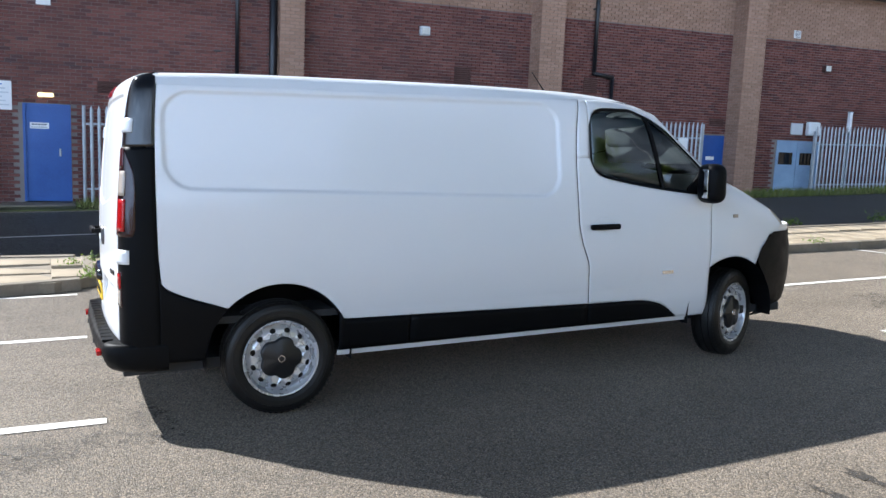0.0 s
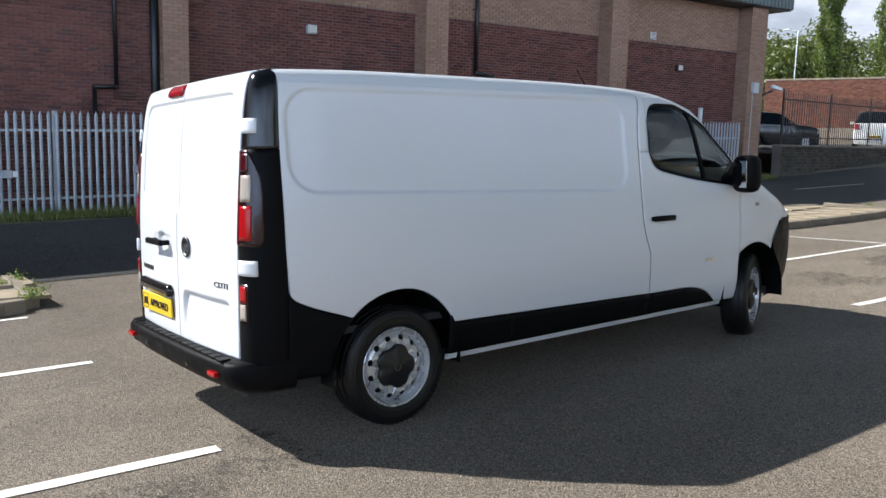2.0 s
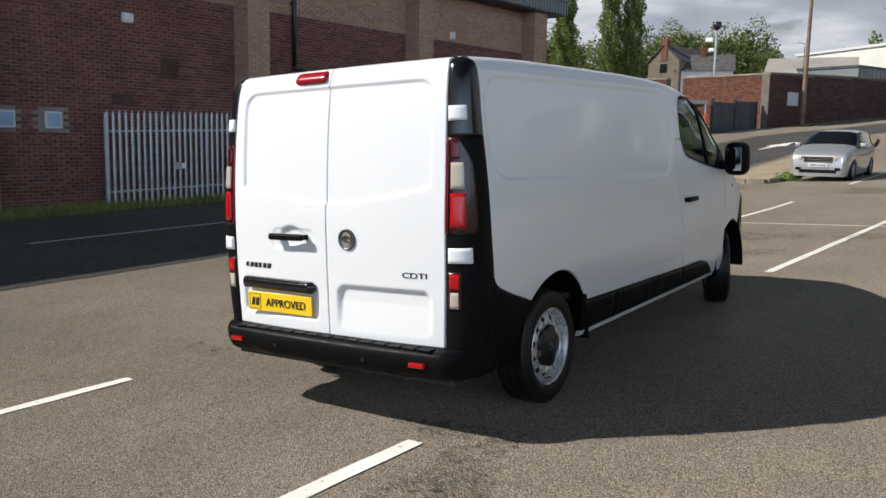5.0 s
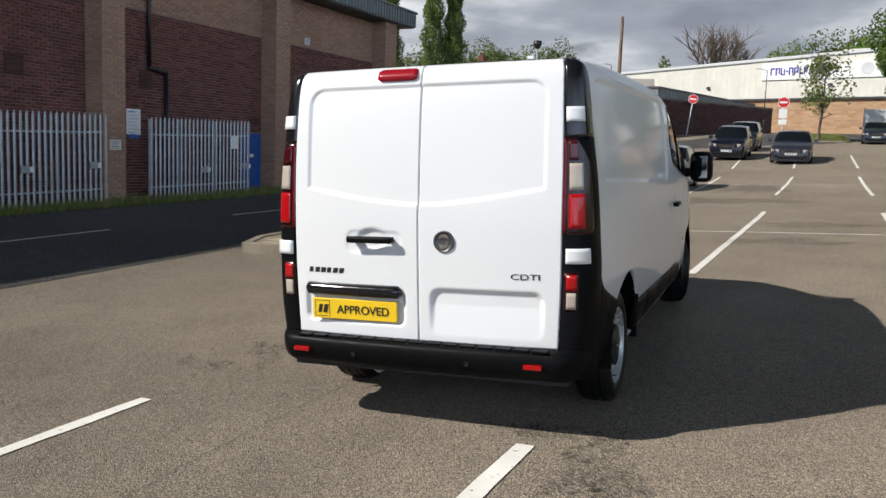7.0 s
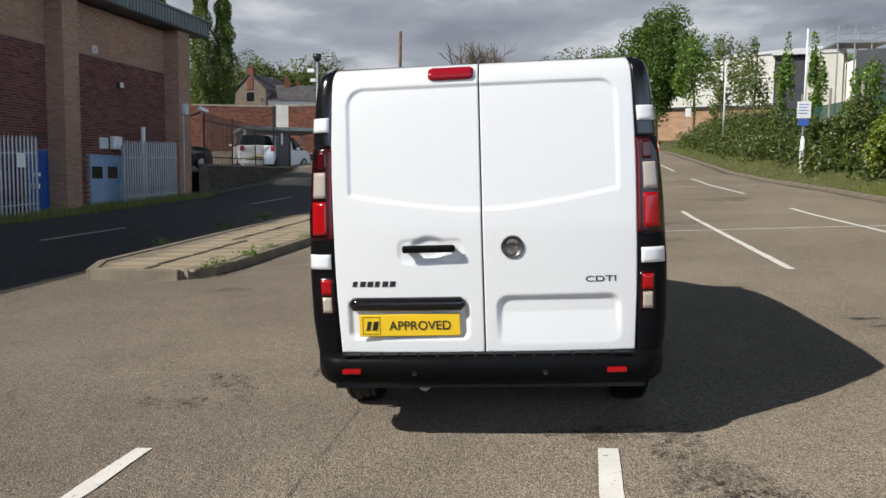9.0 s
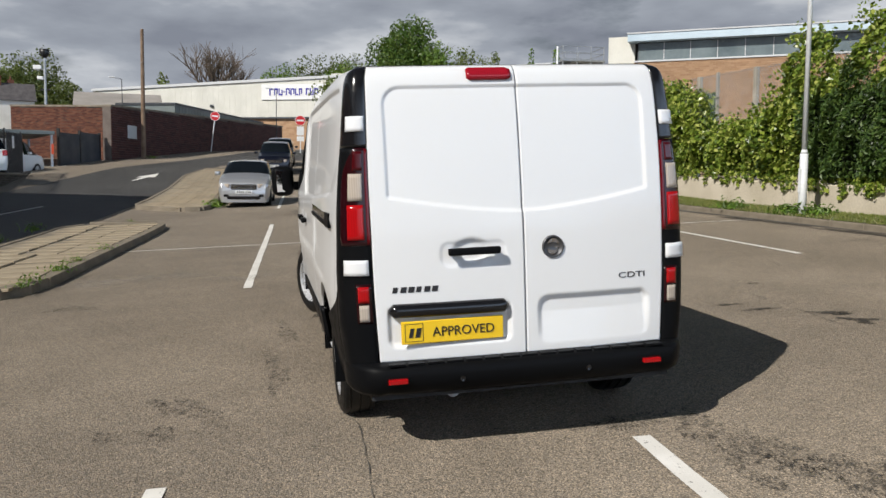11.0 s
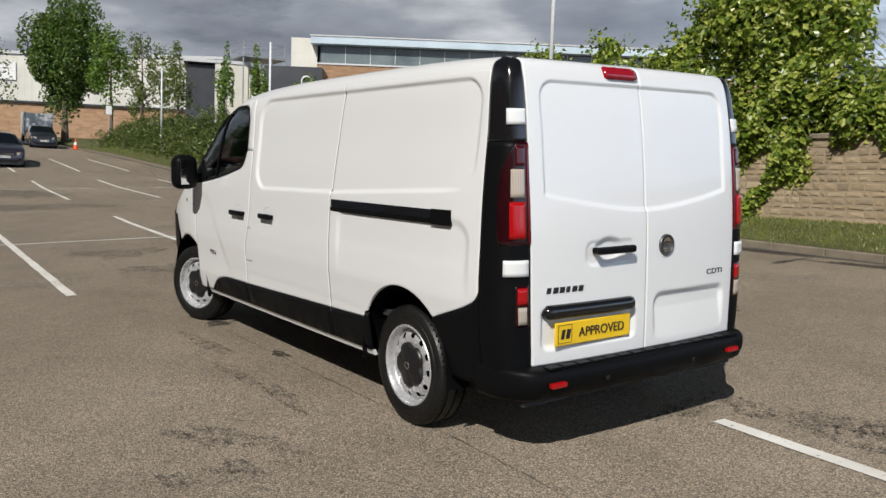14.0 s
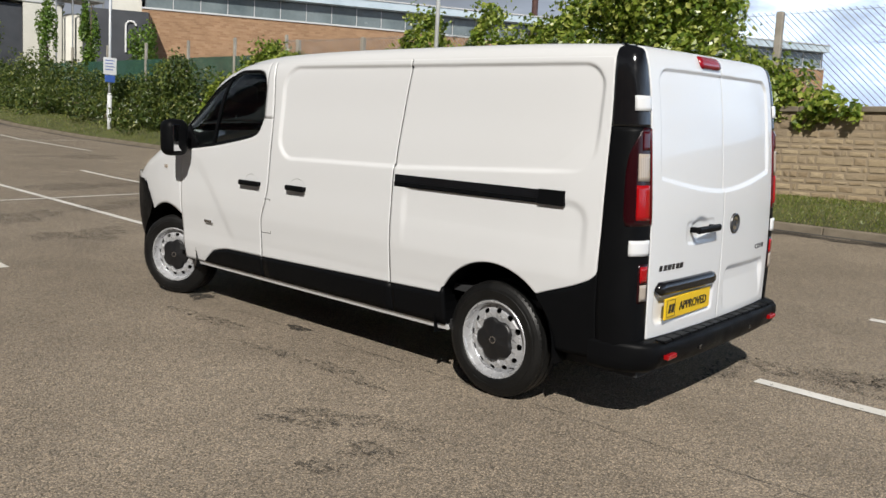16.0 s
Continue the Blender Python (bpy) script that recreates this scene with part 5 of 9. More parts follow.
def mirror(s):
    bm = bmesh.new()
    add_box(bm, -0.10, -0.085, -0.14, 0.10, 0.075, 0.14, 0.065, Matrix.Translation((s * 1.105, 3.065, 1.335)) @ Matrix.Rotation(radians(-6 * s), 4, "Z"), 4)
    mr = part("wing_mirror", bm, M_TRIM, VAN, "black plastic wing mirror", True)
    bm = bmesh.new()
    add_box(bm, -0.07, -0.035, -0.04, 0.07, 0.035, 0.04, 0.02, Matrix.Translation((s * 0.985, 3.09, 1.285)), 3)
    part("mirror_arm", bm, M_TRIM, mr, "", True)
    part("mirror_glass", box(-0.06, -0.003, -0.10, 0.06, 0.003, 0.10, 0.002, Matrix.Translation((s * 1.105, 2.984, 1.335)) @ Matrix.Rotation(radians(-15 * s), 4, "Z")), M_CHROME, mr, "mirror glass")


def front_end():
    """Nose, bonnet, windscreen, roof."""
    roof = part("roof", top_sheet(-0.70, 2.52, 64, const(GUTTER)), M_PAINT, VAN, "white roof skin", True)
    edge = lambda y: smooth_interp(y, [(2.5, 1.905), (2.62, 1.86), (2.79, 1.795), (2.97, 1.655), (3.22, 1.41), (3.3, 1.36)])
    part("pillar_skin", top_sheet(2.515, 2.62, 4, edge), M_PAINT, VAN, "", True)
    ws = part("windscreen", top_sheet(2.615, 3.5, 24, lambda y: smooth_interp(y, [(2.6, 1.865), (2.79, 1.80), (2.97, 1.66), (3.3, 1.39), (3.5, 1.335)])), M_GLASS, VAN, "laminated windscreen", True)
    ws.visible_shadow = False
    for s in (-1, 1):
        bm = bmesh.new()
        pts = [(2.60, 1.87), (2.79, 1.80), (2.97, 1.655), (3.15, 1.49), (3.32, 1.375), (3.5, 1.32)]
        prev = None
        for y, z in pts:
            w0, w1 = half_width(y, z - 0.03) + 0.002, half_width(y, z + 0.035) * 0.97
            c = [bm.verts.new((s * w0, y, z - 0.03)), bm.verts.new((s * (w0 + w1) / 2 + s * 0.006, y + 0.01, z + 0.02)), bm.verts.new((s * (w1 - 0.05), y + 0.02, roof_z(w1 - 0.05, y + 0.02) + 0.004))]
            if prev:
                for k in range(2):
                    bm.faces.new((prev[k], prev[k + 1], c[k + 1], c[k]))
            prev = c
        part("windscreen_pillar", bm, M_PAINT, VAN, "", True)
    part("bonnet", top_sheet(3.49, 4.20, 20, lambda y: smooth_interp(y, [(3.4, 1.33), (3.63, 1.26), (3.8, 1.185), (4.0, 1.10), (4.2, 0.99)])), M_PAINT, VAN, "short white bonnet", True)
    # nose below the bonnet, and the black bumper
    for nm, z0, z1, mat, out, lab in (("nose", 0.93, 1.0, M_PAINT, 0.0, ""), ("front_bumper", 0.27, 0.95, M_TRIM, 0.008, "black plastic front bumper")):
        bm = bmesh.new()
        rows = []
        for j in range(13):
            z = z0 + (z1 - z0) * j / 12
            half = []
            for i in range(29):
                y = 3.70 + (4.43 - 3.70) * (1 - (1 - i / 28) ** 2)
                lim = smooth_interp(z, [(0.27, 3.80), (0.36, 3.86), (0.55, 3.83), (0.75, 3.70), (0.93, 3.84), (1.0, 4.0)])
                y = max(y, lim)
                tuck = smooth_interp(z, [(0.25, 0.90), (0.4, 0.985), (0.6, 1.0), (1.0, 1.0)])
                yy = 4.43 - (4.43 - y) if i < 28 else 4.43
                half.append((half_width(y, min(z, 0.9)) * tuck + out if i < 28 else 0.0, 3.7 + (yy - 3.7) * tuck + out * 0.5))
            rows.append([bm.verts.new((x, y, z)) for x, y in half] + [bm.verts.new((-x, y, z)) for x, y in half[-2::-1]])
        for a, b in zip(rows, rows[1:]):
            for i in range(len(a) - 1):
                bm.faces.new((a[i], a[i + 1], b[i + 1], b[i]))
        part(nm, bm, mat, VAN, lab, True)
    # aerial and roof beads
    part("aerial", tube((0.35, 2.16, 1.955), (0.35, 2.02, 2.13), 0.006, 0.003, 8), M_TRIM, VAN, "short black roof aerial")
    for s in (-1, 1):
        part("roof_fixing", box(s * 0.79 - 0.02, 0.74, 1.925, s * 0.79 + 0.02, 0.80, 1.955, 0.008), M_PAINT, VAN)


def cab_inside():
    bm = bmesh.new()
    add_box(bm, -0.79, 2.0, 0.42, 0.79, 2.03, 1.80)
    add_box(bm, -0.90, 2.0, 0.40, 0.90, 3.35, 0.44)
    part("bulkhead", bm, M_INTERIOR, VAN, "dark cab bulkhead")
    bm = bmesh.new()
    add_box(bm, -0.84, 3.05, 0.75, 0.84, 3.48, 1.18, 0.08, None, 3)
    add_box(bm, -0.75, 2.95, 1.05, 0.0, 3.15, 1.22, 0.05, None, 2)
    part("dashboard", bm, M_INTERIOR, VAN, "dark grey dashboard", True)
    for x in (-0.5, 0.08, 0.52):
        bm = bmesh.new()
        add_box(bm, x - 0.22, 2.25, 0.72, x + 0.22, 2.75, 0.88, 0.05, None, 3)
        add_box(bm, x - 0.21, 2.12, 0.85, x + 0.21, 2.26, 1.45, 0.05, Matrix.Rotation(radians(0), 4, "X"), 3)
        add_box(bm, x - 0.12, 2.12, 1.47, x + 0.12, 2.21, 1.66, 0.04, None, 3)
        part("cab_seat", bm, M_INTERIOR, VAN, "dark fabric cab seat", True)
    bm = bmesh.new()
    m = Matrix.Translation((0.42, 2.93, 1.14)) @ Matrix.Rotation(radians(-55), 4, "X")
    lathe(bm, [(0.012, 0.19), (0, 0.202), (-0.012, 0.19), (0, 0.178), (0.012, 0.19)], 36, "Z", m)
    add_box(bm, -0.19, -0.02, -0.01, 0.19, 0.02, 0.01, 0.005, m)
    part("steering_wheel", bm, M_INTERIOR, VAN, "black steering wheel", True)
    # load floor and underside
    bm = bmesh.new()
    add_box(bm, -0.80, -0.86, 0.30, 0.80, 4.1, 0.36)
    add_box(bm, -0.49, -0.86, 0.36, 0.49, 4.1, 0.55)
    part("underbody", bm, M_INTERIOR, VAN, "dark underbody")
    bm = bmesh.new()
    for a in (-0.86, 1.2):
        add_box(bm, -0.84, a if a < 0 else 0.45, 0.56, 0.84, 0.4 if a < 0 else 1.98, 0.60)
    add_box(bm, -0.76, -0.72, 0.60, 0.76, -0.70, 1.88)
    part("load_bay_lining", bm, M_INTERIOR, VAN)
    part("exhaust", tube((-0.3, 0.6, 0.27), (-0.35, -0.7, 0.27), 0.035, 0.035, 12), M_STEEL, VAN)
    part("rear_axle", tube((-0.72, 0, 0.30), (0.72, 0, 0.30), 0.045, 0.045, 12), M_INTERIOR, VAN)


for sd in (1, -1):
    make_side(sd)
    make_corner(sd)
    mirror(sd)
rear_fittings()
front_end()
cab_inside()
WHEEL_LABEL = "silver steel wheel with black cap and road tyre"
wr = make_wheel("wheel", VAN, pose(0.800, 0, 0.336), WHEEL_LABEL)
STEER = 21


def wheel_copy(m):
    made = {}
    for o in (wr, *wr.children_recursive):
        made[o] = o.copy()
        scene.collection.objects.link(made[o])
        made[o].parent = made.get(o.parent, o.parent)
    made[wr].matrix_basis = m
    return made[wr]


wheel_copy(pose(-0.800, 0, 0.336, 40, 0, 180))
wheel_copy(pose(0.795, 3.498, 0.336, 25, 0, STEER))
wheel_copy(pose(-0.795, 3.498, 0.336, 70, 0, 180 + STEER))

# ---- brick-laying ----
BW, BH, BJ = 0.225, 0.075, 0.010


def courses(s0, s1, z0, z1, holes=(), bw=BW, bh=BH, joint=BJ, seed=1, ragged=0.0):
    """Rectangles (s0, z0, s1, z1) of running-bond bricks, clear of the holes."""
    rnd = random.Random(seed)
    out = []
    rows = int((z1 - z0) / bh)
    for r in range(rows):
        z = z0 + r * bh
        s = s0 - (bw / 2 if r % 2 else 0)
        while s < s1 - 0.02:
            w = bw * (1 + ragged * (rnd.random() - 0.5))
            a, b = max(s, s0), min(s + w - joint, s1)
            if b - a > 0.03 and not any(a < h[2] and b > h[0] and z + bh > h[1] and z < h[3] for h in holes):
                out.append((a, z, b, z + bh - joint))
            s += w
    return out


def brick_boxes(name, rects, mat, base=0.0, proud=0.006, depth=0.03, seed=2, x_of=None):
    """Joined bricks on the plane x = base, facing +x; y runs along, z up."""
    rnd = random.Random(seed)
    vs, fs = [], []
    for a, z0, b, z1 in rects:
        p = base + proud + rnd.uniform(-0.0025, 0.0025)
        q = base - depth
        k = len(vs)
        e = 0.004
        vs += [(p, a + e, z0 + e), (p, b - e, z0 + e), (p, b - e, z1 - e), (p, a + e, z1 - e), (q, a, z0), (q, b, z0), (q, b, z1), (q, a, z1)]
        fs += [(k, k + 1, k + 2, k + 3), (k + 4, k + 5, k + 1, k), (k + 5, k + 6, k + 2, k + 1), (k + 6, k + 7, k + 3, k + 2), (k + 7, k + 4, k, k + 3)]
    return mesh_of(name, vs, fs, mat)


def wall_frame(x, y, deg):
    """Local x faces out of the wall, local y runs along it."""
    return pose(x, y, 0, 0, 0, deg)


# ---- the brick building beside the road ----
BLD = root("brick_building", wall_frame(-13.95, 3.9, -3.6) @ Matrix.Translation((0, 0, 0.08)), "dark red and buff brick building with pilasters and metal eaves", "building")
S0, S1, ZB, ZT = -9.0, 20.4, 4.74, 6.2
PIL = [(-7.3, -6.7), (-0.22, 0.34), (6.37, 7.06), (12.93, 13.65), (19.52, 20.38)]
PD = [0.40, 0.40, 0.55, 0.55, 0.55]  # how far each pilaster stands out
DOORS = [(-5.55, -0.4, -4.62, 1.86), (12.07, -0.4, 12.97, 1.83), (14.95, -0.4, 16.65, 1.78)]
HOLES = DOORS + [(0.48, 1.54, 0.88, 1.96), (1.44, 1.54, 1.86, 1.97)]


def building():
    # core, set back behind the brick faces
    bm = bmesh.new()
    add_box(bm, -14.0, -44.0, -1.2, -0.35, S1 - 0.03, 6.6)
    part("core", bm, M_MORTARD, BLD)
    cuts = [S0] + [v for d in DOORS for v in (d[0], d[2])] + [S1]
    for a, b in zip(cuts[::2], cuts[1::2]):
        part("mortar_bed", box(-0.4, a, -1.0, -0.022, b, 1.86), M_MORTAR, BLD)
    for a, _, b, t in DOORS[1:]:
        part("mortar_bed", box(-0.4, a + 0.001, t, -0.023, b - 0.001, 1.86), M_MORTAR, BLD)
    part("mortar_bed", box(-0.4, S0, 1.861, -0.022, S1, ZB), M_MORTAR, BLD)
    part("mortar_bed", box(-0.4, S0, ZB + 0.002, -0.020, S1, ZT), M_BUFFMORTAR, BLD)
    part("rear_wall", box(-0.4, -44, -1.0, 0, S0 - 0.002, ZT), M_BRICK, BLD)
    near = lambda a, z: -4.3 < a < -1.4 and 2.05 < z < 3.95
    red = courses(S0, S1, -0.6, ZB, HOLES, seed=3)
    tagged(part("brickwork", brick_boxes("brickwork", [r for r in red if not near(r[0], r[1])], M_BRICK), None, BLD, "dark red-brown brick courses"), kind="stuff")
    tagged(part("brickwork", brick_boxes("brickwork", courses(S0, S1, ZB, ZT, seed=5), M_BUFF, seed=6), None, BLD, "buff upper brick courses"), kind="stuff")
    # end wall seen past the corner
    end = brick_boxes("end_brickwork", courses(0.0, 13.0, -0.3, ZB, seed=8), M_BRICK)
    end.transform(Matrix.Translation((0, S1, 0)) @ Matrix.Rotation(radians(90), 4, "Z"))
    tagged(part("brickwork", end, None, BLD), kind="stuff")
    # pilasters of buff brick
    for k, (a, b) in enumerate(PIL):
        p = part("pilaster", box(-0.05, a + 0.012, -1.0, PD[k] - 0.007, b - 0.012, ZT + 0.1), M_BUFFMORTAR, BLD, "buff brick pilaster")
        front = brick_boxes("pilaster_bricks", courses(a, b, -0.6, ZT, seed=20 + k), M_BUFF, base=PD[k], seed=k)
        vs = [tuple(v.co) for v in front.vertices]
        fs = [tuple(f.vertices) for f in front.polygons]
        for side, y in ((-1, a), (1, b)):
            m = brick_boxes("t", courses(0.0, PD[k] - 0.002, -0.6, ZT, seed=30 + k), M_BUFF, base=0.0, seed=40 + k)
            n0 = len(vs)
            for v in m.vertices:
                d = v.co.x
                vs.append((v.co.y, y + side * (d - 0.004), v.co.z))
            for f in m.polygons:
                q = [n0 + i for i in f.vertices]
                fs.append(tuple(q if side < 0 else q[::-1]))
            bpy.data.meshes.remove(m)
        tagged(part("pilaster_brickwork", mesh_of("pilaster_brickwork", vs, fs, M_BUFF), None, p), kind="stuff")
    # eaves: ribbed metal fascia over a dark soffit
    part("soffit", box(-1.0, -44, ZT + 0.02, 0.76, S1 + 0.95, ZT + 0.10), M_DARKCLAD, BLD, "dark soffit board")
    fa = part("fascia", box(0.72, -44, ZT + 0.06, 0.80, S1 + 1.0, ZT + 0.56), M_GREYCLAD, BLD, "grey-green ribbed metal fascia")
    for k in range(150):
        y = S1 + 0.95 - k * 0.2
        if y < S0:
            break
        part("rib", RIB, None, fa, at=Matrix.Translation((0.80, y, ZT + 0.06)))
    part("gutter", box(0.74, -44, ZT + 0.56, 0.88, S1 + 1.05, ZT + 0.64, 0.02), M_GREYCLAD, BLD)
    part("end_fascia", box(-13, S1 + 0.9, ZT + 0.06, 0.80, S1 + 0.98, ZT + 0.64), M_GREYCLAD, BLD)
    part("roof", mesh_of("roof", [(0.84, -44, ZT + 0.62), (0.84, S1 + 1.0, ZT + 0.62), (-6.5, S1 + 1.0, ZT + 2.2), (-6.5, -44, ZT + 2.2), (-14, -44, ZT + 0.7), (-14, S1 + 1.0, ZT + 0.7)], [(0, 1, 2, 3), (3, 2, 5, 4), (1, 5, 2)], M_GREYCLAD), None, BLD, "low-pitched metal roof")
    # movement joint line in the brick
    part("cable", box(0.004, S0, 2.68, 0.018, -1.6, 2.695), M_BLACKPIPE, BLD)
    # doors
    d = part("door", box(-0.10, -5.53, -0.22, -0.05, -4.64, 1.83, 0.006), M_BLUEDOOR, BLD, "blue steel door, closed")
    part("door_frame", frame_bm(-5.55, -0.22, -4.62, 1.86, 0.05), M_BLUEDOOR, d)
    bm = bmesh.new()
    add_box(bm, -0.048, -5.42, 1.33, -0.044, -5.05, 1.46, 0.002)
    part("door_sign", bm, M_WHITEP, d, "worn white door sticker")
    bm = bmesh.new()
    for k in range(5):
        add_box(bm, -0.044, -5.38 + k * 0.06, 1.405, -0.041, -5.335 + k * 0.06, 1.435)
    for k in range(7):
        add_box(bm, -0.044, -5.39 + k * 0.045, 1.355, -0.041, -5.36 + k * 0.045, 1.37)
    part("sign_bars", bm, M_DARKTEXT, d)
    part("door_handle", box(-0.05, -4.86, 0.75, -0.02, -4.82, 0.92, 0.006), M_STEEL, d)
    part("doorstep", box(-0.1, -6.0, -0.5, 0.75, -4.25, -0.24, 0.02), M_KERB, BLD, "concrete doorstep")
    d2 = part("door", box(-0.10, 12.09, -0.1, -0.05, 12.95, 1.81, 0.006), M_BLUEDOOR, BLD, "blue steel door behind the railings")
    part("door_frame", frame_bm(12.07, -0.1, 12.97, 1.83, 0.05), M_BLUEDOOR, d2)
    part("door_sign", box(-0.048, 12.35, 1.12, -0.044, 12.65, 1.22), M_WHITEP, d2)
    for a in (14.97, 15.81):
        d3 = part("door", box(-0.10, a, -0.1, -0.05, a + 0.82, 1.76, 0.006), M_PALEBLUE, BLD, "pale blue double door leaf")
        part("door_window", box(-0.052, a + 0.12, 1.05, -0.044, a + 0.67, 1.42, 0.004), M_DARKGLASS, d3, "dark glazed panel")
    part("door_frame", frame_bm(14.95, -0.1, 16.65, 1.78, 0.05), M_PALEBLUE, BLD)
    # lamps
    for s, z, nm in ((3.40, 4.055, M_GREYPLASTIC), (16.54, 4.0, M_GRILLE)):
        l = part("wall_lamp", box(0, s - 0.13, z - 0.11, 0.14, s + 0.13, z + 0.11, 0.03, None, 2), nm, BLD, "small bulkhead wall lamp")
        part("lamp_lens", box(0.135, s - 0.10, z - 0.08, 0.155, s + 0.10, z + 0.08, 0.01), M_CREAM, l)
    dl = part("door_lamp", box(0, -5.25, 2.0, 0.09, -4.94, 2.09, 0.02), M_LAMPGLOW, BLD, "lit bulkhead lamp over the door")
    # louvres and vents
    for s, z, w, h in ((4.48, 3.03, 0.44, 0.46), (8.25, 3.02, 0.42, 0.40), (-3.75, 2.27, 0.66, 0.26), (-0.95, 2.28, 0.46, 0.18), (3.26, 2.27, 0.52, 0.24), (12.58, 2.22, 0.52, 0.22)):
        g = part("louvre", box(0.002, s - w / 2, z - h / 2, 0.014, s + w / 2, z + h / 2), M_GRILLE, BLD, "brown painted louvre")
        n = int(h / 0.05)
        for k in range(n):
            part("slat", box(-0.004, -w / 2, -0.016, 0.020, w / 2, 0.016, 0, pose(0.02, s, z - h / 2 + 0.03 + k * h / n, 0, 35, 0)), M_GRILLE, g)
    for s in (0.68, 1.65):
        v = part("wall_box", box(-0.02, s - 0.18, 1.57, 0.05, s + 0.18, 1.93, 0.012), M_GREYPLASTIC, BLD, "pale grey square vent cover")
        part("vent_face", box(0.05, s - 0.14, 1.61, 0.056, s + 0.14, 1.89, 0.004), M_PALEBLUE, v)
    v = part("air_brick", box(0.0, 15.17, 4.82, 0.03, 15.43, 5.04, 0.006), M_WHITEP, BLD, "white slatted vent")
    for k in range(5):
        part("slat", box(0.03, 15.20, 4.84 + k * 0.04, 0.036, 15.40, 4.857 + k * 0.04), M_DARKTEXT, v)
    part("extract_box", box(0, 15.98, 1.96, 0.20, 16.42, 2.37, 0.03), M_WHITEP, BLD, "white extractor box")
    part("vent_grille", box(0, 15.40, 1.97, 0.05, 15.86, 2.31, 0.01), M_GREYPLASTIC, BLD, "square vent grille")
    # notices
    for s, z, w, h, mat in ((-5.96, 2.0, 0.44, 0.60, M_WHITEP), (-5.1, 4.01, 0.28, 0.22, M_WHITEP), (7.82, 1.95, 0.47, 0.64, M_WHITEP), (7.84, 1.58, 0.34, 0.10, M_BLUESIGN)):
        n_ = part("notice", box(0.01, s - w / 2, z - h / 2, 0.022, s + w / 2, z + h / 2, 0.003), mat, BLD, "wall notice with faded print")
        for k in range(int(h / 0.09)):
            part("print_line", box(0.022, s - w * 0.38, z + h * 0.36 - k * 0.085, 0.0235, s + w * (0.1 + 0.27 * ((k * 7) % 3) / 2), z + h * 0.36 - k * 0.085 + 0.025), M_BLUESIGN if k == 0 else M_GREYPLASTIC, n_)
    n_ = part("notice", box(0.557, 6.56, 1.24, 0.569, 6.90, 1.48, 0.003), M_CREAM, BLD, "small cream notice on the pilaster")
    for k in range(5):
        part("print_line", box(0.569, 6.60, 1.43 - k * 0.04, 0.5705, 6.86 - 0.03 * (k % 3), 1.443 - k * 0.04), M_DARKTEXT, n_)
    # downpipes
    for pts, r in (([(-1.13, 6.2), (-1.13, 2.46), (-1.57, 2.44), (-1.57, -0.3)], 0.045), ([(-0.32, 6.2), (-0.32, -0.3)], 0.09), ([(8.29, 6.2), (8.29, 3.34), (8.88, 3.26), (8.88, -0.2)], 0.055)):
        bm = bmesh.new()
        for (a, z), (b, w) in zip(pts, pts[1:]):
            add_tube(bm, (0.09, a, z), (0.09, b, w), r, r, 12)
        for a, z in pts[1:-1]:
            bmesh.ops.create_uvsphere(bm, u_segments=10, v_segments=8, radius=r * 1.12, matrix=Matrix.Translation((0.09, a, z)))
        dp = part("downpipe", bm, M_BLACKPIPE, BLD, "black iron downpipe", True)
        for z in (1.4, 3.2, 5.0):
            s = pts[0][0] if z > 3.3 or len(pts) == 2 else pts[-1][0]
            part("pipe_bracket", box(0.0, s - r - 0.03, z, 0.10, s + r + 0.03, z + 0.04), M_BLACKPIPE, dp)
    # alarm box and camera on the corner pilaster
    part("junction_box", box(0.56, 19.68, 3.32, 0.70, 19.98, 3.69, 0.02), M_GREYPLASTIC, BLD, "pale grey junction box")
    part("conduit", tube((0.57, 19.8, 0.0), (0.57, 19.8, 3.3), 0.015), M_GREYPLASTIC, BLD)
    bm = bmesh.new()
    add_tube(bm, (0.55, 20.36, 3.3), (0.85, 20.55, 3.45), 0.03)
    cm = part("wall_camera", bm, M_BLACKSTEEL, BLD, "security camera on a bracket")
    part("camera_body", box(-0.07, -0.2, -0.06, 0.07, 0.2, 0.06, 0.02, pose(0.9, 20.65, 3.55, -18, 0, -35)), M_WHITEP, cm)


def frame_bm(a, z0, b, z1, w):
    bm = bmesh.new()
    add_box(bm, -0.1, a, z0, -0.002, a + w, z1)
    add_box(bm, -0.1, b - w, z0, -0.002, b, z1)
    add_box(bm, -0.1, a + w, z1 - w, -0.002, b - w, z1)
    return bm


M_PALEBLUE = varied("faded pale blue paint", (0.22, 0.32, 0.45), (0.30, 0.41, 0.54), 1.5, 0.5, 30, 0.05)


def glow_mat():
    k = Mat("lit lamp diffuser", 0.4)
    k.color((0.9, 0.8, 0.45))
    k.b.inputs["Emission Color"].default_value = (1.0, 0.78, 0.35, 1)
    k.b.inputs["Emission Strength"].default_value = 0.8
    return k.m


M_LAMPGLOW = glow_mat()
RIB = bm_mesh("rib", box(-0.004, -0.03, 0, 0.03, 0.03, 0.52), M_GREYCLAD)
building()


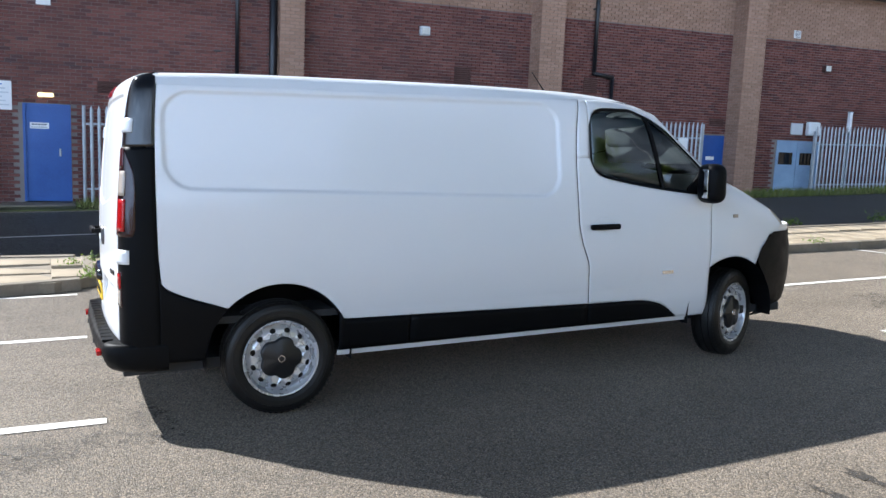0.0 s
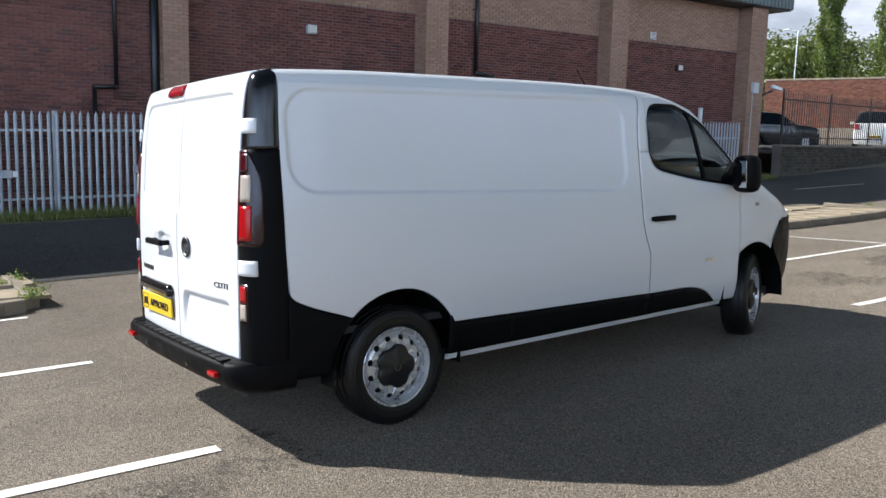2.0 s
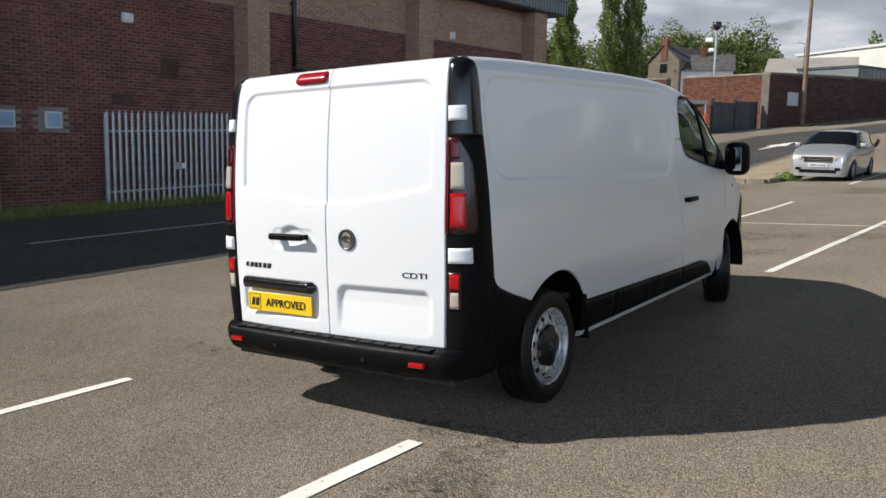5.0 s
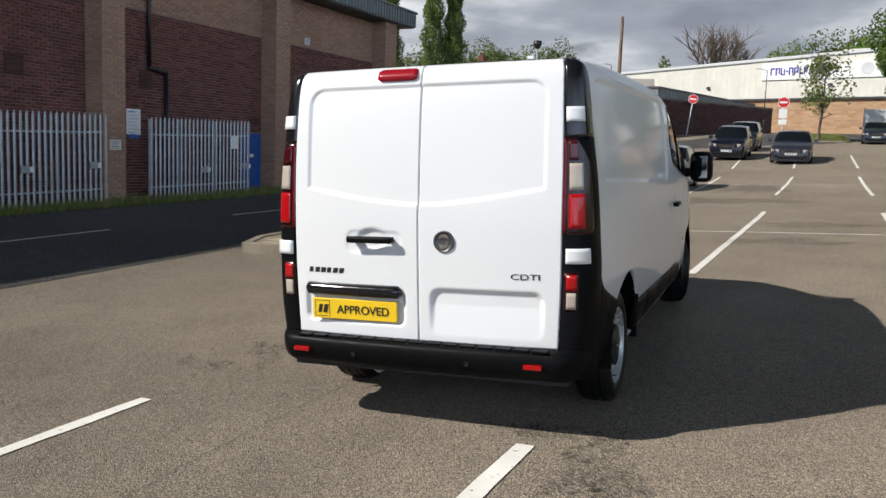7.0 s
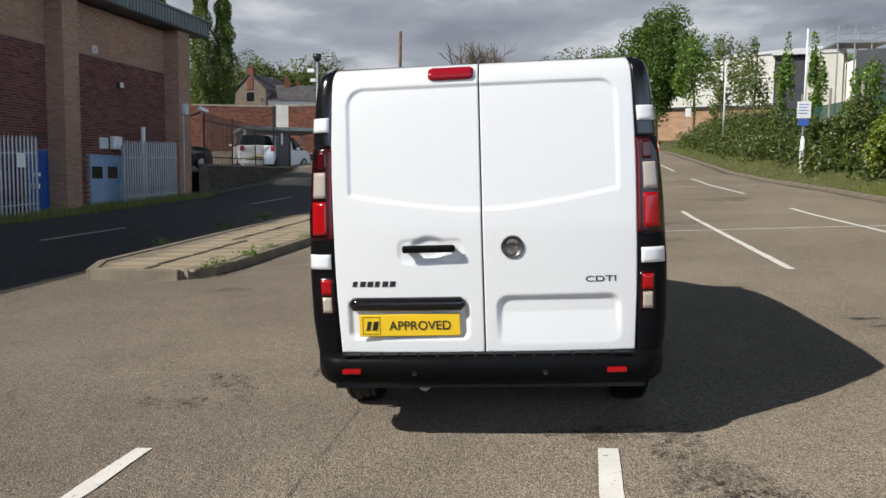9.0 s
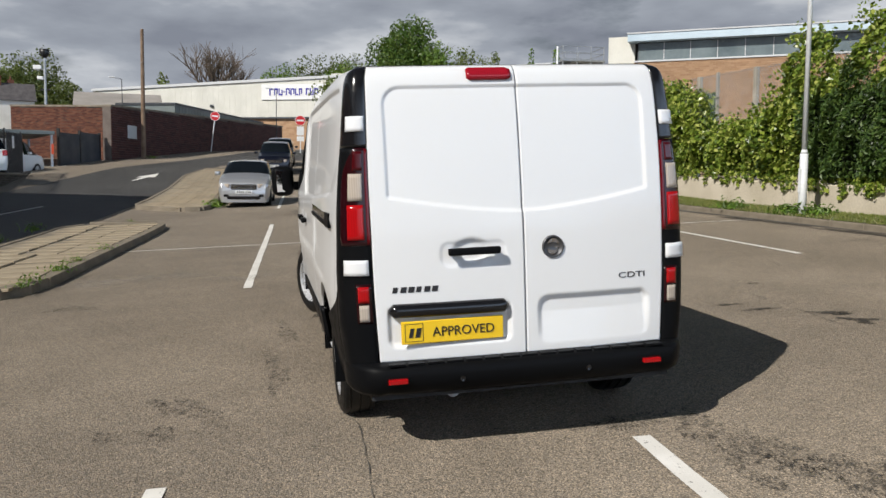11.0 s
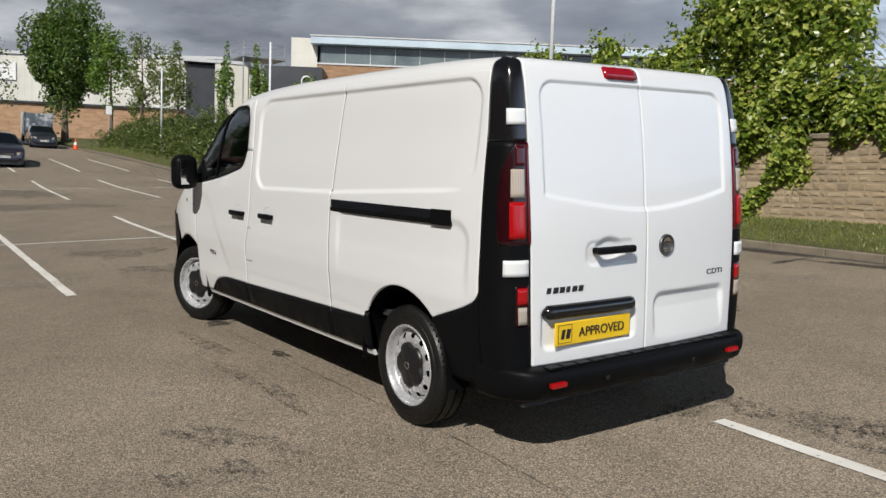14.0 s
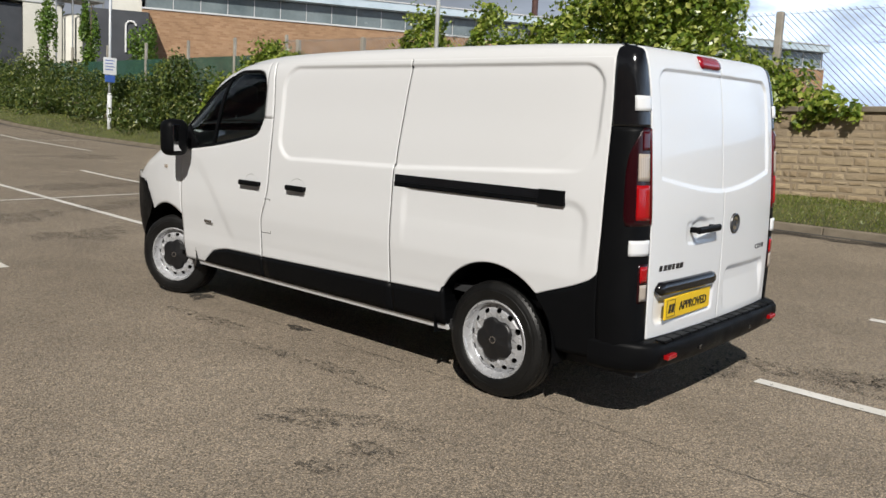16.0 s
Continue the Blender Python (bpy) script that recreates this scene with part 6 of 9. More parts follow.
# ---- palisade fencing ----
def pale_mesh(h, mat, name="pale"):
    """Pointed, folded steel pale standing on z 0, facing +x."""
    prof = [(-0.034, 0.0), (-0.018, 0.014), (0.0, 0.017), (0.018, 0.014), (0.034, 0.0)]
    vs, fs = [], []
    for z, f in ((0.0, 1.0), (h - 0.09, 1.0), (h, 0.12)):
        for y, x in prof:
            vs.append((x, y * f, z))
    for r in range(2):
        for k in range(4):
            a = r * 5 + k
            fs += [(a, a + 1, a + 6, a + 5)]
    n = len(vs)
    vs += [(x - 0.006, y, z) for x, y, z in vs]
    fs += [tuple(n + i for i in reversed(f)) for f in fs]
    return mesh_of(name, vs, fs, mat)


PALE = pale_mesh(2.05, M_STEEL)
PALE_DARK = pale_mesh(1.95, M_BLACKSTEEL)
PALE_DARK.transform(Matrix.Diagonal((0.8, 0.8, 1, 1)))


def palisade(m, length, z0, z1, pale, h, mat, label, gap=0.150, gate=None, extra_posts=()):
    """Fence along local y from 0; the ground runs from z0 to z1."""
    f = root("palisade_fence", m, label, "fence", "palisade fences")
    zz = lambda s: z0 + (z1 - z0) * s / length
    n = int(length / gap)
    for k in range(n + 1):
        s = k * gap
        part("pale", pale, None, f, at=Matrix.Translation((0, s, zz(s) + 0.03)))
    for q in (0.32, h - 0.36):
        bm = bmesh.new()
        vs = add_box(bm, -0.045, 0, -0.022, -0.008, length, 0.022)
        for v in bm.verts:
            v.co.z += zz(v.co.y) + q
        part("rail", bm, mat, f)
    for s in [0.0, length] + list(extra_posts):
        part("post", box(-0.10, s - 0.035, zz(s) - 0.3, -0.05, s + 0.035, zz(s) + h + 0.03, 0.004), mat, f)
    for s, z in gate or ():
        part("lock_box", box(0.0, s - 0.10, zz(s) + z, 0.07, s + 0.10, zz(s) + z + 0.16, 0.008), mat, f, "steel lock box")
        part("latch", box(0.02, s + 0.11, zz(s) + z + 0.02, 0.06, s + 0.20, zz(s) + z + 0.14, 0.006), M_WHITEP, f)
    return f


def on_wall(s, out):
    return BLD.matrix_basis @ Matrix.Translation((out, s, 0))


GALV = "galvanised steel palisade fence with pointed pales"
palisade(on_wall(-4.35, 0.55), 4.0, -0.22, -0.14, PALE, 2.05, M_STEEL, GALV, gate=((1.0, 0.75), (3.5, 0.8)), extra_posts=(1.9,))
palisade(on_wall(2.56, 0.55), 3.9, -0.10, 0.0, PALE, 2.0, M_STEEL, GALV, gate=((1.7, 0.75), (3.5, 0.8)), extra_posts=(2.6,))
fc = palisade(on_wall(7.9, 0.55), 3.85, 0.0, 0.10, PALE, 2.0, M_STEEL, GALV, gate=((1.9, 0.65), (3.6, 0.7)), extra_posts=(1.0, 2.4))
part("fence_sign", box(0.03, 2.95, 1.36, 0.04, 3.27, 1.72, 0.003), M_WHITEP, fc, "white notice on the pales")
palisade(on_wall(15.92, 0.55), 3.4, 0.16, 0.24, PALE, 1.9, M_STEEL, GALV, extra_posts=(1.4,))
wp = root("marker_post", on_wall(17.4, 0.35) @ Matrix.Translation((0, 0, 0.2)), "white square post beside the railings", "post")
part("post", box(-0.05, -0.06, -0.3, 0.05, 0.06, 2.5, 0.01), M_WHITEP, wp)
part("cap", box(-0.06, -0.07, 2.5, 0.06, 0.07, 2.54, 0.01), M_GREYPLASTIC, wp)

# ---- kerb, verge, walls and fences on the far side of the car park ----
KR = [(-40, 8.35), (0, 8.52), (4, 8.75), (8, 8.92), (14, 9.0), (24, 9.35), (30, 9.15), (36, 9.05), (44, 9.25), (52, 9.65), (58, 10.0), (60, 9.9)]


def kerb_x(y):
    return smooth_interp(y, KR)


WX = 10.3  # face of the boundary wall


def verge_z(x, y):
    f = min(1.0, max(0.0, (x - kerb_x(y) - 0.15) / 1.3))
    return G(x, y) + 0.115 + f * smooth_interp(y, [(-10, 0.30), (5.0, 0.28), (7.2, 0.0), (16.0, 0.03), (22.0, 0.30), (70, 0.32)])


def verge():
    vs, fs = [], []
    ysv = [-40 + 1.0 * k for k in range(118)]
    nx = 10
    for y in ysv:
        k = kerb_x(y) + 0.12
        far = WX + 0.2 if y < 18 else WX + 0.2 + (y - 18) * 0.25
        for i in range(nx + 1):
            x = k + (far + 1.0 - k) * i / nx
            vs.append((x, y, verge_z(x, y)))
    for j in range(len(ysv) - 1):
        for i in range(nx):
            a = j * (nx + 1) + i
            fs.append((a, a + 1, a + nx + 2, a + nx + 1))
    tagged(new("verge", mesh_of("verge", vs, fs, M_SOIL)), "grassy verge between kerb and boundary wall", "verge", kind="structure")


def kerb_run(name, pts, label, w=0.13, h=0.12, stone=0.92):
    """Kerb stones along a plan line, each its own piece."""
    run = root(name, Matrix.Identity(4), label, "kerb", kind="structure")
    me = bm_mesh("kerb_stone", box(-w / 2, 0.004, -0.15, w / 2, stone - 0.004, h, 0.018, None, 2), M_KERB)
    d = 0.0
    seglen = [math.dist(a, b) for a, b in zip(pts, pts[1:])]
    total = sum(seglen)
    while d + stone < total + 0.3:
        def at(dd):
            for (a, b), L in zip(zip(pts, pts[1:]), seglen):
                if dd <= L or (a, b) == (pts[-2], pts[-1]):
                    f = dd / L
                    return a[0] + (b[0] - a[0]) * f, a[1] + (b[1] - a[1]) * f
                dd -= L
        p, q = at(d), at(d + stone)
        z0, z1 = G(*p), G(*q)
        ang = math.atan2(-(q[0] - p[0]), q[1] - p[1])
        pit = math.atan2(z1 - z0, stone)
        m = Matrix.Translation((p[0], p[1], z0)) @ Matrix.Rotation(ang, 4, "Z") @ Matrix.Rotation(pit, 4, "X")
        part("kerb_stone", me, None, run, at=m)
        d += stone
    return run


verge()
tagged(new("verge_end", drape("verge_end", quad_fn((2.3, 61.3), (6.2, 61.1), (6.2, 76), (2.3, 76)), 4, 12, 0.12, M_SOIL, 0.2)), "grass bank at the head of the car park", "verge", kind="structure")
kerb_run("kerb_end", [(2.3, 61.3), (6.3, 61.1)], "concrete kerb before the grass bank")
kerb_run("kerb_east", [(kerb_x(y), y) for y in range(-8, 61)], "weathered concrete kerb with dirt at its foot")
tagged(new("gutter_dirt", drape("gutter_dirt", lambda u, v: (kerb_x(-8 + 66 * u) - 0.07 - (0.16 + 0.10 * math.sin(u * 61) * math.sin(u * 23)) * v, -8 + 66 * u), 260, 2, 0.006, M_KERBLINE)), "dark damp dirt along the kerb foot", "dirt", kind="structure")


M_TANMORTAR = varied("weathered sandy mortar", (0.26, 0.205, 0.14), (0.36, 0.29, 0.20), 1.5, 0.9, 60, 0.3)


def stones(s0, s1, z0, z1, seed):
    """Random-coursed rubble: uneven heights and lengths."""
    rnd = random.Random(seed)
    out = []
    z = z0
    while z < z1 - 0.05:
        h = min(rnd.choice((0.09, 0.11, 0.13, 0.15)), z1 - z)
        s = s0 - rnd.random() * 0.3
        while s < s1:
            w = rnd.uniform(0.10, 0.36)
            a, b = max(s, s0), min(s + w, s1)
            if b - a > 0.05:
                out.append((a + 0.006, z + 0.006, b - 0.006, z + h - 0.006))
            s += w
        z += h
    return out


def stone_mesh(name, rects, seed, mat):
    rnd = random.Random(seed)
    vs, fs = [], []
    for a, z0, b, z1 in rects:
        p = rnd.uniform(0.002, 0.012)
        k = len(vs)
        e = 0.018
        j = lambda: rnd.uniform(-0.006, 0.006)
        vs += [(p + j(), a + e + j(), z0 + e + j()), (p + j(), b - e + j(), z0 + e + j()), (p + j(), b - e + j(), z1 - e + j()), (p + j(), a + e + j(), z1 - e + j()), (-0.06, a, z0), (-0.06, b, z0), (-0.06, b, z1), (-0.06, a, z1)]
        vs.append((p + rnd.uniform(0.002, 0.010), (a + b) / 2 + j(), (z0 + z1) / 2 + j()))
        c = k + 8
        fs += [(k, k + 1, c), (k + 1, k + 2, c), (k + 2, k + 3, c), (k + 3, k, c), (k + 4, k + 5, k + 1, k), (k + 5, k + 6, k + 2, k + 1), (k + 6, k + 7, k + 3, k + 2), (k + 7, k + 4, k, k + 3)]
    return mesh_of(name, vs, fs, mat)


def facing_west(x, y):
    """Local x points to -x of the world, local y to -y."""
    return pose(x, y, 0, 0, 0, 180)


def boundary():
    w = root("stone_wall", facing_west(WX, 6.35), "coursed sandstone boundary wall with flat coping", "wall", kind="structure")
    # local y runs towards the camera's side: y = 6.35 - s
    part("wall_core", box(-0.45, 0, 0.0, -0.003, 26, 2.36), M_TANMORTAR, w)
    near = stones(0.0, 6.2, 0.75, 2.33, 11)
    rnd = random.Random(4)
    pick = near[:300]
    for i, r in enumerate(pick):
        part("stone", stone_mesh("stone", [r], 100 + i, M_STONE_ONE), None, w)
    rest = near[300:] + stones(6.2, 26, 0.6, 2.33, 12)
    tagged(part("stonework", stone_mesh("stonework", rest, 5, M_STONE), None, w), kind="stuff")
    for k in range(26):
        part("coping_stone", COPING, None, w, at=Matrix.Translation((0, k * 1.0, 2.36)))
    c = root("retaining_wall", facing_west(WX - 0.02, 19.0), "low stained concrete retaining wall under ivy", "wall", kind="structure")
    bm = bmesh.new()
    n = 30
    rows = []
    for i in range(n + 1):
        s = 12.62 * i / n
        top = 1.66 - (s / 12.62) * 0.42 + 0.012 * math.sin(i * 1.7)
        rows.append([bm.verts.new(v) for v in ((0.0, s, 0.2), (0.004 * math.sin(i * 2.3), s, top - 0.03), (-0.03, s, top), (-0.4, s, top), (-0.4, s, 0.2))])
    for a, b in zip(rows, rows[1:]):
        for k in range(4):
            bm.faces.new((a[k], b[k], b[k + 1], a[k + 1]))
    bm.faces.new(rows[0])
    bm.faces.new(rows[-1])
    part("concrete_face", bm, M_RENDER, c)
    # farther stone wall behind the shrubs
    f = root("stone_wall", pose(11.6, 40.0, 0, 0, 0, 180 + 6), "far length of sandstone boundary wall", "wall", kind="structure")
    part("wall_core", box(-0.4, 0, 0.0, -0.045, 19, 2.9), M_MORTARD, f)
    tagged(part("stonework", stone_mesh("stonework", stones(0, 19, 1.0, 2.88, 14), 15, M_STONE), None, f), kind="stuff")
    part("coping", box(-0.45, 0, 2.88, 0.05, 19, 2.98, 0.02), M_KERB, f)


M_STONE_ONE = (lambda k: (k.color(k.mix(0.45, k.ramp(k.rand(), (0.0, (0.29, 0.22, 0.14)), (0.4, (0.38, 0.295, 0.185)), (0.8, (0.44, 0.35, 0.23)), (1.0, (0.26, 0.205, 0.14))), k.ramp(k.noise(9, 5, 0.65), (0.3, 0.5), (0.7, 1.0)), "MULTIPLY")).bump(k.noise(40, 4), 0.6, 0.01), k.m)[1])(Mat("single sandstone block", 0.88, 0, 0.3))
COPING = bm_mesh("coping_stone", box(-0.5, 0.006, 0, 0.05, 0.994, 0.10, 0.015), M_KERB)
boundary()


# concrete fence posts with chain-link above the wall
def link_fence(x, y0, y1, posts, z_of, h, label, seed, sag=0.0):
    f = root("chain_link_fence", pose(x, 0, 0), label, "fence", "chain-link fences")
    for y in posts:
        z = z_of(y)
        bm = bmesh.new()
        add_box(bm, -0.06, y - 0.06, z - 1.2, 0.06, y + 0.06, z + h, 0.012)
        part("post", bm, M_CPOST, f, "weathered concrete post")
    # mesh of crossed wires
    vs, fs = [], []
    w, pitch = 0.005, 0.11
    L = y1 - y0
    n = int((L + h) / pitch)
    for sgn in (1, -1):
        for k in range(n):
            a = y0 + k * pitch - (h if sgn > 0 else 0)
            p, q = (a, 0.0), (a + h, h)
            if sgn < 0:
                p, q = (a + h, 0.0), (a, h)
            # clip to the run
            def clip(p, q):
                out = []
                for e in (p, q):
                    yy, zz = e
                    other = q if e is p else p
                    if yy < y0:
                        t = (y0 - yy) / (other[0] - yy)
                        zz, yy = zz + (other[1] - zz) * t, y0
                    if yy > y1:
                        t = (y1 - yy) / (other[0] - yy)
                        zz, yy = zz + (other[1] - zz) * t, y1
                    out.append((yy, zz))
                return out
            if max(p[0], q[0]) <= y0 or min(p[0], q[0]) >= y1:
                continue
            (ya, za), (yb, zb) = clip(p, q)
            k0 = len(vs)
            for yy, zz in ((ya, za), (yb, zb)):
                z = z_of(yy) + zz
                vs += [(-w, yy, z), (w, yy, z + 0.004), (0, yy + w * 1.4, z - 0.003)]
            fs += [(k0, k0 + 1, k0 + 4, k0 + 3), (k0 + 1, k0 + 2, k0 + 5, k0 + 4), (k0 + 2, k0, k0 + 3, k0 + 5)]
    tagged(part("wire_mesh", mesh_of("wire_mesh", vs, fs, M_STEEL), None, f), kind="stuff")
    for q in (0.05, h - 0.05):
        bm = bmesh.new()
        add_tube(bm, (0, y0, z_of(y0) + q), (0, y1, z_of(y1) + q), 0.004, None, 5)
        part("line_wire", bm, M_STEEL, f)
    return f


M_CPOST = varied("lichen-grey concrete post", (0.26, 0.24, 0.20), (0.40, 0.37, 0.32), 2.5, 0.9, 40, 0.4)
link_fence(WX + 0.32, -6.0, 5.6, (-3.2, -0.1, 2.95), lambda y: 2.40, 1.75, "sagging chain-link fence on concrete posts above the wall", 1)
link_fence(WX + 0.55, 5.6, 17.5, (8.6, 11.4, 14.2, 17.0), lambda y: 1.75 + 0.03 * y, 2.15, "chain-link fence on concrete posts behind the ivy", 2)


def green_fence():
    f = root("mesh_fence", pose(12.9, 40, 0, 0, 0, 180 + 6), "green mesh fence on grey posts above a stone wall", "fence")
    for k in range(7):
        part("post", box(-0.05, k * 2.9 - 0.05, 1.2, 0.05, k * 2.9 + 0.05, 5.4, 0.01), M_CPOST, f)
    part("mesh_panel", box(-0.01, 0, 2.9, 0.0, 17.4, 4.7), M_GREENMESH, f, "green windbreak mesh")


def green_mesh_mat():
    k = Mat("green windbreak mesh", 0.8)
    k.color(k.ramp(k.noise(1.5, 4), (0.3, (0.02, 0.07, 0.05)), (0.7, (0.035, 0.11, 0.075))))
    w = k.node("ShaderNodeTexWave", Scale=9.0)
    k.link(k.co, w.inputs["Vector"])
    k.b.inputs["Alpha"].default_value = 0.7
    return k.m


M_GREENMESH = green_mesh_mat()
green_fence()


# ---- lamp posts, signs, poles ----
def lamp_post(x, y, h, label, head=True, z=None, col=None):
    col = col or M_LAMPCOL
    z0 = G(x, y) + 0.1 if z is None else z
    p = root("lamp_post", Matrix.Translation((x, y, z0)), label, "lamp post", "lamp posts")
    bm = bmesh.new()
    add_tube(bm, (0, 0, -0.3), (0, 0, 1.25), 0.085, 0.08, 16)
    add_tube(bm, (0, 0, 1.25), (0, 0, 1.33), 0.08, 0.055, 16)
    add_tube(bm, (0, 0, 1.33), (0, 0, h), 0.055, 0.035, 14)
    part("column", bm, col, p, "", True)
    part("access_door", box(-0.09, -0.045, 0.45, -0.078, 0.045, 0.95, 0.004), col, p)
    if head:
        bm = bmesh.new()
        add_tube(bm, (0, 0, h), (-0.6, -0.2, h + 0.12), 0.025, 0.022, 10)
        arm = part("arm", bm, col, p)
        part("lantern", box(-0.28, -0.1, -0.05, 0.28, 0.1, 0.06, 0.04, Matrix.Translation((-0.8, -0.26, h + 0.14)), 2), M_GREYPLASTIC, arm)
    return p


M_LAMPDARK = varied("dark grey painted steel", (0.035, 0.037, 0.04), (0.06, 0.062, 0.066), 1.5, 0.5, 20, 0.03)
M_LAMPCOL = varied("pale grey painted steel", (0.62, 0.64, 0.65), (0.74, 0.76, 0.77), 1.5, 0.5, 20, 0.03)
lamp_post(9.45, 10.2, 9.5, "tall pale grey lamp post on the verge")
lamp_post(11.1, 44.2, 5.1, "thin grey lamp post at the far kerb", False)
lp = lamp_post(10.33, 27.55, 5.3, "thin grey lamp post with a notice", False, verge_z(10.33, 27.55))
part("notice", box(-0.28, -0.09, 2.0, 0.22, -0.07, 2.62, 0.004), M_WHITEP, lp, "white and blue notice")
part("notice_foot", box(-0.22, -0.095, 1.72, 0.16, -0.075, 1.98, 0.004), M_BLUESIGN, lp)
for k in range(4):
    part("print_line", box(-0.22, -0.094, 2.5 - k * 0.11, 0.14 - 0.06 * (k % 2), -0.091, 2.53 - k * 0.11), M_BLUESIGN, lp)
ps = root("sign_post", Matrix.Translation((11.6, 58.0, verge_z(11.6, 58.0))), "thin post with a small white sign", "sign")
part("post", tube((0, 0, -0.2), (0, 0, 2.9), 0.035), M_STEEL, ps)
part("sign_plate", box(-0.2, -0.05, 2.2, 0.2, -0.035, 2.8, 0.004), M_WHITEP, ps)


def no_entry(x, y, z, h, lean, r, extra=False):
    s = root("no_entry_sign", Matrix.Translation((x, y, z)) @ Matrix.Rotation(radians(lean), 4, "Y"), "round red no-entry sign on a %s post" % ("leaning grey" if lean else "grey"), "road sign", "no-entry signs")
    part("post", tube((0, 0, -0.3), (0, 0, h + r), 0.045, 0.045), M_LAMPCOL, s)
    bm = bmesh.new()
    lathe(bm, [(-0.06, 0.001), (-0.06, r), (-0.045, r), (-0.045, 0.001)], 32, "Y", Matrix.Translation((0, 0, h)))
    d = part("disc", bm, M_REDP, s, "red disc")
    part("bar", box(-r * 0.72, -0.066, h - r * 0.17, r * 0.72, -0.060, h + r * 0.17), M_WHITEP, d)
    bm = bmesh.new()
    lathe(bm, [(-0.058, r + 0.03), (-0.058, r), (-0.05, r), (-0.05, r + 0.03), (-0.058, r + 0.03)], 32, "Y", Matrix.Translation((0, 0, h)))
    part("rim", bm, M_WHITEP, d)
    if extra:
        part("lower_plate", box(-0.3, -0.06, h - 1.25, 0.3, -0.045, h - 0.5, 0.004), M_WHITEP, s)
        part("lower_plate", box(-0.3, -0.06, h - 1.75, 0.3, -0.045, h - 1.35, 0.004), M_WHITEP, s)
    return s


no_entry(-5.75, 68.0, G(-5.75, 68.0), 3.0, 7, 0.36)
no_entry(1.65, 67.0, G(1.65, 67.0), 2.75, 0, 0.40, True)
tp = root("timber_pole", Matrix.Translation((-9.6, 56.5, G(-9.6, 56.5))), "tall weathered timber pole at the roadside", "pole")
part("shaft", tube((0, 0, -0.5), (0.06, 0, 8.9), 0.17, 0.11, 14), M_WOODPOLE, tp)
part("step_bolt", tube((0, -0.3, 6.6), (0, 0.3, 6.6), 0.02, 0.02, 6), M_STEEL, tp)


def cone(x, y):
    c = root("traffic_cone", Matrix.Translation((x, y, G(x, y) + 0.01)), "orange and white traffic cone by the kerb", "cone")
    part("base", box(-0.2, -0.2, 0, 0.2, 0.2, 0.05, 0.015), M_ORANGE, c)
    bm = bmesh.new()
    lathe(bm, [(0.05, 0.17), (0.32, 0.115)], 20, "Z")
    part("lower_cone", bm, M_ORANGE, c)
    bm = bmesh.new()
    lathe(bm, [(0.32, 0.116), (0.55, 0.07)], 20, "Z")
    part("sleeve", bm, M_WHITEP, c, "white reflective sleeve")
    bm = bmesh.new()
    lathe(bm, [(0.55, 0.069), (0.76, 0.03), (0.77, 0.001)], 20, "Z")
    part("tip", bm, M_ORANGE, c)


cone(9.75, 59.6)

# ---- yard, warehouse and houses up the road ----
def wall_along(p, q):
    """Frame with local y from p to q and local x to the right of that way."""
    a = math.degrees(math.atan2(-(q[0] - p[0]), q[1] - p[1]))
    return pose(p[0], p[1], 0, 0, 0, a), math.dist(p, q)


def brick_wall(name, p, q, z0, z1a, z1b, mat, mortar, label, holes=(), kind="", depth=0.5, bw=0.45, bh=0.15, coping=True):
    """Wall face to the right of p-q in large brick courses, top sloping from z1a to z1b."""
    m, L = wall_along(p, q)
    r = root(name, m, label, "wall", kind=kind)
    bm = bmesh.new()
    vs = [bm.verts.new(v) for v in ((-0.03, 0, z0), (-0.03, L, z0), (-0.03, L, z1b), (-0.03, 0, z1a), (-depth, 0, z0), (-depth, L, z0), (-depth, L, z1b), (-depth, 0, z1a))]
    for f in ((0, 1, 2, 3), (5, 4, 7, 6), (3, 2, 6, 7), (1, 5, 6, 2), (4, 0, 3, 7)):
        bm.faces.new([vs[i] for i in f])
    part("wall_core", bm, mortar, r)
    rects = [t for t in courses(0, L, z0, max(z1a, z1b), holes, bw, bh, 0.014, seed=len(label)) if t[3] < z1a + (z1b - z1a) * t[0] / L]
    tagged(part("brickwork", brick_boxes("brickwork", rects, mat, depth=0.028), None, r), kind="stuff")
    if coping:
        bm = bmesh.new()
        add_box(bm, -depth - 0.05, -0.02, 0, 0.06, L + 0.02, 0.12)
        for v in bm.verts:
            v.co.z += z1a + (z1b - z1a) * v.co.y / L
        part("coping", bm, M_KERB, r)
    return r


# low yard wall with black palisades
# darker copy of the sandstone: the east face's shade is in its colour
M_SHADESTONE = brick_mat("soot-dark yard stone", ((0.0, (0.06, 0.05, 0.04)), (0.5, (0.10, 0.085, 0.065)), (1.0, (0.14, 0.12, 0.09))))
YA, YB = (-12.0, 25.6), (-13.4, 42.0)
m, YL = wall_along(YA, YB)
yw = root("yard_wall", m, "low stone yard wall coloured dark for shade", "wall", kind="structure")
part("wall_core", box(-0.4, 0, -0.2, -0.05, YL, 1.63), M_MORTARD, yw)
tagged(part("stonework", stone_mesh("stonework", stones(0, YL, 0.0, 1.6, 31), 32, M_SHADESTONE), None, yw), kind="stuff")
part("coping", box(-0.45, 0, 1.60, 0.02, YL, 1.68, 0.02), M_KERB, yw)
palisade(m @ Matrix.Translation((-0.2, 0.3, 0)), YL - 4.5, 1.62, 1.68, PALE_DARK, 2.05, M_BLACKSTEEL, "black steel palisade fence on the yard wall", gap=0.20, extra_posts=(4.0, 8.0))
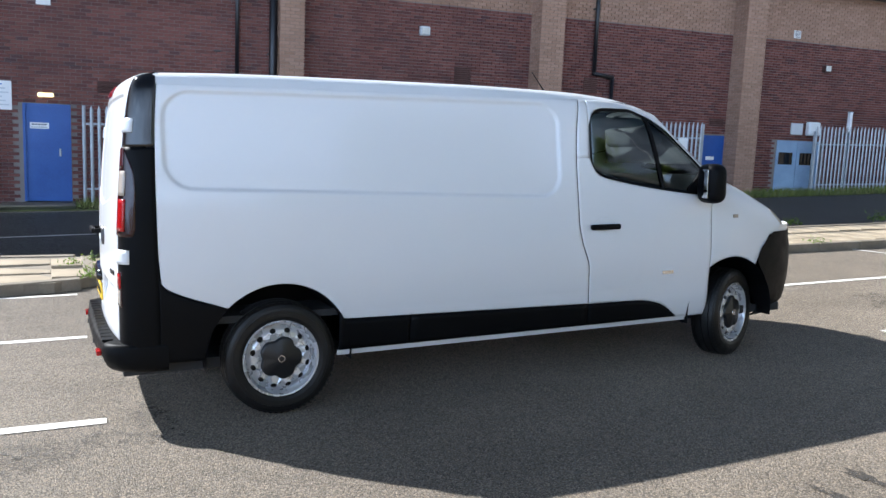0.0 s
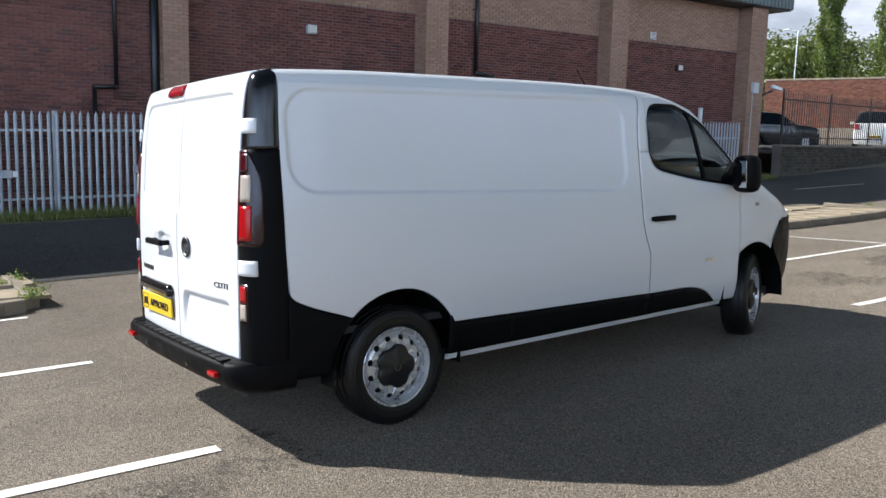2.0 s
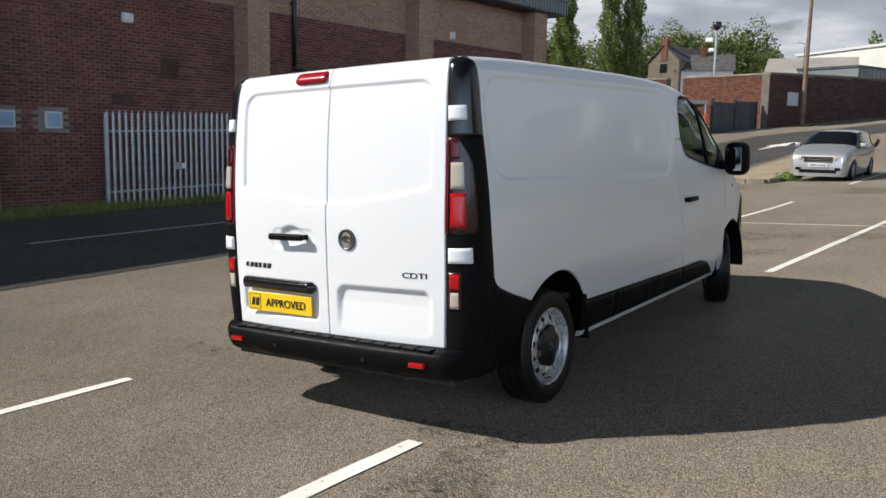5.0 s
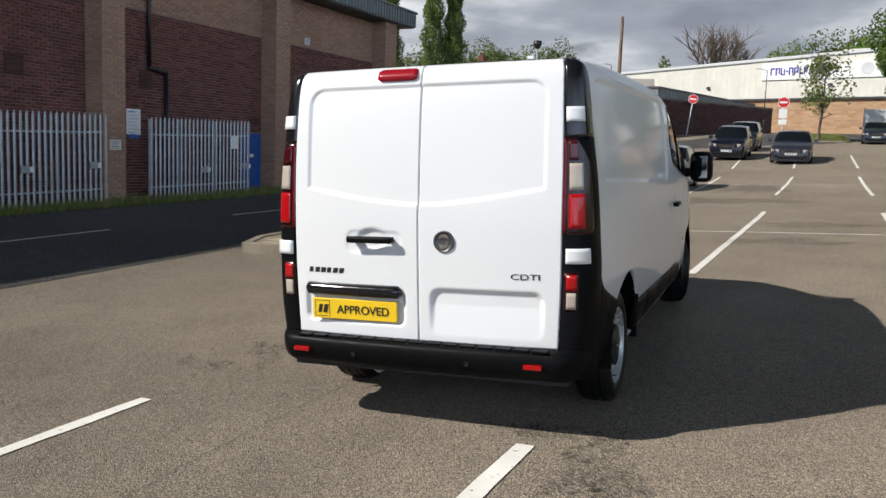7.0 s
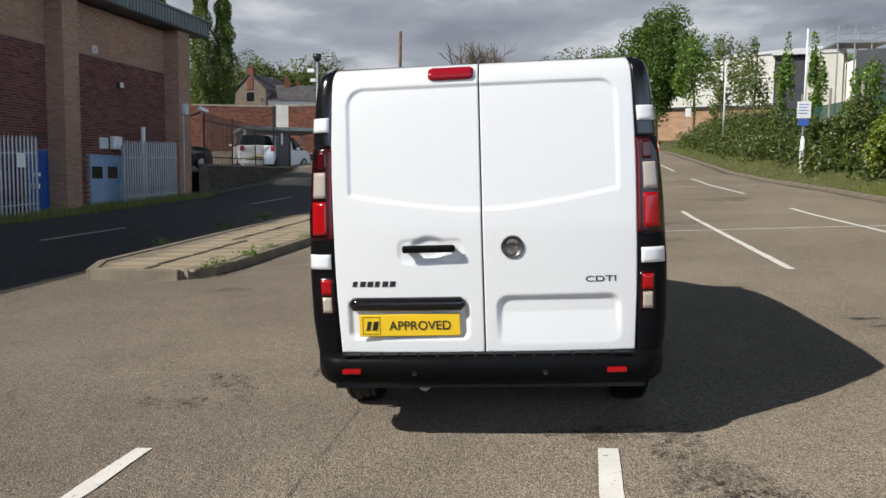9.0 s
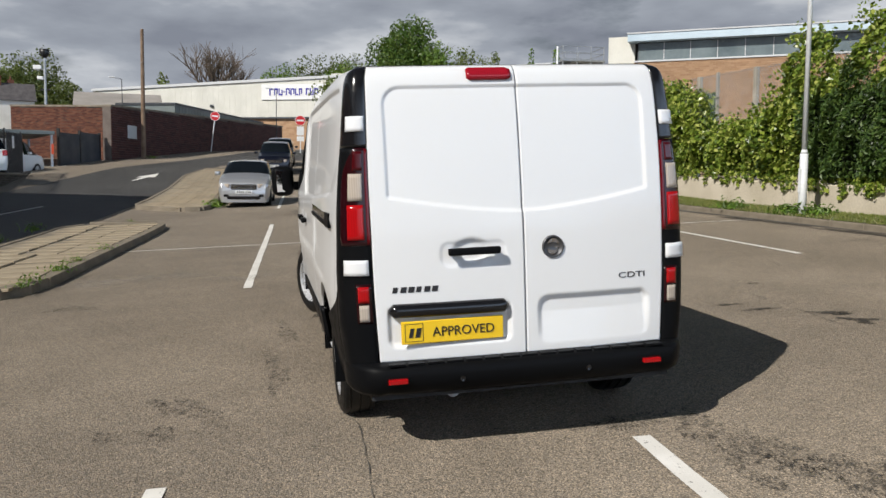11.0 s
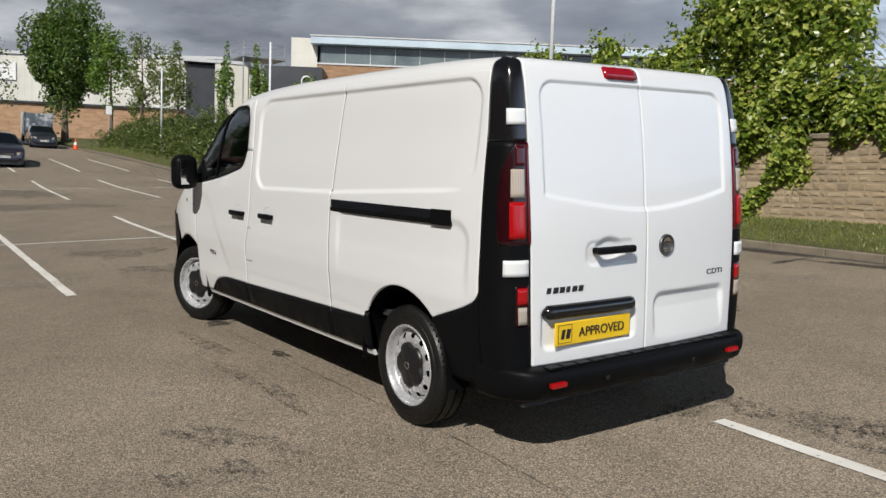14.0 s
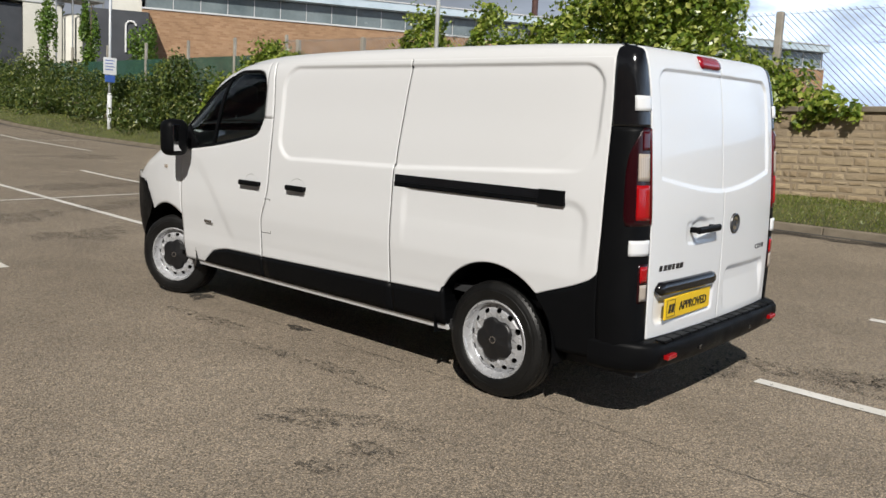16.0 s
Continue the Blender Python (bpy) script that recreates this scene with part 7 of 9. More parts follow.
gt = palisade(m @ Matrix.Translation((-0.2, YL - 4.0, 0)), 3.9, 1.68, 1.72, PALE_DARK, 2.1, M_BLACKSTEEL, "black steel yard gate with a notice", gap=0.13)
part("notice", box(0.02, 1.2, 2.9, 0.03, 1.7, 3.5), M_WHITEP, gt)
yg = new("yard_ground", mesh_of("yard_ground", [(-12.2, 25.6, 1.35), (-13.6, 44, 1.75), (-30, 44, 1.8), (-30, 25.6, 1.4)], [(0, 1, 2, 3)], M_ROAD))
tagged(yg, "raised asphalt yard behind the railings", "yard", kind="structure")

# carport and dark gates at the yard's far end
cp = root("carport", pose(-15.7, 47.5, 0, 0, 0, 25), "flat-roofed steel carport over a parked van", "carport")
part("roof", box(-2.6, 0, 4.05, 2.4, 7.0, 4.28, 0.02), M_GREYCLAD, cp)
for x in (-2.45, 2.25):
    for y in (0.15, 6.8):
        part("post", box(x - 0.06, y - 0.06, 1.4, x + 0.06, y + 0.06, 4.05), M_STEEL, cp)
part("sign", box(2.2, -0.05, 2.9, 2.32, 0.0, 3.5), M_ORANGE, cp)
dg = root("steel_gates", pose(-13.5, 49.3, 0, 0, 0, -17), "dark sheeted steel gates", "gate")
part("gate_leaf", box(-0.05, 0, 1.7, 0.05, 2.4, 4.25), M_DARKCLAD, dg)
part("gate_leaf", box(-0.05, 2.5, 1.8, 0.05, 4.9, 4.4), M_DARKCLAD, dg)
for y in (0, 2.45, 4.95):
    part("post", box(-0.08, y - 0.06, 1.4, 0.08, y + 0.06, 4.5), M_BLACKSTEEL, dg)

# old red brick fronts and the long dark warehouse wall
brick_wall("yard_building", (-34.0, 59.5), (-19.6, 57.6), 1.5, 6.75, 6.35, M_OLDRED, M_MORTARD, "old red-brick wall behind the yard in sunlight", depth=0.6, bw=0.3, bh=0.1)
brick_wall("gable_building", (-18.4, 57.7), (-11.36, 54.3), 1.6, 6.4, 6.25, M_OLDRED, M_MORTARD, "weathered orange-red brick gable wall with pipework", depth=0.6, bw=0.3, bh=0.1)
wh = brick_wall("warehouse", (-11.3, 54.2), (0.6, 90.0), 1.5, 6.28, 7.45, M_DARKBRICK, M_MORTARD, "long soot-dark brick warehouse wall along the road", depth=0.6, bw=0.5, bh=0.16)
part("wall_panel", box(0.01, 2.2, 4.3, 0.03, 3.5, 5.2), M_GREYPLASTIC, wh, "pale metal plate")
uc = root("clad_shed", wall_along((-9.2, 76.6), (-1.2, 100.0))[0], "grey-green metal-clad shed above the warehouse", "shed")
part("cladding", box(-6, 0, 5.0, -0.3, 24.5, 8.45), M_GREYCLAD, uc)
part("parapet", box(-6.1, -0.1, 8.45, -0.2, 24.6, 8.65), M_DARKCLAD, uc)
for k in range(35):
    part("cladding_rib", RIB, None, uc, at=Matrix.Translation((-0.3, 0.3 + k * 0.7, 5.0)) @ Matrix.Diagonal((1, 1, 6.6, 1)))

# grey pitched roofs and the stone house
def gable_house(name, x, y, rz, w, l, zb, ze, zr, wall, roof, label, chimneys=()):
    h = root(name, pose(x, y, 0, 0, 0, rz), label, "house")
    part("house_wall", box(-w / 2, -l / 2, zb, w / 2, l / 2, ze), wall, h)
    for y0 in (-l / 2, l / 2):
        part("gable", mesh_of("gable", [(-w / 2, y0, ze), (w / 2, y0, ze), (0, y0, zr)], [(0, 1, 2)], wall), None, h)
    for s in (-1, 1):
        t = 0.12
        ov = 0.25
        vs = []
        for yy in (-l / 2 - ov, l / 2 + ov):
            sl = (zr - ze) / (w / 2)
            vs += [(0, yy, zr + 0.02), (s * (w / 2 + ov), yy, ze - sl * ov + 0.02), (s * (w / 2 + ov), yy, ze - sl * ov + 0.02 + t), (0, yy, zr + 0.02 + t)]
        part("roof_slope", mesh_of("roof_slope", vs, [(0, 1, 2, 3), (7, 6, 5, 4), (0, 4, 5, 1), (1, 5, 6, 2), (2, 6, 7, 3)], roof), None, h)
    for cx, cy, ct in chimneys:
        c = part("chimney", box(cx - 0.5, cy - 0.4, ze, cx + 0.5, cy + 0.4, ct, 0.02), M_OLDRED, h, "brick chimney stack")
        for k in (-0.22, 0.22):
            part("chimney_pot", tube((cx + k, cy, ct), (cx + k, cy, ct + 0.45), 0.13, 0.1, 10), M_OLDRED, c)
    part("window", box(w / 2 - 0.04, -0.8, zb + 2.2, w / 2 + 0.03, 0.4, zb + 3.6), M_DARKGLASS, h)
    part("window", box(-0.6, -l / 2 - 0.03, ze - 1.6, 0.6, -l / 2 + 0.03, ze - 0.4), M_DARKGLASS, h)
    return h


M_DARKSTONE = varied("weathered dark stone", (0.10, 0.08, 0.06), (0.17, 0.14, 0.105), 1.2, 0.9, 12, 0.4)
gable_house("stone_house", -37.9, 111.8, -15, 5.0, 7.0, 2.0, 12.8, 14.9, M_DARKSTONE, M_SLATE, "old stone house with slate roof and chimney", ((0.0, -3.2, 15.7),))
gable_house("slate_cottage", -34.2, 111.6, -72, 5.0, 7.4, 2.0, 11.5, 13.6, M_WHITEWALL, M_SLATE, "white-walled cottage with dark slate roof", ((0.0, -0.3, 14.6), (-0.6, 1.2, 14.2)))
gable_house("grey_shed", -19.0, 105.0, -80, 14.0, 9.5, 3.0, 9.4, 12.0, M_FELT, M_FELT, "wide shed with shallow grey roof")


# long cream works with tan brick base
PW = root("works_building", wall_along((-28.0, 138.0), (40.0, 112.0))[0], "long cream-clad works with tan brick base and name board", "building")
PL = math.dist((40.0, 112.0), (-28.0, 138.0))


def works():
    # local y runs from west to east; the face looks along local x
    L = PL
    part("brick_base", box(-10, 0, 3.0, -0.3, L, 11.2), M_TANBRICK, PW, "tan brick base wall")
    tagged(part("base_brickwork", brick_boxes("base_brickwork", courses(0, L, 5.0, 11.2, (), 0.9, 0.3, 0.02, 7), M_TANBRICK, base=-0.3, depth=0.02), None, PW), kind="stuff")
    part("cladding", mesh_of("cladding", [(0, 0, 11.3), (0, L, 11.3), (0, L, 18.6), (0, 0, 15.6), (-12, 0, 11.3), (-12, L, 11.3), (-12, L, 18.6), (-12, 0, 15.6)], [(0, 1, 2, 3), (3, 2, 6, 7), (1, 5, 6, 2), (4, 0, 3, 7)], M_CREAM), None, PW, "cream metal cladding")
    part("drip_band", box(-0.1, 0, 11.1, 0.12, L, 11.35), M_DARKCLAD, PW)
    n = int(L / 0.9)
    for k in range(n):
        y = 0.4 + k * 0.9
        top = 15.6 + (18.6 - 15.6) * y / L
        part("cladding_rib", RIBC, None, PW, at=Matrix.Translation((0, y, 11.35)) @ Matrix.Diagonal((1, 1, (top - 11.4), 1)))
    bm = bmesh.new()
    add_box(bm, -0.5, -0.2, 0, 0.25, L + 0.2, 0.4)
    for v in bm.verts:
        v.co.z += 15.6 + (18.6 - 15.6) * v.co.y / L
    part("roof_edge", bm, M_GREYPLASTIC, PW)
    part("roof_box", box(-3, 39, 16.4, -1, 47, 18.0), M_CREAM, PW)
    # name board, drawn as plain blocks
    s0 = 28.2
    sb = part("name_board", box(0.08, s0, 14.0, 0.2, s0 + 18.0, 16.35), M_WHITEP, PW, "long white name board")
    y = s0 + 1.3
    for k, w in enumerate((0.62, 0.62, 0.62, 0.3, 0.62, 0.62, 0.5, 0.5, 0.0, 0.5, 0.6, 0.62)):
        if w:
            bm = bmesh.new()
            if w > 0.35:
                add_box(bm, 0.2, y, 14.65, 0.26, y + 0.17, 15.7)
                add_box(bm, 0.2, y + 0.18, 15.5 if k % 4 != 2 else 14.65, 0.26, y + w, 15.7 if k % 4 != 2 else 14.85)
                if k % 3:
                    add_box(bm, 0.2, y + w - 0.16, 14.87, 0.26, y + w, 15.48)
            else:
                add_box(bm, 0.2, y, 15.1, 0.26, y + w, 15.28)
            part("name_block", bm, M_NAVYTEXT, sb)
        y += (w or 0.35) + 0.12
    bm = bmesh.new()
    lathe(bm, [(0.2, 0.001), (0.24, 0.8), (0.2, 0.85)], 18, "X", Matrix.Translation((0, s0 + 14.5, 15.2)))
    part("board_roundel", bm, M_GREYPLASTIC, sb)
    for y in (20.0, 38.0, 52.0):
        part("flood_lamp", box(0.0, y - 0.25, 12.9, 0.35, y + 0.25, 13.3, 0.05), M_DARKCLAD, PW)


RIBC = bm_mesh("cladding_rib", box(-0.01, -0.05, 0, 0.02, 0.05, 1.0), M_CREAM)
works()
lamp_post(-0.1, 84.0, 6.1, "dark grey street lamp near the works", True, None, M_LAMPDARK)
lamp_post(-14.3, 78.0, 6.4, "dark grey street lamp behind the roofs", True, None, M_LAMPDARK)
lamp_post(-33.0, 62.0, 7.5, "grey street lamp by the trees", True)


def cctv_mast(x, y, top):
    c = root("camera_mast", Matrix.Translation((x, y, 0)), "tall mast with a dome camera and lamps", "mast")
    part("mast", tube((0, 0, 3), (0, 0, top), 0.11, 0.08, 12), M_STEEL, c)
    bm = bmesh.new()
    lathe(bm, [(top + 0.55, 0.01), (top + 0.5, 0.32), (top + 0.2, 0.32), (top, 0.2), (top - 0.1, 0.1)], 18, "Z")
    part("camera_head", bm, M_BLACKSTEEL, c, "", True)
    part("lamp", box(-0.75, -0.15, top - 0.9, -0.2, 0.15, top - 0.6, 0.04), M_WHITEP, c)
    part("lamp", box(-0.5, -0.12, top - 1.6, -0.1, 0.12, top - 1.35, 0.04), M_WHITEP, c)
    part("bracket", box(-0.3, -0.05, top - 2.3, 0.3, 0.05, top - 2.2), M_BLACKSTEEL, c)


cctv_mast(-16.2, 58.0, 9.9)


# ---- factory behind the boundary wall ----
def factory():
    c = (28.07, 58.64)
    ph = radians(-33)
    q = (c[0] + 62 * math.cos(ph), c[1] + 62 * math.sin(ph))
    m, L = wall_along(q, c)
    m = m @ Matrix.Rotation(radians(180), 4, "Z")
    # local y now runs from the near end to minus L; use y = -s
    f = root("factory", pose(c[0], c[1], 0, 0, 0, -33 - 90), "long tan brick factory with strip windows and pale blue fascia", "building")
    # local +x faces out to the car park, local +y runs away from corner to the east
    part("brick_wall", box(-12, 0, 2.0, -0.03, L, 11.2), M_TANBRICK, f, "tan brick wall")
    tagged(part("brickwork", brick_boxes("brickwork", courses(0, L, 4.0, 11.2, (), 0.45, 0.15, 0.014, 9), M_TANBRICK), None, f), kind="stuff")
    part("glazing_core", box(-11.9, 0.2, 11.2, -0.35, L, 12.8), M_DARKCLAD, f)
    n = int(L / 2.05)
    for k in range(n):
        y = 0.3 + k * 2.05
        w = part("window", box(-0.32, y, 11.35, -0.25, y + 1.95, 12.75), M_DULLGLASS, f, "dusty strip window")
        part("mullion", box(-0.25, y + 1.97, 11.3, -0.20, y + 2.03, 12.8), M_GREYPLASTIC, w)
    part("sill", box(-0.5, 0, 11.2, 0.1, L, 11.33), M_GREYPLASTIC, f)
    fa = part("fascia", box(-0.6, -0.5, 12.8, 0.55, L, 13.4, 0.02), M_FASCIA, f, "pale blue metal fascia")
    part("fascia_trim", box(-0.5, -0.55, 13.4, 0.62, L, 13.5), M_GREYPLASTIC, f)
    part("roof", box(-12, 0, 12.9, -0.5, L, 13.3), M_FELT, f)
    for k in range(28):
        part("roof_light", box(-4.5, 9 + k * 1.75, 13.45, -1.4, 10.5 + k * 1.75, 13.75), M_DARKGLASS, f)
    part("end_cladding", box(-12, -2.2, 3, -0.6, -0.05, 13.4), M_CREAM, f, "white clad end bay")
    # lean-to shed and tank stand at the far end
    sh = root("clad_shed", pose(22.4, 67.2, 0, 0, 0, -20), "charcoal and white metal-clad shed", "shed")
    part("dark_bay", box(-2.2, 0, 3, 0.2, 4, 11.3), M_DARKCLAD, sh)
    part("white_bay", box(0.22, -0.4, 3, 3.0, 4, 11.6), M_CREAM, sh)
    part("roof_edge", box(-2.4, -0.5, 11.5, 3.2, 4.2, 11.75), M_GREYPLASTIC, sh)
    db = root("dark_block", pose(26.2, 56.0, 0, 0, 0, -33), "charcoal painted block with white pipe vents", "building")
    part("block_wall", box(-3.6, 0, 3, 0.9, 5, 10.5), M_DARKCLAD, db)
    bm = bmesh.new()
    for k in range(8):
        a, b = radians(180 - 22 * k), radians(180 - 22 * (k + 1))
        add_tube(bm, (-0.3 + 0.35 * math.cos(a), -0.12, 9.4 + 0.35 * math.sin(a)), (-0.3 + 0.35 * math.cos(b), -0.12, 9.4 + 0.35 * math.sin(b)), 0.07)
    add_tube(bm, (-0.65, -0.12, 7.5), (-0.65, -0.12, 9.4), 0.07)
    part("vent_pipe", bm, M_WHITEP, db)
    st = root("gantry", pose(26.4, 66.5, 0), "steel access gantry with railings above a pale tank", "gantry")
    bm = bmesh.new()
    lathe(bm, [(3, 1.3), (10.6, 1.3), (11.0, 0.6), (11.0, 0.01)], 24, "Z")
    part("tank", bm, M_CREAM, st, "", True)
    part("platform", box(-2.2, -1.6, 12.1, 1.8, 1.6, 12.25), M_STEEL, st)
    for x in (-2.1, -0.8, 0.5, 1.7):
        for y in (-1.5, 1.5):
            part("rail_post", tube((x, y, 12.2), (x, y, 13.4), 0.035), M_STEEL, st)
            part("leg", tube((x, y, 3), (x, y, 12.2), 0.06), M_STEEL, st)
    for z in (12.8, 13.4):
        for y in (-1.5, 1.5):
            part("rail", tube((-2.1, y, z), (1.7, y, z), 0.03), M_STEEL, st)
        for x in (-2.1, 1.7):
            part("rail", tube((x, -1.5, z), (x, 1.5, z), 0.03), M_STEEL, st)
    # roof stack
    ch = root("roof_stack", BM_AT(f, (-2.5, 33.0, 13.3)), "rust-brown flue stack on the factory roof", "flue")
    part("flue", tube((0, 0, 0), (0, 0, 2.2), 0.28, 0.28, 14), M_GRILLE, ch)
    part("cowl", tube((0, 0, 2.3), (0, 0, 2.7), 0.42, 0.1, 14), M_GRILLE, ch)
    part("thin_flue", tube((0, 3.4, 0), (0, 3.4, 1.6), 0.1, 0.1, 10), M_BLACKSTEEL, ch)


def BM_AT(ob, p):
    return ob.matrix_basis @ Matrix.Translation(p)


factory()

# ---- parked vehicles ----
def car_paint(name, c, metal=0.4, rough=0.3):
    k = Mat(name, rough, metal, 0.5)
    k.color(k.mix(k.ramp(k.noise(3, 5, 0.6), (0.5, 0.0), (0.85, 0.15)), c, (0.3, 0.28, 0.25)))
    k.b.inputs["Coat Weight"].default_value = 0.8
    k.b.inputs["Coat Roughness"].default_value = 0.05
    return k.m


def car_wheel(bm_tyre, bm_rim, r, x, s):
    lathe(bm_tyre, [(s * -0.10, r * 0.62), (s * -0.10, r * 0.93), (s * -0.08, r), (s * 0.08, r), (s * 0.10, r * 0.93), (s * 0.10, r * 0.66)], 24)
    lathe(bm_rim, [(s * 0.06, r * 0.68), (s * 0.085, r * 0.66), (s * 0.05, r * 0.5), (s * 0.07, r * 0.15), (s * 0.07, 0.001)], 20)


# rows: y from the nose, top height, width factor, greenhouse (1 inside the cabin)
HATCH = [(0.0, 0.66, 0.80, 0), (0.06, 0.80, 0.88, 0), (0.25, 0.90, 0.95, 0), (0.6, 0.98, 0.99, 0), (1.0, 1.06, 1.0, 0), (1.1, 1.09, 1.0, 1), (1.6, 1.37, 1.0, 1), (1.85, 1.46, 1.0, 2), (2.6, 1.50, 1.0, 2), (3.3, 1.45, 0.99, 2), (3.55, 1.38, 0.97, 1), (3.8, 1.0, 0.95, 1), (3.9, 0.92, 0.92, 0), (3.96, 0.7, 0.86, 0)]
SALOON = [(0.0, 0.62, 0.78, 0), (0.06, 0.74, 0.87, 0), (0.3, 0.84, 0.95, 0), (0.8, 0.93, 0.99, 0), (1.25, 1.0, 1.0, 0), (1.35, 1.03, 1.0, 1), (2.0, 1.36, 1.0, 1), (2.3, 1.44, 1.0, 2), (3.0, 1.47, 1.0, 2), (3.6, 1.42, 0.99, 2), (3.9, 1.35, 0.98, 1), (4.5, 1.05, 0.96, 1), (4.72, 1.0, 0.92, 0), (4.8, 0.7, 0.86, 0)]
SUV = [(0.0, 0.72, 0.82, 0), (0.06, 0.88, 0.90, 0), (0.3, 1.0, 0.96, 0), (0.8, 1.08, 0.99, 0), (1.2, 1.14, 1.0, 0), (1.3, 1.17, 1.0, 1), (1.8, 1.52, 1.0, 1), (2.05, 1.62, 1.0, 2), (3.0, 1.66, 1.0, 2), (3.9, 1.62, 0.99, 2), (4.1, 1.55, 0.97, 1), (4.35, 1.1, 0.95, 1), (4.45, 1.0, 0.92, 0), (4.5, 0.75, 0.86, 0)]


def car(m, rows, width, paint, label, belt=0.95, wheel_r=0.32, axles=(0.78, 3.25), tint=None, rear_lamps=False, category="car"):
    """A car with its nose at local y 0 looking along -y, standing on z 0."""
    c = root("car", m, label, category, "parked cars")
    hw = width / 2
    fine = []
    for (y0, z0, f0, g0), (y1, z1, f1, g1) in zip(rows, rows[1:]):
        n = 3
        for i in range(n):
            t = i / n
            fine.append((y0 + (y1 - y0) * t, z0 + (z1 - z0) * t, f0 + (f1 - f0) * t, g0 if (g0 == g1 or i == 0) else min(g0, g1) if 0 in (g0, g1) else 1, ))
    fine.append(rows[-1])
    grid = []
    for y, zt, f, g in fine:
        w = hw * f
        zb = min(belt + 0.03 * y / 4, zt - 0.015)
        up = max(0.0, (zt - zb) / 0.55)
        wr = w * (0.93 - 0.20 * min(1, up))
        lift = 0.16
        for a in axles:
            d = abs(y - a)
            if d < wheel_r + 0.05:
                lift = max(lift, 0.32 * 0 + math.sqrt(max(0, (wheel_r + 0.05) ** 2 - d * d)) + wheel_r * 0.9 * 0.95)
        lift = min(lift, 0.66)
        grid.append(((w * 0.93, lift), (w * 0.985, max(lift + 0.01, 0.36)), (w, max(lift + 0.02, 0.58)), (w * 0.985, max(0.72, min(0.80, zb - 0.03))), (w * 0.94, zb), (wr, max(zb + 0.004, zt - 0.05)), (wr * 0.65, max(zb + 0.006, zt - 0.012)), (0.0, zt)))
    paint_bm, glass_bm = bmesh.new(), bmesh.new()
    for i in range(len(fine) - 1):
        y0, y1 = fine[i][0], fine[i + 1][0]
        ga, gb = fine[i][3], fine[i + 1][3]
        for k in range(7):
            screen = (ga == 1 or gb == 1) and ga and gb
            isg = (k == 4 and ga and gb) or (k >= 5 and screen)
            bm = glass_bm if isg else paint_bm
            for s in (1, -1):
                q = [(s * grid[i][k][0], y0, grid[i][k][1]), (s * grid[i + 1][k][0], y1, grid[i + 1][k][1]), (s * grid[i + 1][k + 1][0], y1, grid[i + 1][k + 1][1]), (s * grid[i][k + 1][0], y0, grid[i][k + 1][1])]
                bm.faces.new([bm.verts.new(v) for v in q])
    for i, y in ((0, fine[0][0]), (-1, fine[-1][0])):
        ring = [(x, y, z) for x, z in grid[i]] + [(-x, y, z) for x, z in reversed(grid[i][:-1])]
        paint_bm.faces.new([paint_bm.verts.new(v) for v in ring])
    for bm in (paint_bm, glass_bm):
        bmesh.ops.remove_doubles(bm, verts=bm.verts, dist=0.0005)
    part("body", paint_bm, paint, c, "", True)
    part("glazing", glass_bm, tint or M_DARKGLASS, c, "dark car windows", True)
    part("underside", box(-hw * 0.85, 0.15, 0.17, hw * 0.85, fine[-1][0] - 0.15, 0.55), M_BLACKSTEEL, c)
    for a in axles:
        for s in (1, -1):
            bt, br = bmesh.new(), bmesh.new()
            car_wheel(bt, br, wheel_r, 0, s)
            at = Matrix.Translation((s * (hw - 0.11), a, wheel_r))
            w = part("wheel", bt, M_RUBBER, c, "", True, at)
            part("rim", br, M_RIM, w, "", True)
    z1 = rows[1][1]
    front = lambda x: 0.02 + 0.25 * (abs(x) / hw) ** 3
    for s in (1, -1):
        bm = bmesh.new()
        add_box(bm, -0.19, -0.06, -0.07, 0.19, 0.22, 0.07, 0.03, Matrix.Translation((s * (hw - 0.24), 0.10, z1 - 0.11)) @ Matrix.Rotation(radians(s * 24), 4, "Z"), 2)
        part("headlamp", bm, M_CLEARLENS, c, "clear headlamp", True)
        bm = bmesh.new()
        add_box(bm, -0.09, -0.09, -0.06, 0.09, 0.09, 0.07, 0.03, Matrix.Translation((s * (hw + 0.10), 1.62 if len(rows) and rows is not HATCH else 1.35, belt + 0.10)), 2)
        part("door_mirror", bm, paint, c, "", True)
        part("fog_lamp", box(s * (hw - 0.3) - 0.08, -0.015, 0.34, s * (hw - 0.3) + 0.08, 0.1, 0.42, 0.01), M_GLOSSBLACK, c)
        if rear_lamps:
            part("tail_lamp", box(s * (hw - 0.18) - 0.1, fine[-1][0] - 0.12, 0.8, s * (hw - 0.18) + 0.1, fine[-1][0] + 0.01, 1.05, 0.02), M_REDLENS, c, "red tail lamp")
    gr = part("grille", box(-hw * 0.48, -0.022, z1 - 0.22, hw * 0.48, 0.08, z1 - 0.06, 0.015), M_GLOSSBLACK, c, "dark radiator grille")
    for k in range(3):
        part("grille_bar", box(-hw * 0.46, -0.03, z1 - 0.20 + k * 0.05, hw * 0.46, -0.02, z1 - 0.185 + k * 0.05), M_CHROME, gr)
    part("lower_grille", box(-hw * 0.62, -0.018, 0.26, hw * 0.62, 0.08, 0.36, 0.015), M_GLOSSBLACK, c)
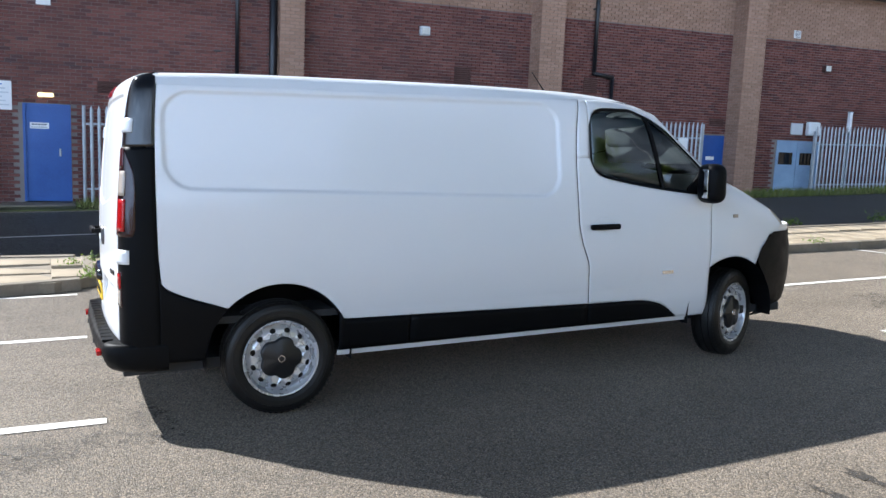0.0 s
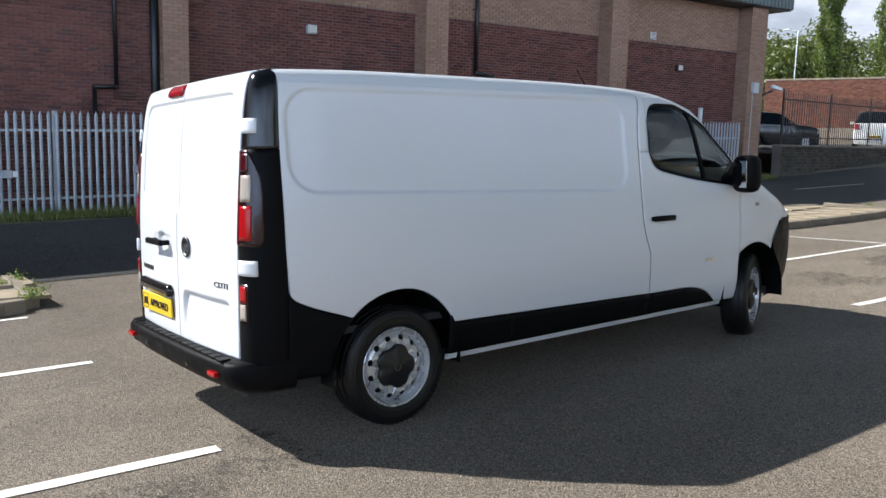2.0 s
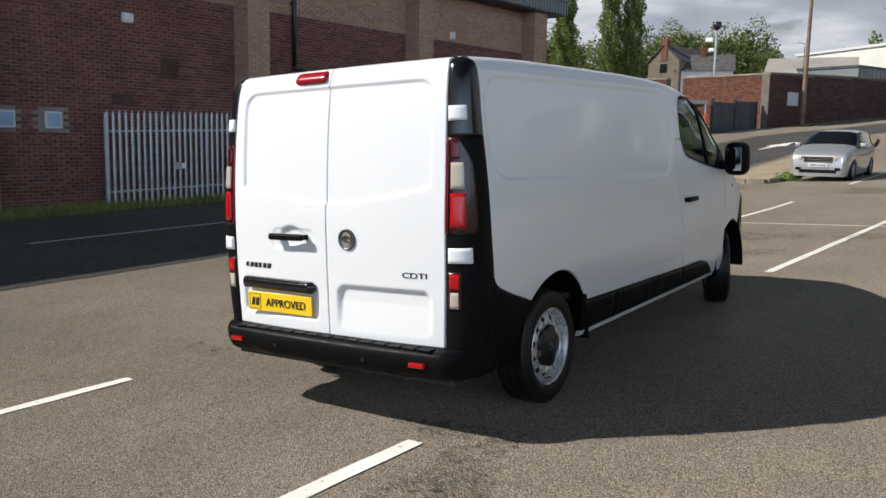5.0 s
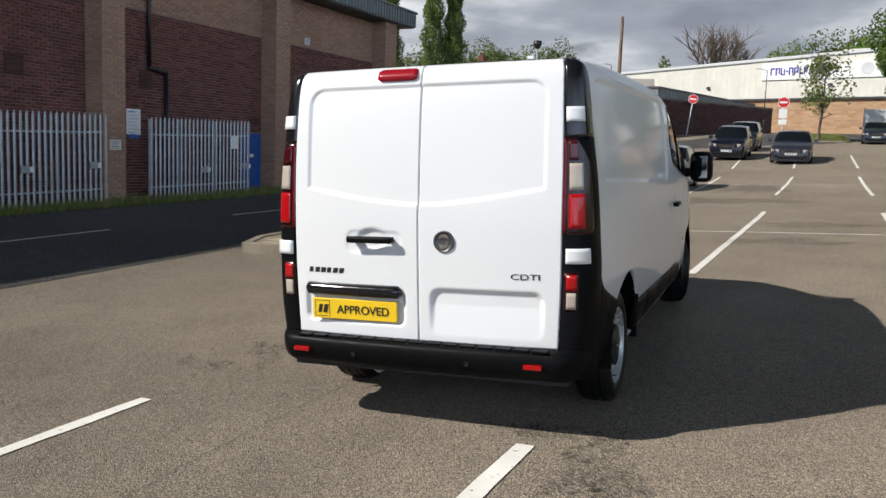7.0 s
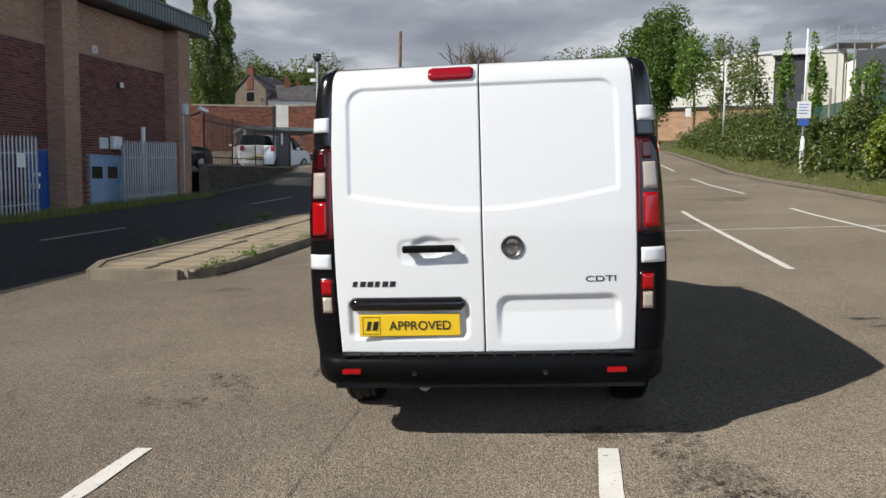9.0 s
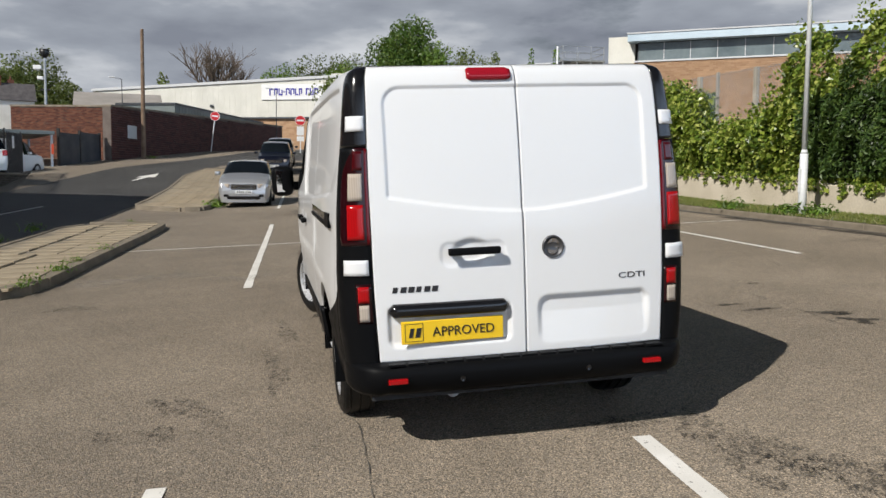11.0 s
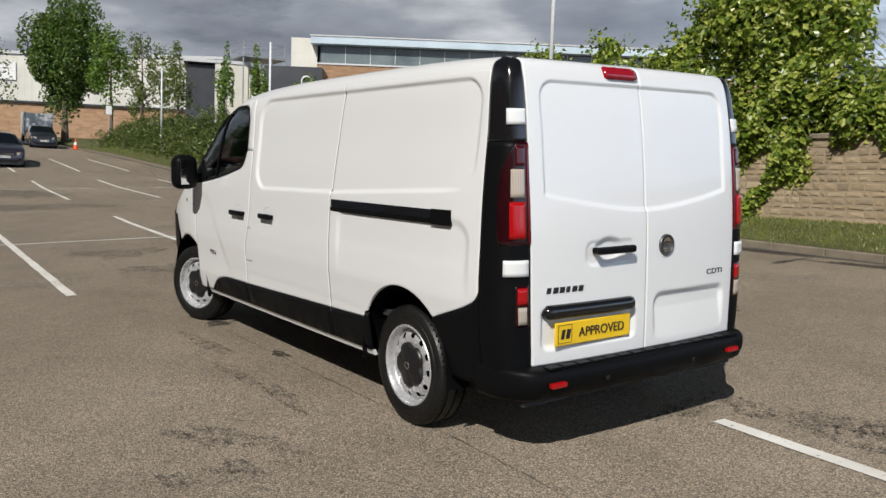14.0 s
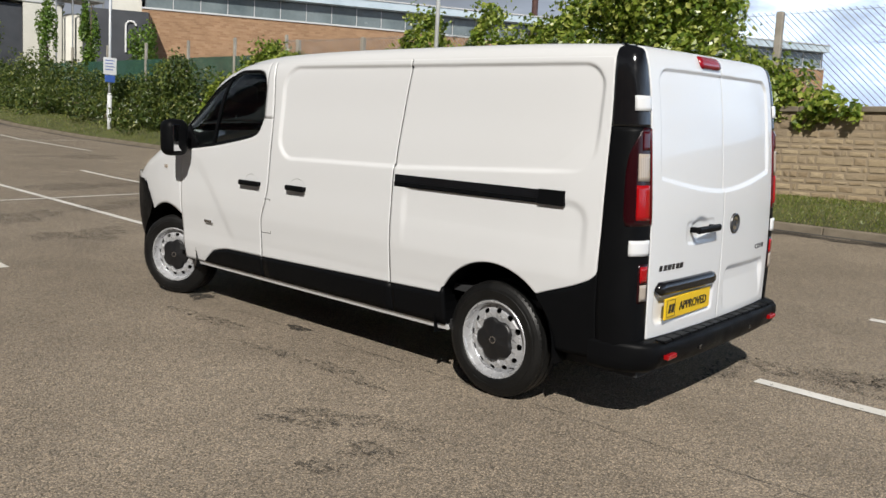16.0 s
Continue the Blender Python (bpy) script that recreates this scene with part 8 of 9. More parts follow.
    for y, mat in ((-0.03, M_WHITEP),) + (((fine[-1][0] + 0.005, M_YELLOW),) if rear_lamps else ()):
        p = part("number_plate", box(-0.26, y, 0.44, 0.26, y + 0.02, 0.55, 0.003), mat, c)
        bm = bmesh.new()
        yy = y - 0.003 if y < 1 else y + 0.02
        for k in range(7):
            add_box(bm, -0.21 + k * 0.063 + (0.02 if k > 3 else 0), yy, 0.465, -0.175 + k * 0.063 + (0.02 if k > 3 else 0), yy + 0.003, 0.525)
        part("plate_bars", bm, M_PRINT, p)
    return c


P_SILVER = car_paint("silver car paint", (0.50, 0.51, 0.53), 0.6)
P_NAVY = car_paint("dark navy car paint", (0.006, 0.008, 0.018))
P_BLACK = car_paint("black car paint", (0.010, 0.011, 0.013))
P_SLATE = car_paint("blue-grey car paint", (0.05, 0.052, 0.075), 0.6)
P_BLUE = car_paint("dark steel-blue car paint", (0.035, 0.045, 0.065), 0.5)
P_WHITE = car_paint("white car paint", (0.72, 0.72, 0.71), 0.0)


def on_ground(x, y, rz=0.0):
    return Matrix.Translation((x, y, G(x, y) + 0.005)) @ Matrix.Rotation(radians(rz), 4, "Z") @ Matrix.Rotation(math.atan2(G(x, y + 2) - G(x, y), 2), 4, "X")


car(on_ground(-2.0, 22.6, -3), HATCH, 1.70, P_SILVER, "small silver hatchback parked beside the paved island")
car(on_ground(-0.85, 39.8, -3), SUV, 1.82, P_NAVY, "dark navy estate car parked in a bay", belt=1.0)
car(on_ground(-0.5, 46.3, -3), SUV, 1.84, P_BLACK, "black estate car parked behind the navy one", belt=1.05)
car(on_ground(2.15, 37.2, -2), SALOON, 1.86, P_SLATE, "blue-grey saloon parked alone in a bay", wheel_r=0.34, axles=(0.95, 3.7))
car(on_ground(7.7, 59.4, -4), HATCH, 1.78, P_BLUE, "dark blue hatchback by the grass verge")


def box_trailer(m):
    t = root("box_trailer", m, "grey mesh-sided trailer behind the parked car", "trailer")
    part("bed", box(-0.95, 0, 0.55, 0.95, 3.0, 0.65), M_STEEL, t)
    part("cage_panel", box(-0.95, 0, 0.65, 0.95, 0.04, 2.3), M_GREYPLASTIC, t)
    part("side_panel", box(-0.95, 0.05, 0.65, -0.91, 3.0, 2.3), M_GREYPLASTIC, t)
    part("side_panel", box(0.91, 0.05, 0.65, 0.95, 3.0, 2.3), M_GREYPLASTIC, t)
    for s in (-1, 1):
        part("corner_post", box(s * 0.93 - 0.05, -0.05, 0.6, s * 0.93 + 0.05, 0.05, 2.4), M_STEEL, t)
        bt = bmesh.new()
        lathe(bt, [(-0.09, 0.01), (-0.09, 0.3), (0.09, 0.3), (0.09, 0.01)], 20)
        part("wheel", bt, M_RUBBER, t, "", False, Matrix.Translation((s * 0.9, 1.5, 0.3)))


box_trailer(on_ground(8.2, 64.6, -4))
yz = 1.42
car(Matrix.Translation((-15.7, 34.0, yz + 0.05)) @ Matrix.Rotation(radians(152), 4, "Z"), SUV, 1.9, P_BLACK, "black four-wheel-drive car behind the yard railings", belt=1.05, rear_lamps=True)
car(Matrix.Translation((-15.2, 39.2, yz + 0.2)) @ Matrix.Rotation(radians(205), 4, "Z"), SUV, 1.86, P_WHITE, "white people carrier behind the yard railings", belt=1.05, rear_lamps=True)
VANROWS = [(0.0, 0.75, 0.82, 0), (0.06, 0.95, 0.9, 0), (0.3, 1.1, 0.96, 0), (0.7, 1.2, 0.99, 0), (0.8, 1.25, 1.0, 1), (1.3, 1.75, 1.0, 1), (1.55, 1.88, 1.0, 2), (1.9, 1.93, 1.0, 2), (2.0, 1.94, 1.0, 0), (4.2, 1.94, 1.0, 0), (4.6, 1.9, 0.98, 0), (4.7, 1.2, 0.96, 0), (4.75, 0.8, 0.94, 0)]
car(Matrix.Translation((-14.4, 46.6, yz + 0.2)) @ Matrix.Rotation(radians(160), 4, "Z"), VANROWS, 1.9, P_WHITE, "white van under the carport roof", belt=1.1, rear_lamps=True, category="van")

# ---- plants ----
def leaf_mesh(name, pts, size, mat, seed, up=0.35, shape=0.6, normals=None, jitter=0.9):
    """A cloud of folded leaves at the given points, turned at random."""
    rng = np.random.default_rng(seed)
    p = np.asarray(pts, float)
    n = len(p)
    nrm = rng.normal(size=(n, 3))
    if normals is not None:
        nrm = nrm * jitter + np.asarray(normals) * 1.0
    nrm[:, 2] += up
    nrm /= np.linalg.norm(nrm, axis=1)[:, None]
    t = np.cross(nrm, rng.normal(size=(n, 3)))
    t /= np.linalg.norm(t, axis=1)[:, None]
    b = np.cross(nrm, t)
    s = size * rng.uniform(0.6, 1.3, (n, 1))
    w = s * shape
    fold = nrm * s * 0.18
    v = np.stack([p - t * s * 0.5, p + b * w * 0.5 + fold, p + t * s * 0.55, p - b * w * 0.5 + fold], 1).reshape(-1, 3)
    idx = np.arange(n)[:, None] * 4
    f = np.concatenate([np.concatenate([idx, idx + 1, idx + 2], 1), np.concatenate([idx, idx + 2, idx + 3], 1)])
    me = bpy.data.meshes.new(name)
    me.from_pydata(v.tolist(), [], f.tolist())
    me.materials.append(mat)
    return me


def crown_points(n, c, r, lobes, seed, lobe=0.42, fill=0.5):
    """Points in uneven lobes inside an ellipsoid."""
    rng = np.random.default_rng(seed)
    d = rng.normal(size=(lobes, 3))
    d /= np.linalg.norm(d, axis=1)[:, None]
    cen = d * rng.uniform(0.35, 0.85, (lobes, 1))
    size = lobe * rng.uniform(0.6, 1.25, lobes)
    k = rng.integers(0, lobes, n)
    e = rng.normal(size=(n, 3))
    e /= np.linalg.norm(e, axis=1)[:, None]
    q = cen[k] + e * (size[k] * rng.uniform(fill, 1.0, n) ** 0.5)[:, None]
    return q * np.asarray(r) + np.asarray(c), e


def limb_mesh(trunk_h, r0, crown_c, crown_r, n, seed, spread=0.8):
    rnd = random.Random(seed)
    bm = bmesh.new()
    top = Vector((rnd.uniform(-0.15, 0.15), rnd.uniform(-0.15, 0.15), crown_c[2] + crown_r[2] * 0.5))
    prev, pr = Vector((0, 0, -0.3)), r0 * 1.25
    steps = 6
    spine = [prev]
    for i in range(1, steps + 1):
        f = i / steps
        q = Vector((top.x * f + rnd.uniform(-0.06, 0.06), top.y * f + rnd.uniform(-0.06, 0.06), top.z * f))
        r = r0 * (1 - 0.8 * f)
        add_tube(bm, prev, q, pr, r, 8, False)
        prev, pr = q, r
        spine.append(q)
    for k in range(n):
        z = trunk_h + (top.z - trunk_h) * rnd.random()
        f = min(1, z / top.z)
        base = Vector((top.x * f, top.y * f, z))
        a = rnd.uniform(0, 6.28)
        L = spread * crown_r[0] * rnd.uniform(0.5, 1.0)
        tip = base + Vector((math.cos(a) * L, math.sin(a) * L, L * rnd.uniform(0.3, 0.9)))
        mid = (base + tip) / 2 + Vector((rnd.uniform(-0.1, 0.1), rnd.uniform(-0.1, 0.1), 0.12 * L))
        r = r0 * (1 - 0.75 * f) * 0.5
        add_tube(bm, base, mid, r, r * 0.6, 6, False)
        add_tube(bm, mid, tip, r * 0.6, r * 0.15, 5, False)
        for j in range(2):
            t2 = mid + Vector((rnd.uniform(-1, 1), rnd.uniform(-1, 1), rnd.uniform(0.2, 1))) * L * 0.4
            add_tube(bm, mid, t2, r * 0.4, r * 0.1, 4, False)
    return bm


def tree(x, y, z, trunk_h, r0, cz, rx, rz, leaves, size, mat, label, seed, lobes=26, limbs=16, lobe=0.42, fill=0.4):
    t = root("tree", Matrix.Translation((x, y, z)), label, "tree", "trees")
    part("trunk", limb_mesh(trunk_h, r0, (0, 0, cz), (rx, rx, rz), limbs, seed), M_BARK, t, "", True)
    p, e = crown_points(leaves, (0, 0, cz), (rx, rx, rz), lobes, seed, lobe, fill)
    tagged(part("crown", leaf_mesh("crown", p, size, mat, seed, normals=e), None, t), kind="stuff")
    return t


tree(10.6, 67.5, G(10.6, 67.5) + 0.3, 2.8, 0.26, 7.0, 3.2, 4.8, 19000, 0.28, M_MAPLE, "full green maple-like tree by the verge", 1, 34)
tree(4.2, 61.8, G(4.2, 61.8), 1.6, 0.11, 4.2, 2.1, 2.9, 1300, 0.26, M_LEAFPALE, "young sparse tree with thin pale leaves", 2, 22, 22, 0.36, 0.2)
tree(12.8, 62.0, G(12.8, 62.0) + 0.3, 2.4, 0.14, 6.2, 1.9, 4.0, 3000, 0.25, M_LEAF, "slender sparse tree with upright branches", 3, 22, 18, 0.36, 0.2)
tree(14.6, 60.5, G(14.6, 60.5) + 0.3, 2.4, 0.12, 5.6, 1.8, 3.6, 1800, 0.24, M_LEAFPALE, "thin young tree behind the verge", 4, 18, 18, 0.32, 0.2)
tree(15.4, 54.5, G(15.4, 54.5) + 0.3, 2.0, 0.12, 5.2, 1.5, 3.4, 1600, 0.22, M_LEAFPALE, "thin young tree behind the verge", 5, 18, 16, 0.32, 0.2)
tree(13.0, 39.5, 1.9, 1.5, 0.10, 4.0, 0.5, 2.6, 1500, 0.17, M_LEAF, "narrow young tree with upright shoots", 6, 20, 12, 0.34, 0.2)
tree(13.6, 36.0, 1.8, 1.5, 0.10, 4.2, 0.55, 2.6, 1700, 0.17, M_LEAF, "narrow young tree with upright shoots", 7, 20, 12, 0.34, 0.2)
tree(14.8, 33.6, 1.8, 1.2, 0.10, 3.2, 0.9, 2.0, 1700, 0.17, M_LEAF, "bushy young tree above the far wall", 8, 20, 10, 0.4, 0.2)


def poplar(x, y, z, h, r, seed):
    t = root("poplar_tree", Matrix.Translation((x, y, z)), "tall narrow poplar with dense upright branches", "tree", "poplars")
    bm = bmesh.new()
    add_tube(bm, (0, 0, -0.3), (0, 0, h * 0.9), 0.32, 0.05, 9)
    rnd = random.Random(seed)
    for k in range(26):
        z0 = h * rnd.uniform(0.08, 0.8)
        a = rnd.uniform(0, 6.28)
        add_tube(bm, (0, 0, z0), (math.cos(a) * r * 0.8, math.sin(a) * r * 0.8, z0 + r * 2.2), 0.07, 0.015, 5, False)
    part("trunk", bm, M_BARK, t, "", True)
    rng = np.random.default_rng(seed)
    n = 17000
    zz = rng.uniform(0.06, 1.0, n)
    rad = r * np.interp(zz, [0.05, 0.2, 0.55, 0.85, 1.0], [0.55, 0.95, 1.0, 0.6, 0.08]) * (1 + 0.22 * np.sin(zz * 40 + seed))
    a = rng.uniform(0, 6.28, n)
    q = rad * rng.uniform(0.45, 1.0, n) ** 0.5
    q *= 1 + 0.25 * np.sin(a * 5 + zz * 25)
    p = np.stack([q * np.cos(a), q * np.sin(a), zz * h + rng.normal(0, 0.15, n)], 1)
    tagged(part("crown", leaf_mesh("crown", p, 0.24, M_POPLAR, seed, up=0.1, normals=np.stack([np.cos(a), np.sin(a), 0.3 + 0 * a], 1)), None, t), kind="stuff")


poplar(-35.3, 82.5, 4.0, 19.0, 1.15, 11)
poplar(-33.4, 84.0, 4.0, 18.0, 1.15, 12)
poplar(-33.4, 67.7, 3.5, 16.0, 0.92, 13)


def far_trees(name, pts, size, mat, label, seed):
    """A far belt of trees, past counting."""
    all_p, all_e = [], []
    for i, (x, y, z, rx, rz, n) in enumerate(pts):
        p, e = crown_points(n, (x, y, z), (rx, rx, rz), 16, seed + i, 0.5, 0.5)
        all_p.append(p)
        all_e.append(e)
    ob = new(name, leaf_mesh(name, np.concatenate(all_p), size, mat, seed, normals=np.concatenate(all_e)))
    tagged(ob, label, "trees", kind="stuff")


rt = random.Random(5)
far_trees("tree_belt", [(x, 168 + rt.uniform(-5, 8), 18.6 + rt.uniform(-1.2, 1.5), rt.uniform(4, 5.5), rt.uniform(5.5, 6.8), 3600) for x in list(range(-62, -40, 5)) + list(range(-1, 90, 4))], 0.5, M_OLIVE, "olive-green spring woodland on the far rise", 40)
far_trees("tree_belt", [(x, 160 + rt.uniform(-4, 4), 19.2 + rt.uniform(-1, 1.2), rt.uniform(3.2, 4.2), rt.uniform(4.5, 5.5), 2600) for x in (1.5, 14, 30, 44, 58)], 0.45, M_LEAF, "fresh green trees in front of the woodland", 60)
far_trees("tree_belt", [(x, y, z, r, r * 1.15, 4200) for x, y, z, r in ((-42, 128, 13.0, 5.0), (-49, 124, 12.0, 5.5), (-36, 130, 13.5, 4.8), (-31, 129, 12.0, 4.4), (-56, 118, 11.5, 6.0), (-52, 96, 9.0, 6.0), (-46, 78, 7.5, 5.0), (-40, 72, 7.0, 4.0), (-45, 88, 9.0, 5.0), (-60, 105, 10.0, 6.0), (-48, 108, 10.0, 5.0), (-43, 80, 6.5, 4.0))], 0.5, M_OLIVE, "dark green trees behind the yard", 80)
far_trees("tree_belt", [(-45, 127, 15.5, 4.2, 4.6, 1100), (-38.5, 128, 15.0, 3.4, 4.0, 900), (-52, 122, 14.5, 4.0, 4.4, 900), (-18.9, 150, 16.8, 1.4, 3.0, 500)], 0.5, M_LEAFPALE, "yellow-green spring trees behind the roofs", 95)


def bare_tree(x, y, z, h, r, seed, label, mat=None, n=90):
    t = root("bare_tree", Matrix.Translation((x, y, z)), label, "tree")
    rnd = random.Random(seed)
    bm = bmesh.new()

    def grow(p, d, L, rr, depth):
        q = p + d * L
        add_tube(bm, p, q, rr, rr * 0.65, 5 if depth > 1 else 7, False)
        if depth >= 4:
            return
        for k in range(4 if depth else 8):
            nd = (d + Vector((rnd.uniform(-1, 1), rnd.uniform(-1, 1), rnd.uniform(-0.2, 0.7))) * 0.75).normalized()
            grow(p + d * L * rnd.uniform(0.5, 1.0), nd, L * rnd.uniform(0.55, 0.8), rr * 0.55, depth + 1)
    grow(Vector((0, 0, -0.3)), Vector((0, 0, 1)), h * 0.42, r, 0)
    part("bough", bm, M_TWIG, t)


bare_tree(-10.6, 150, 9.5, 16.5, 0.4, 3, "large bare-branched tree against the sky")
bare_tree(-7.8, 152, 9.5, 15.5, 0.35, 4, "bare-branched tree against the sky")


# ivy and shrubs over the boundary wall
HEDGE = [(1.3, 2.4), (2.05, 2.75), (2.6, 2.95), (3.2, 3.3), (3.7, 3.7), (4.0, 4.3), (5.0, 4.9), (6.0, 5.05), (7.0, 5.1), (7.4, 4.8), (7.7, 4.3), (8.2, 4.4), (8.6, 4.0), (9.3, 3.9), (9.55, 4.7), (9.85, 4.75), (10.1, 3.9), (10.5, 3.75), (11.1, 3.9), (11.3, 4.55), (12.05, 4.6), (12.3, 3.5), (13.7, 2.95), (14.7, 2.95), (15.8, 2.85), (16.5, 3.7), (18.2, 4.3), (19.5, 3.6), (21.0, 3.1)]
LOW = [(1.3, 2.25), (2.2, 2.08), (3.3, 2.15), (4.15, 2.05), (4.45, 1.5), (4.7, 0.95), (6.2, 0.78), (6.5, 1.25), (9, 1.3), (12, 1.5), (16, 1.72), (19, 1.88), (21, 1.6)]


def hedge():
    rng = np.random.default_rng(21)
    y = rng.uniform(1.3, 21.0, 76000)
    y = y[rng.uniform(0, 4.2, len(y)) < np.interp(y, [a for a, _ in HEDGE], [b for _, b in HEDGE]) - np.interp(y, [a for a, _ in LOW], [b for _, b in LOW])]
    n = len(y)
    hi = np.interp(y, [a for a, _ in HEDGE], [b for _, b in HEDGE])
    lo = np.interp(y, [a for a, _ in LOW], [b for _, b in LOW])
    v = rng.uniform(0, 1, n) ** 0.9
    z = lo + (hi - lo) * v + rng.normal(0, 0.06, n)
    bulge = 0.30 * np.sin(np.pi * np.clip(v, 0, 1)) + 0.14 * np.sin(y * 3.1) * np.sin(z * 4.3) + 0.10 * np.sin(y * 7.3 + z * 5.1)
    x = WX + 0.12 - bulge * rng.uniform(0.75, 1.05, n) - 0.04 + rng.exponential(0.10, n)
    x += 0.35 * np.clip((v - 0.8) / 0.2, 0, 1)
    nor = np.stack([-np.ones(n), 0.5 * np.cos(y * 3.1), 0.5 + 0.6 * (v - 0.3)], 1)
    iv = root("ivy_hedge", Matrix.Identity(4), "thick glossy ivy spilling over the boundary wall", "hedge")
    leafy = rng.uniform(0, 1, n)
    dark = (y > 7.4) & (y < 11.2) & (v < 0.75) & (z > 1.5)
    tagged(part("ivy_leaves", leaf_mesh("ivy_leaves", np.stack([x, y, z], 1)[~dark], 0.125, M_IVY, 22, 0.2, 0.85, nor[~dark], 0.75), None, iv), kind="stuff")
    tagged(part("shrub_leaves", leaf_mesh("shrub_leaves", np.stack([x - 0.12, y, z], 1)[dark], 0.12, M_LEAFDARK, 23, 0.2, 0.4, nor[dark], 0.8), None, iv), kind="stuff")
    # loose sprays that break the outline
    sp = []
    for k in range(150):
        yy = rng.uniform(2.3, 20.5)
        h = np.interp(yy, [a for a, _ in HEDGE], [b for _, b in HEDGE])
        d = np.array([rng.normal(0, 0.25), rng.normal(0, 0.5), rng.uniform(0.3, 1.0)])
        L = rng.uniform(0.15, 0.5)
        for j in range(22):
            sp.append(np.array([WX + 0.25 + rng.uniform(-0.3, 0.5), yy, h - 0.05]) + d * L * rng.uniform(0, 1) + rng.normal(0, 0.06, 3))
    # runners hanging down the concrete
    for k in range(90):
        yy = rng.uniform(6.4, 19.0)
        top = np.interp(yy, [a for a, _ in LOW], [b for _, b in LOW])
        L = rng.uniform(0.05, 0.38)
        for j in range(int(6 + L * 30)):
            sp.append(np.array([WX - 0.05 - rng.uniform(0, 0.05), yy + rng.normal(0, 0.04), top + 0.05 - L * rng.uniform(0, 1)]))
    tagged(part("ivy_sprays", leaf_mesh("ivy_sprays", np.array(sp), 0.11, M_IVY, 24, 0.2, 0.8), None, iv), kind="stuff")
    # dark backing sheet, coloured as the hedge's inner shade, that hides the wall
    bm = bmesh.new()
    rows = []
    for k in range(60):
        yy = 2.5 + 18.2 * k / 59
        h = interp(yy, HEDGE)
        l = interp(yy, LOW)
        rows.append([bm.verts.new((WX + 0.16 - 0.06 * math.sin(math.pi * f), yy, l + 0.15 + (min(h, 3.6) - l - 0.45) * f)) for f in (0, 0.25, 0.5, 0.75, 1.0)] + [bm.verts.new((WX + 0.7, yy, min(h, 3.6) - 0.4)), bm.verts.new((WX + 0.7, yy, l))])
    for a, b in zip(rows, rows[1:]):
        for k in range(6):
            bm.faces.new((a[k], b[k], b[k + 1], a[k + 1]))
    part("inner_growth", bm, M_INNERSHADE, iv, "dark backing sheet coloured as shade inside the ivy")
    # tree crown rising out of the ivy
    p, e = crown_points(9000, (WX + 0.9, 5.3, 4.7), (1.3, 2.0, 1.3), 26, 29, 0.42, 0.4)
    tagged(part("crown_leaves", leaf_mesh("crown_leaves", p, 0.13, M_IVY, 30, 0.3, 0.8, e), None, iv), kind="stuff")
    bm = bmesh.new()
    add_tube(bm, (WX + 0.8, 5.4, 1.0), (WX + 0.9, 5.3, 4.6), 0.13, 0.06, 8)
    part("stem", bm, M_BARK, iv)


# near-black green stands in for shade deep in the leaves
M_INNERSHADE = varied("shaded twig mass", (0.012, 0.02, 0.008), (0.025, 0.035, 0.014), 4, 0.95, 20, 0.6, 0.03)
hedge()


def shrub_bank():
    """Brambles and shrubs along the far kerb."""
    rng = np.random.default_rng(33)
    pts, nor = [], []
    for k in range(210):
        y = rng.uniform(20.5, 60)
        kx = smooth_interp(y, KR)
        x = kx + rng.uniform(1.0, 3.6)
        r = rng.uniform(0.35, 0.8)
        top = G(x, y) + 0.3 + (x - kx) * 0.55 + rng.uniform(-0.2, 0.5)
        m = 110
        e = rng.normal(size=(m, 3))
        e /= np.linalg.norm(e, axis=1)[:, None]
        q = np.array([x, y, top - r * 0.6]) + e * r * rng.uniform(0.6, 1.05, (m, 1)) * np.array([1, 1.2, 1.0])
        pts.append(q)
        nor.append(e)
    sb = root("shrub_bank", Matrix.Identity(4), "tangled brambles and shrubs on the bank by the far kerb", "shrubs")
    tagged(part("foliage", leaf_mesh("foliage", np.concatenate(pts), 0.15, M_BANK, 34, 0.4, 0.6, np.concatenate(nor)), None, sb), kind="stuff")
    bush = []
    bn = []
    for x, y, z, r, h, m in ((11.4, 25.5, 2.6, 1.2, 1.7, 3000), (11.9, 28.5, 2.8, 1.2, 1.3, 2500), (12.4, 22.0, 2.2, 1.0, 1.5, 2200), (13.0, 46.0, 3.6, 1.6, 1.9, 2600), (13.4, 53.0, 4.2, 1.8, 1.8, 2400), (12.4, 32.5, 3.0, 1.0, 1.1, 1600), (12.2, 38.5, 3.2, 1.5, 2.2, 3200), (11.6, 34.8, 2.8, 1.3, 1.9, 2600), (11.3, 24.6, 3.0, 1.0, 1.9, 2600), (12.3, 42.0, 3.4, 1.5, 2.2, 2600)):
        p, e = crown_points(m, (x, y, z), (r, r, h), 20, int(y * 3), 0.45, 0.4)
        bush.append(p)
        bn.append(e)
    tagged(part("tall_shrubs", leaf_mesh("tall_shrubs", np.concatenate(bush), 0.16, M_BANK, 35, 0.3, 0.55, np.concatenate(bn)), None, sb), kind="stuff")


shrub_bank()


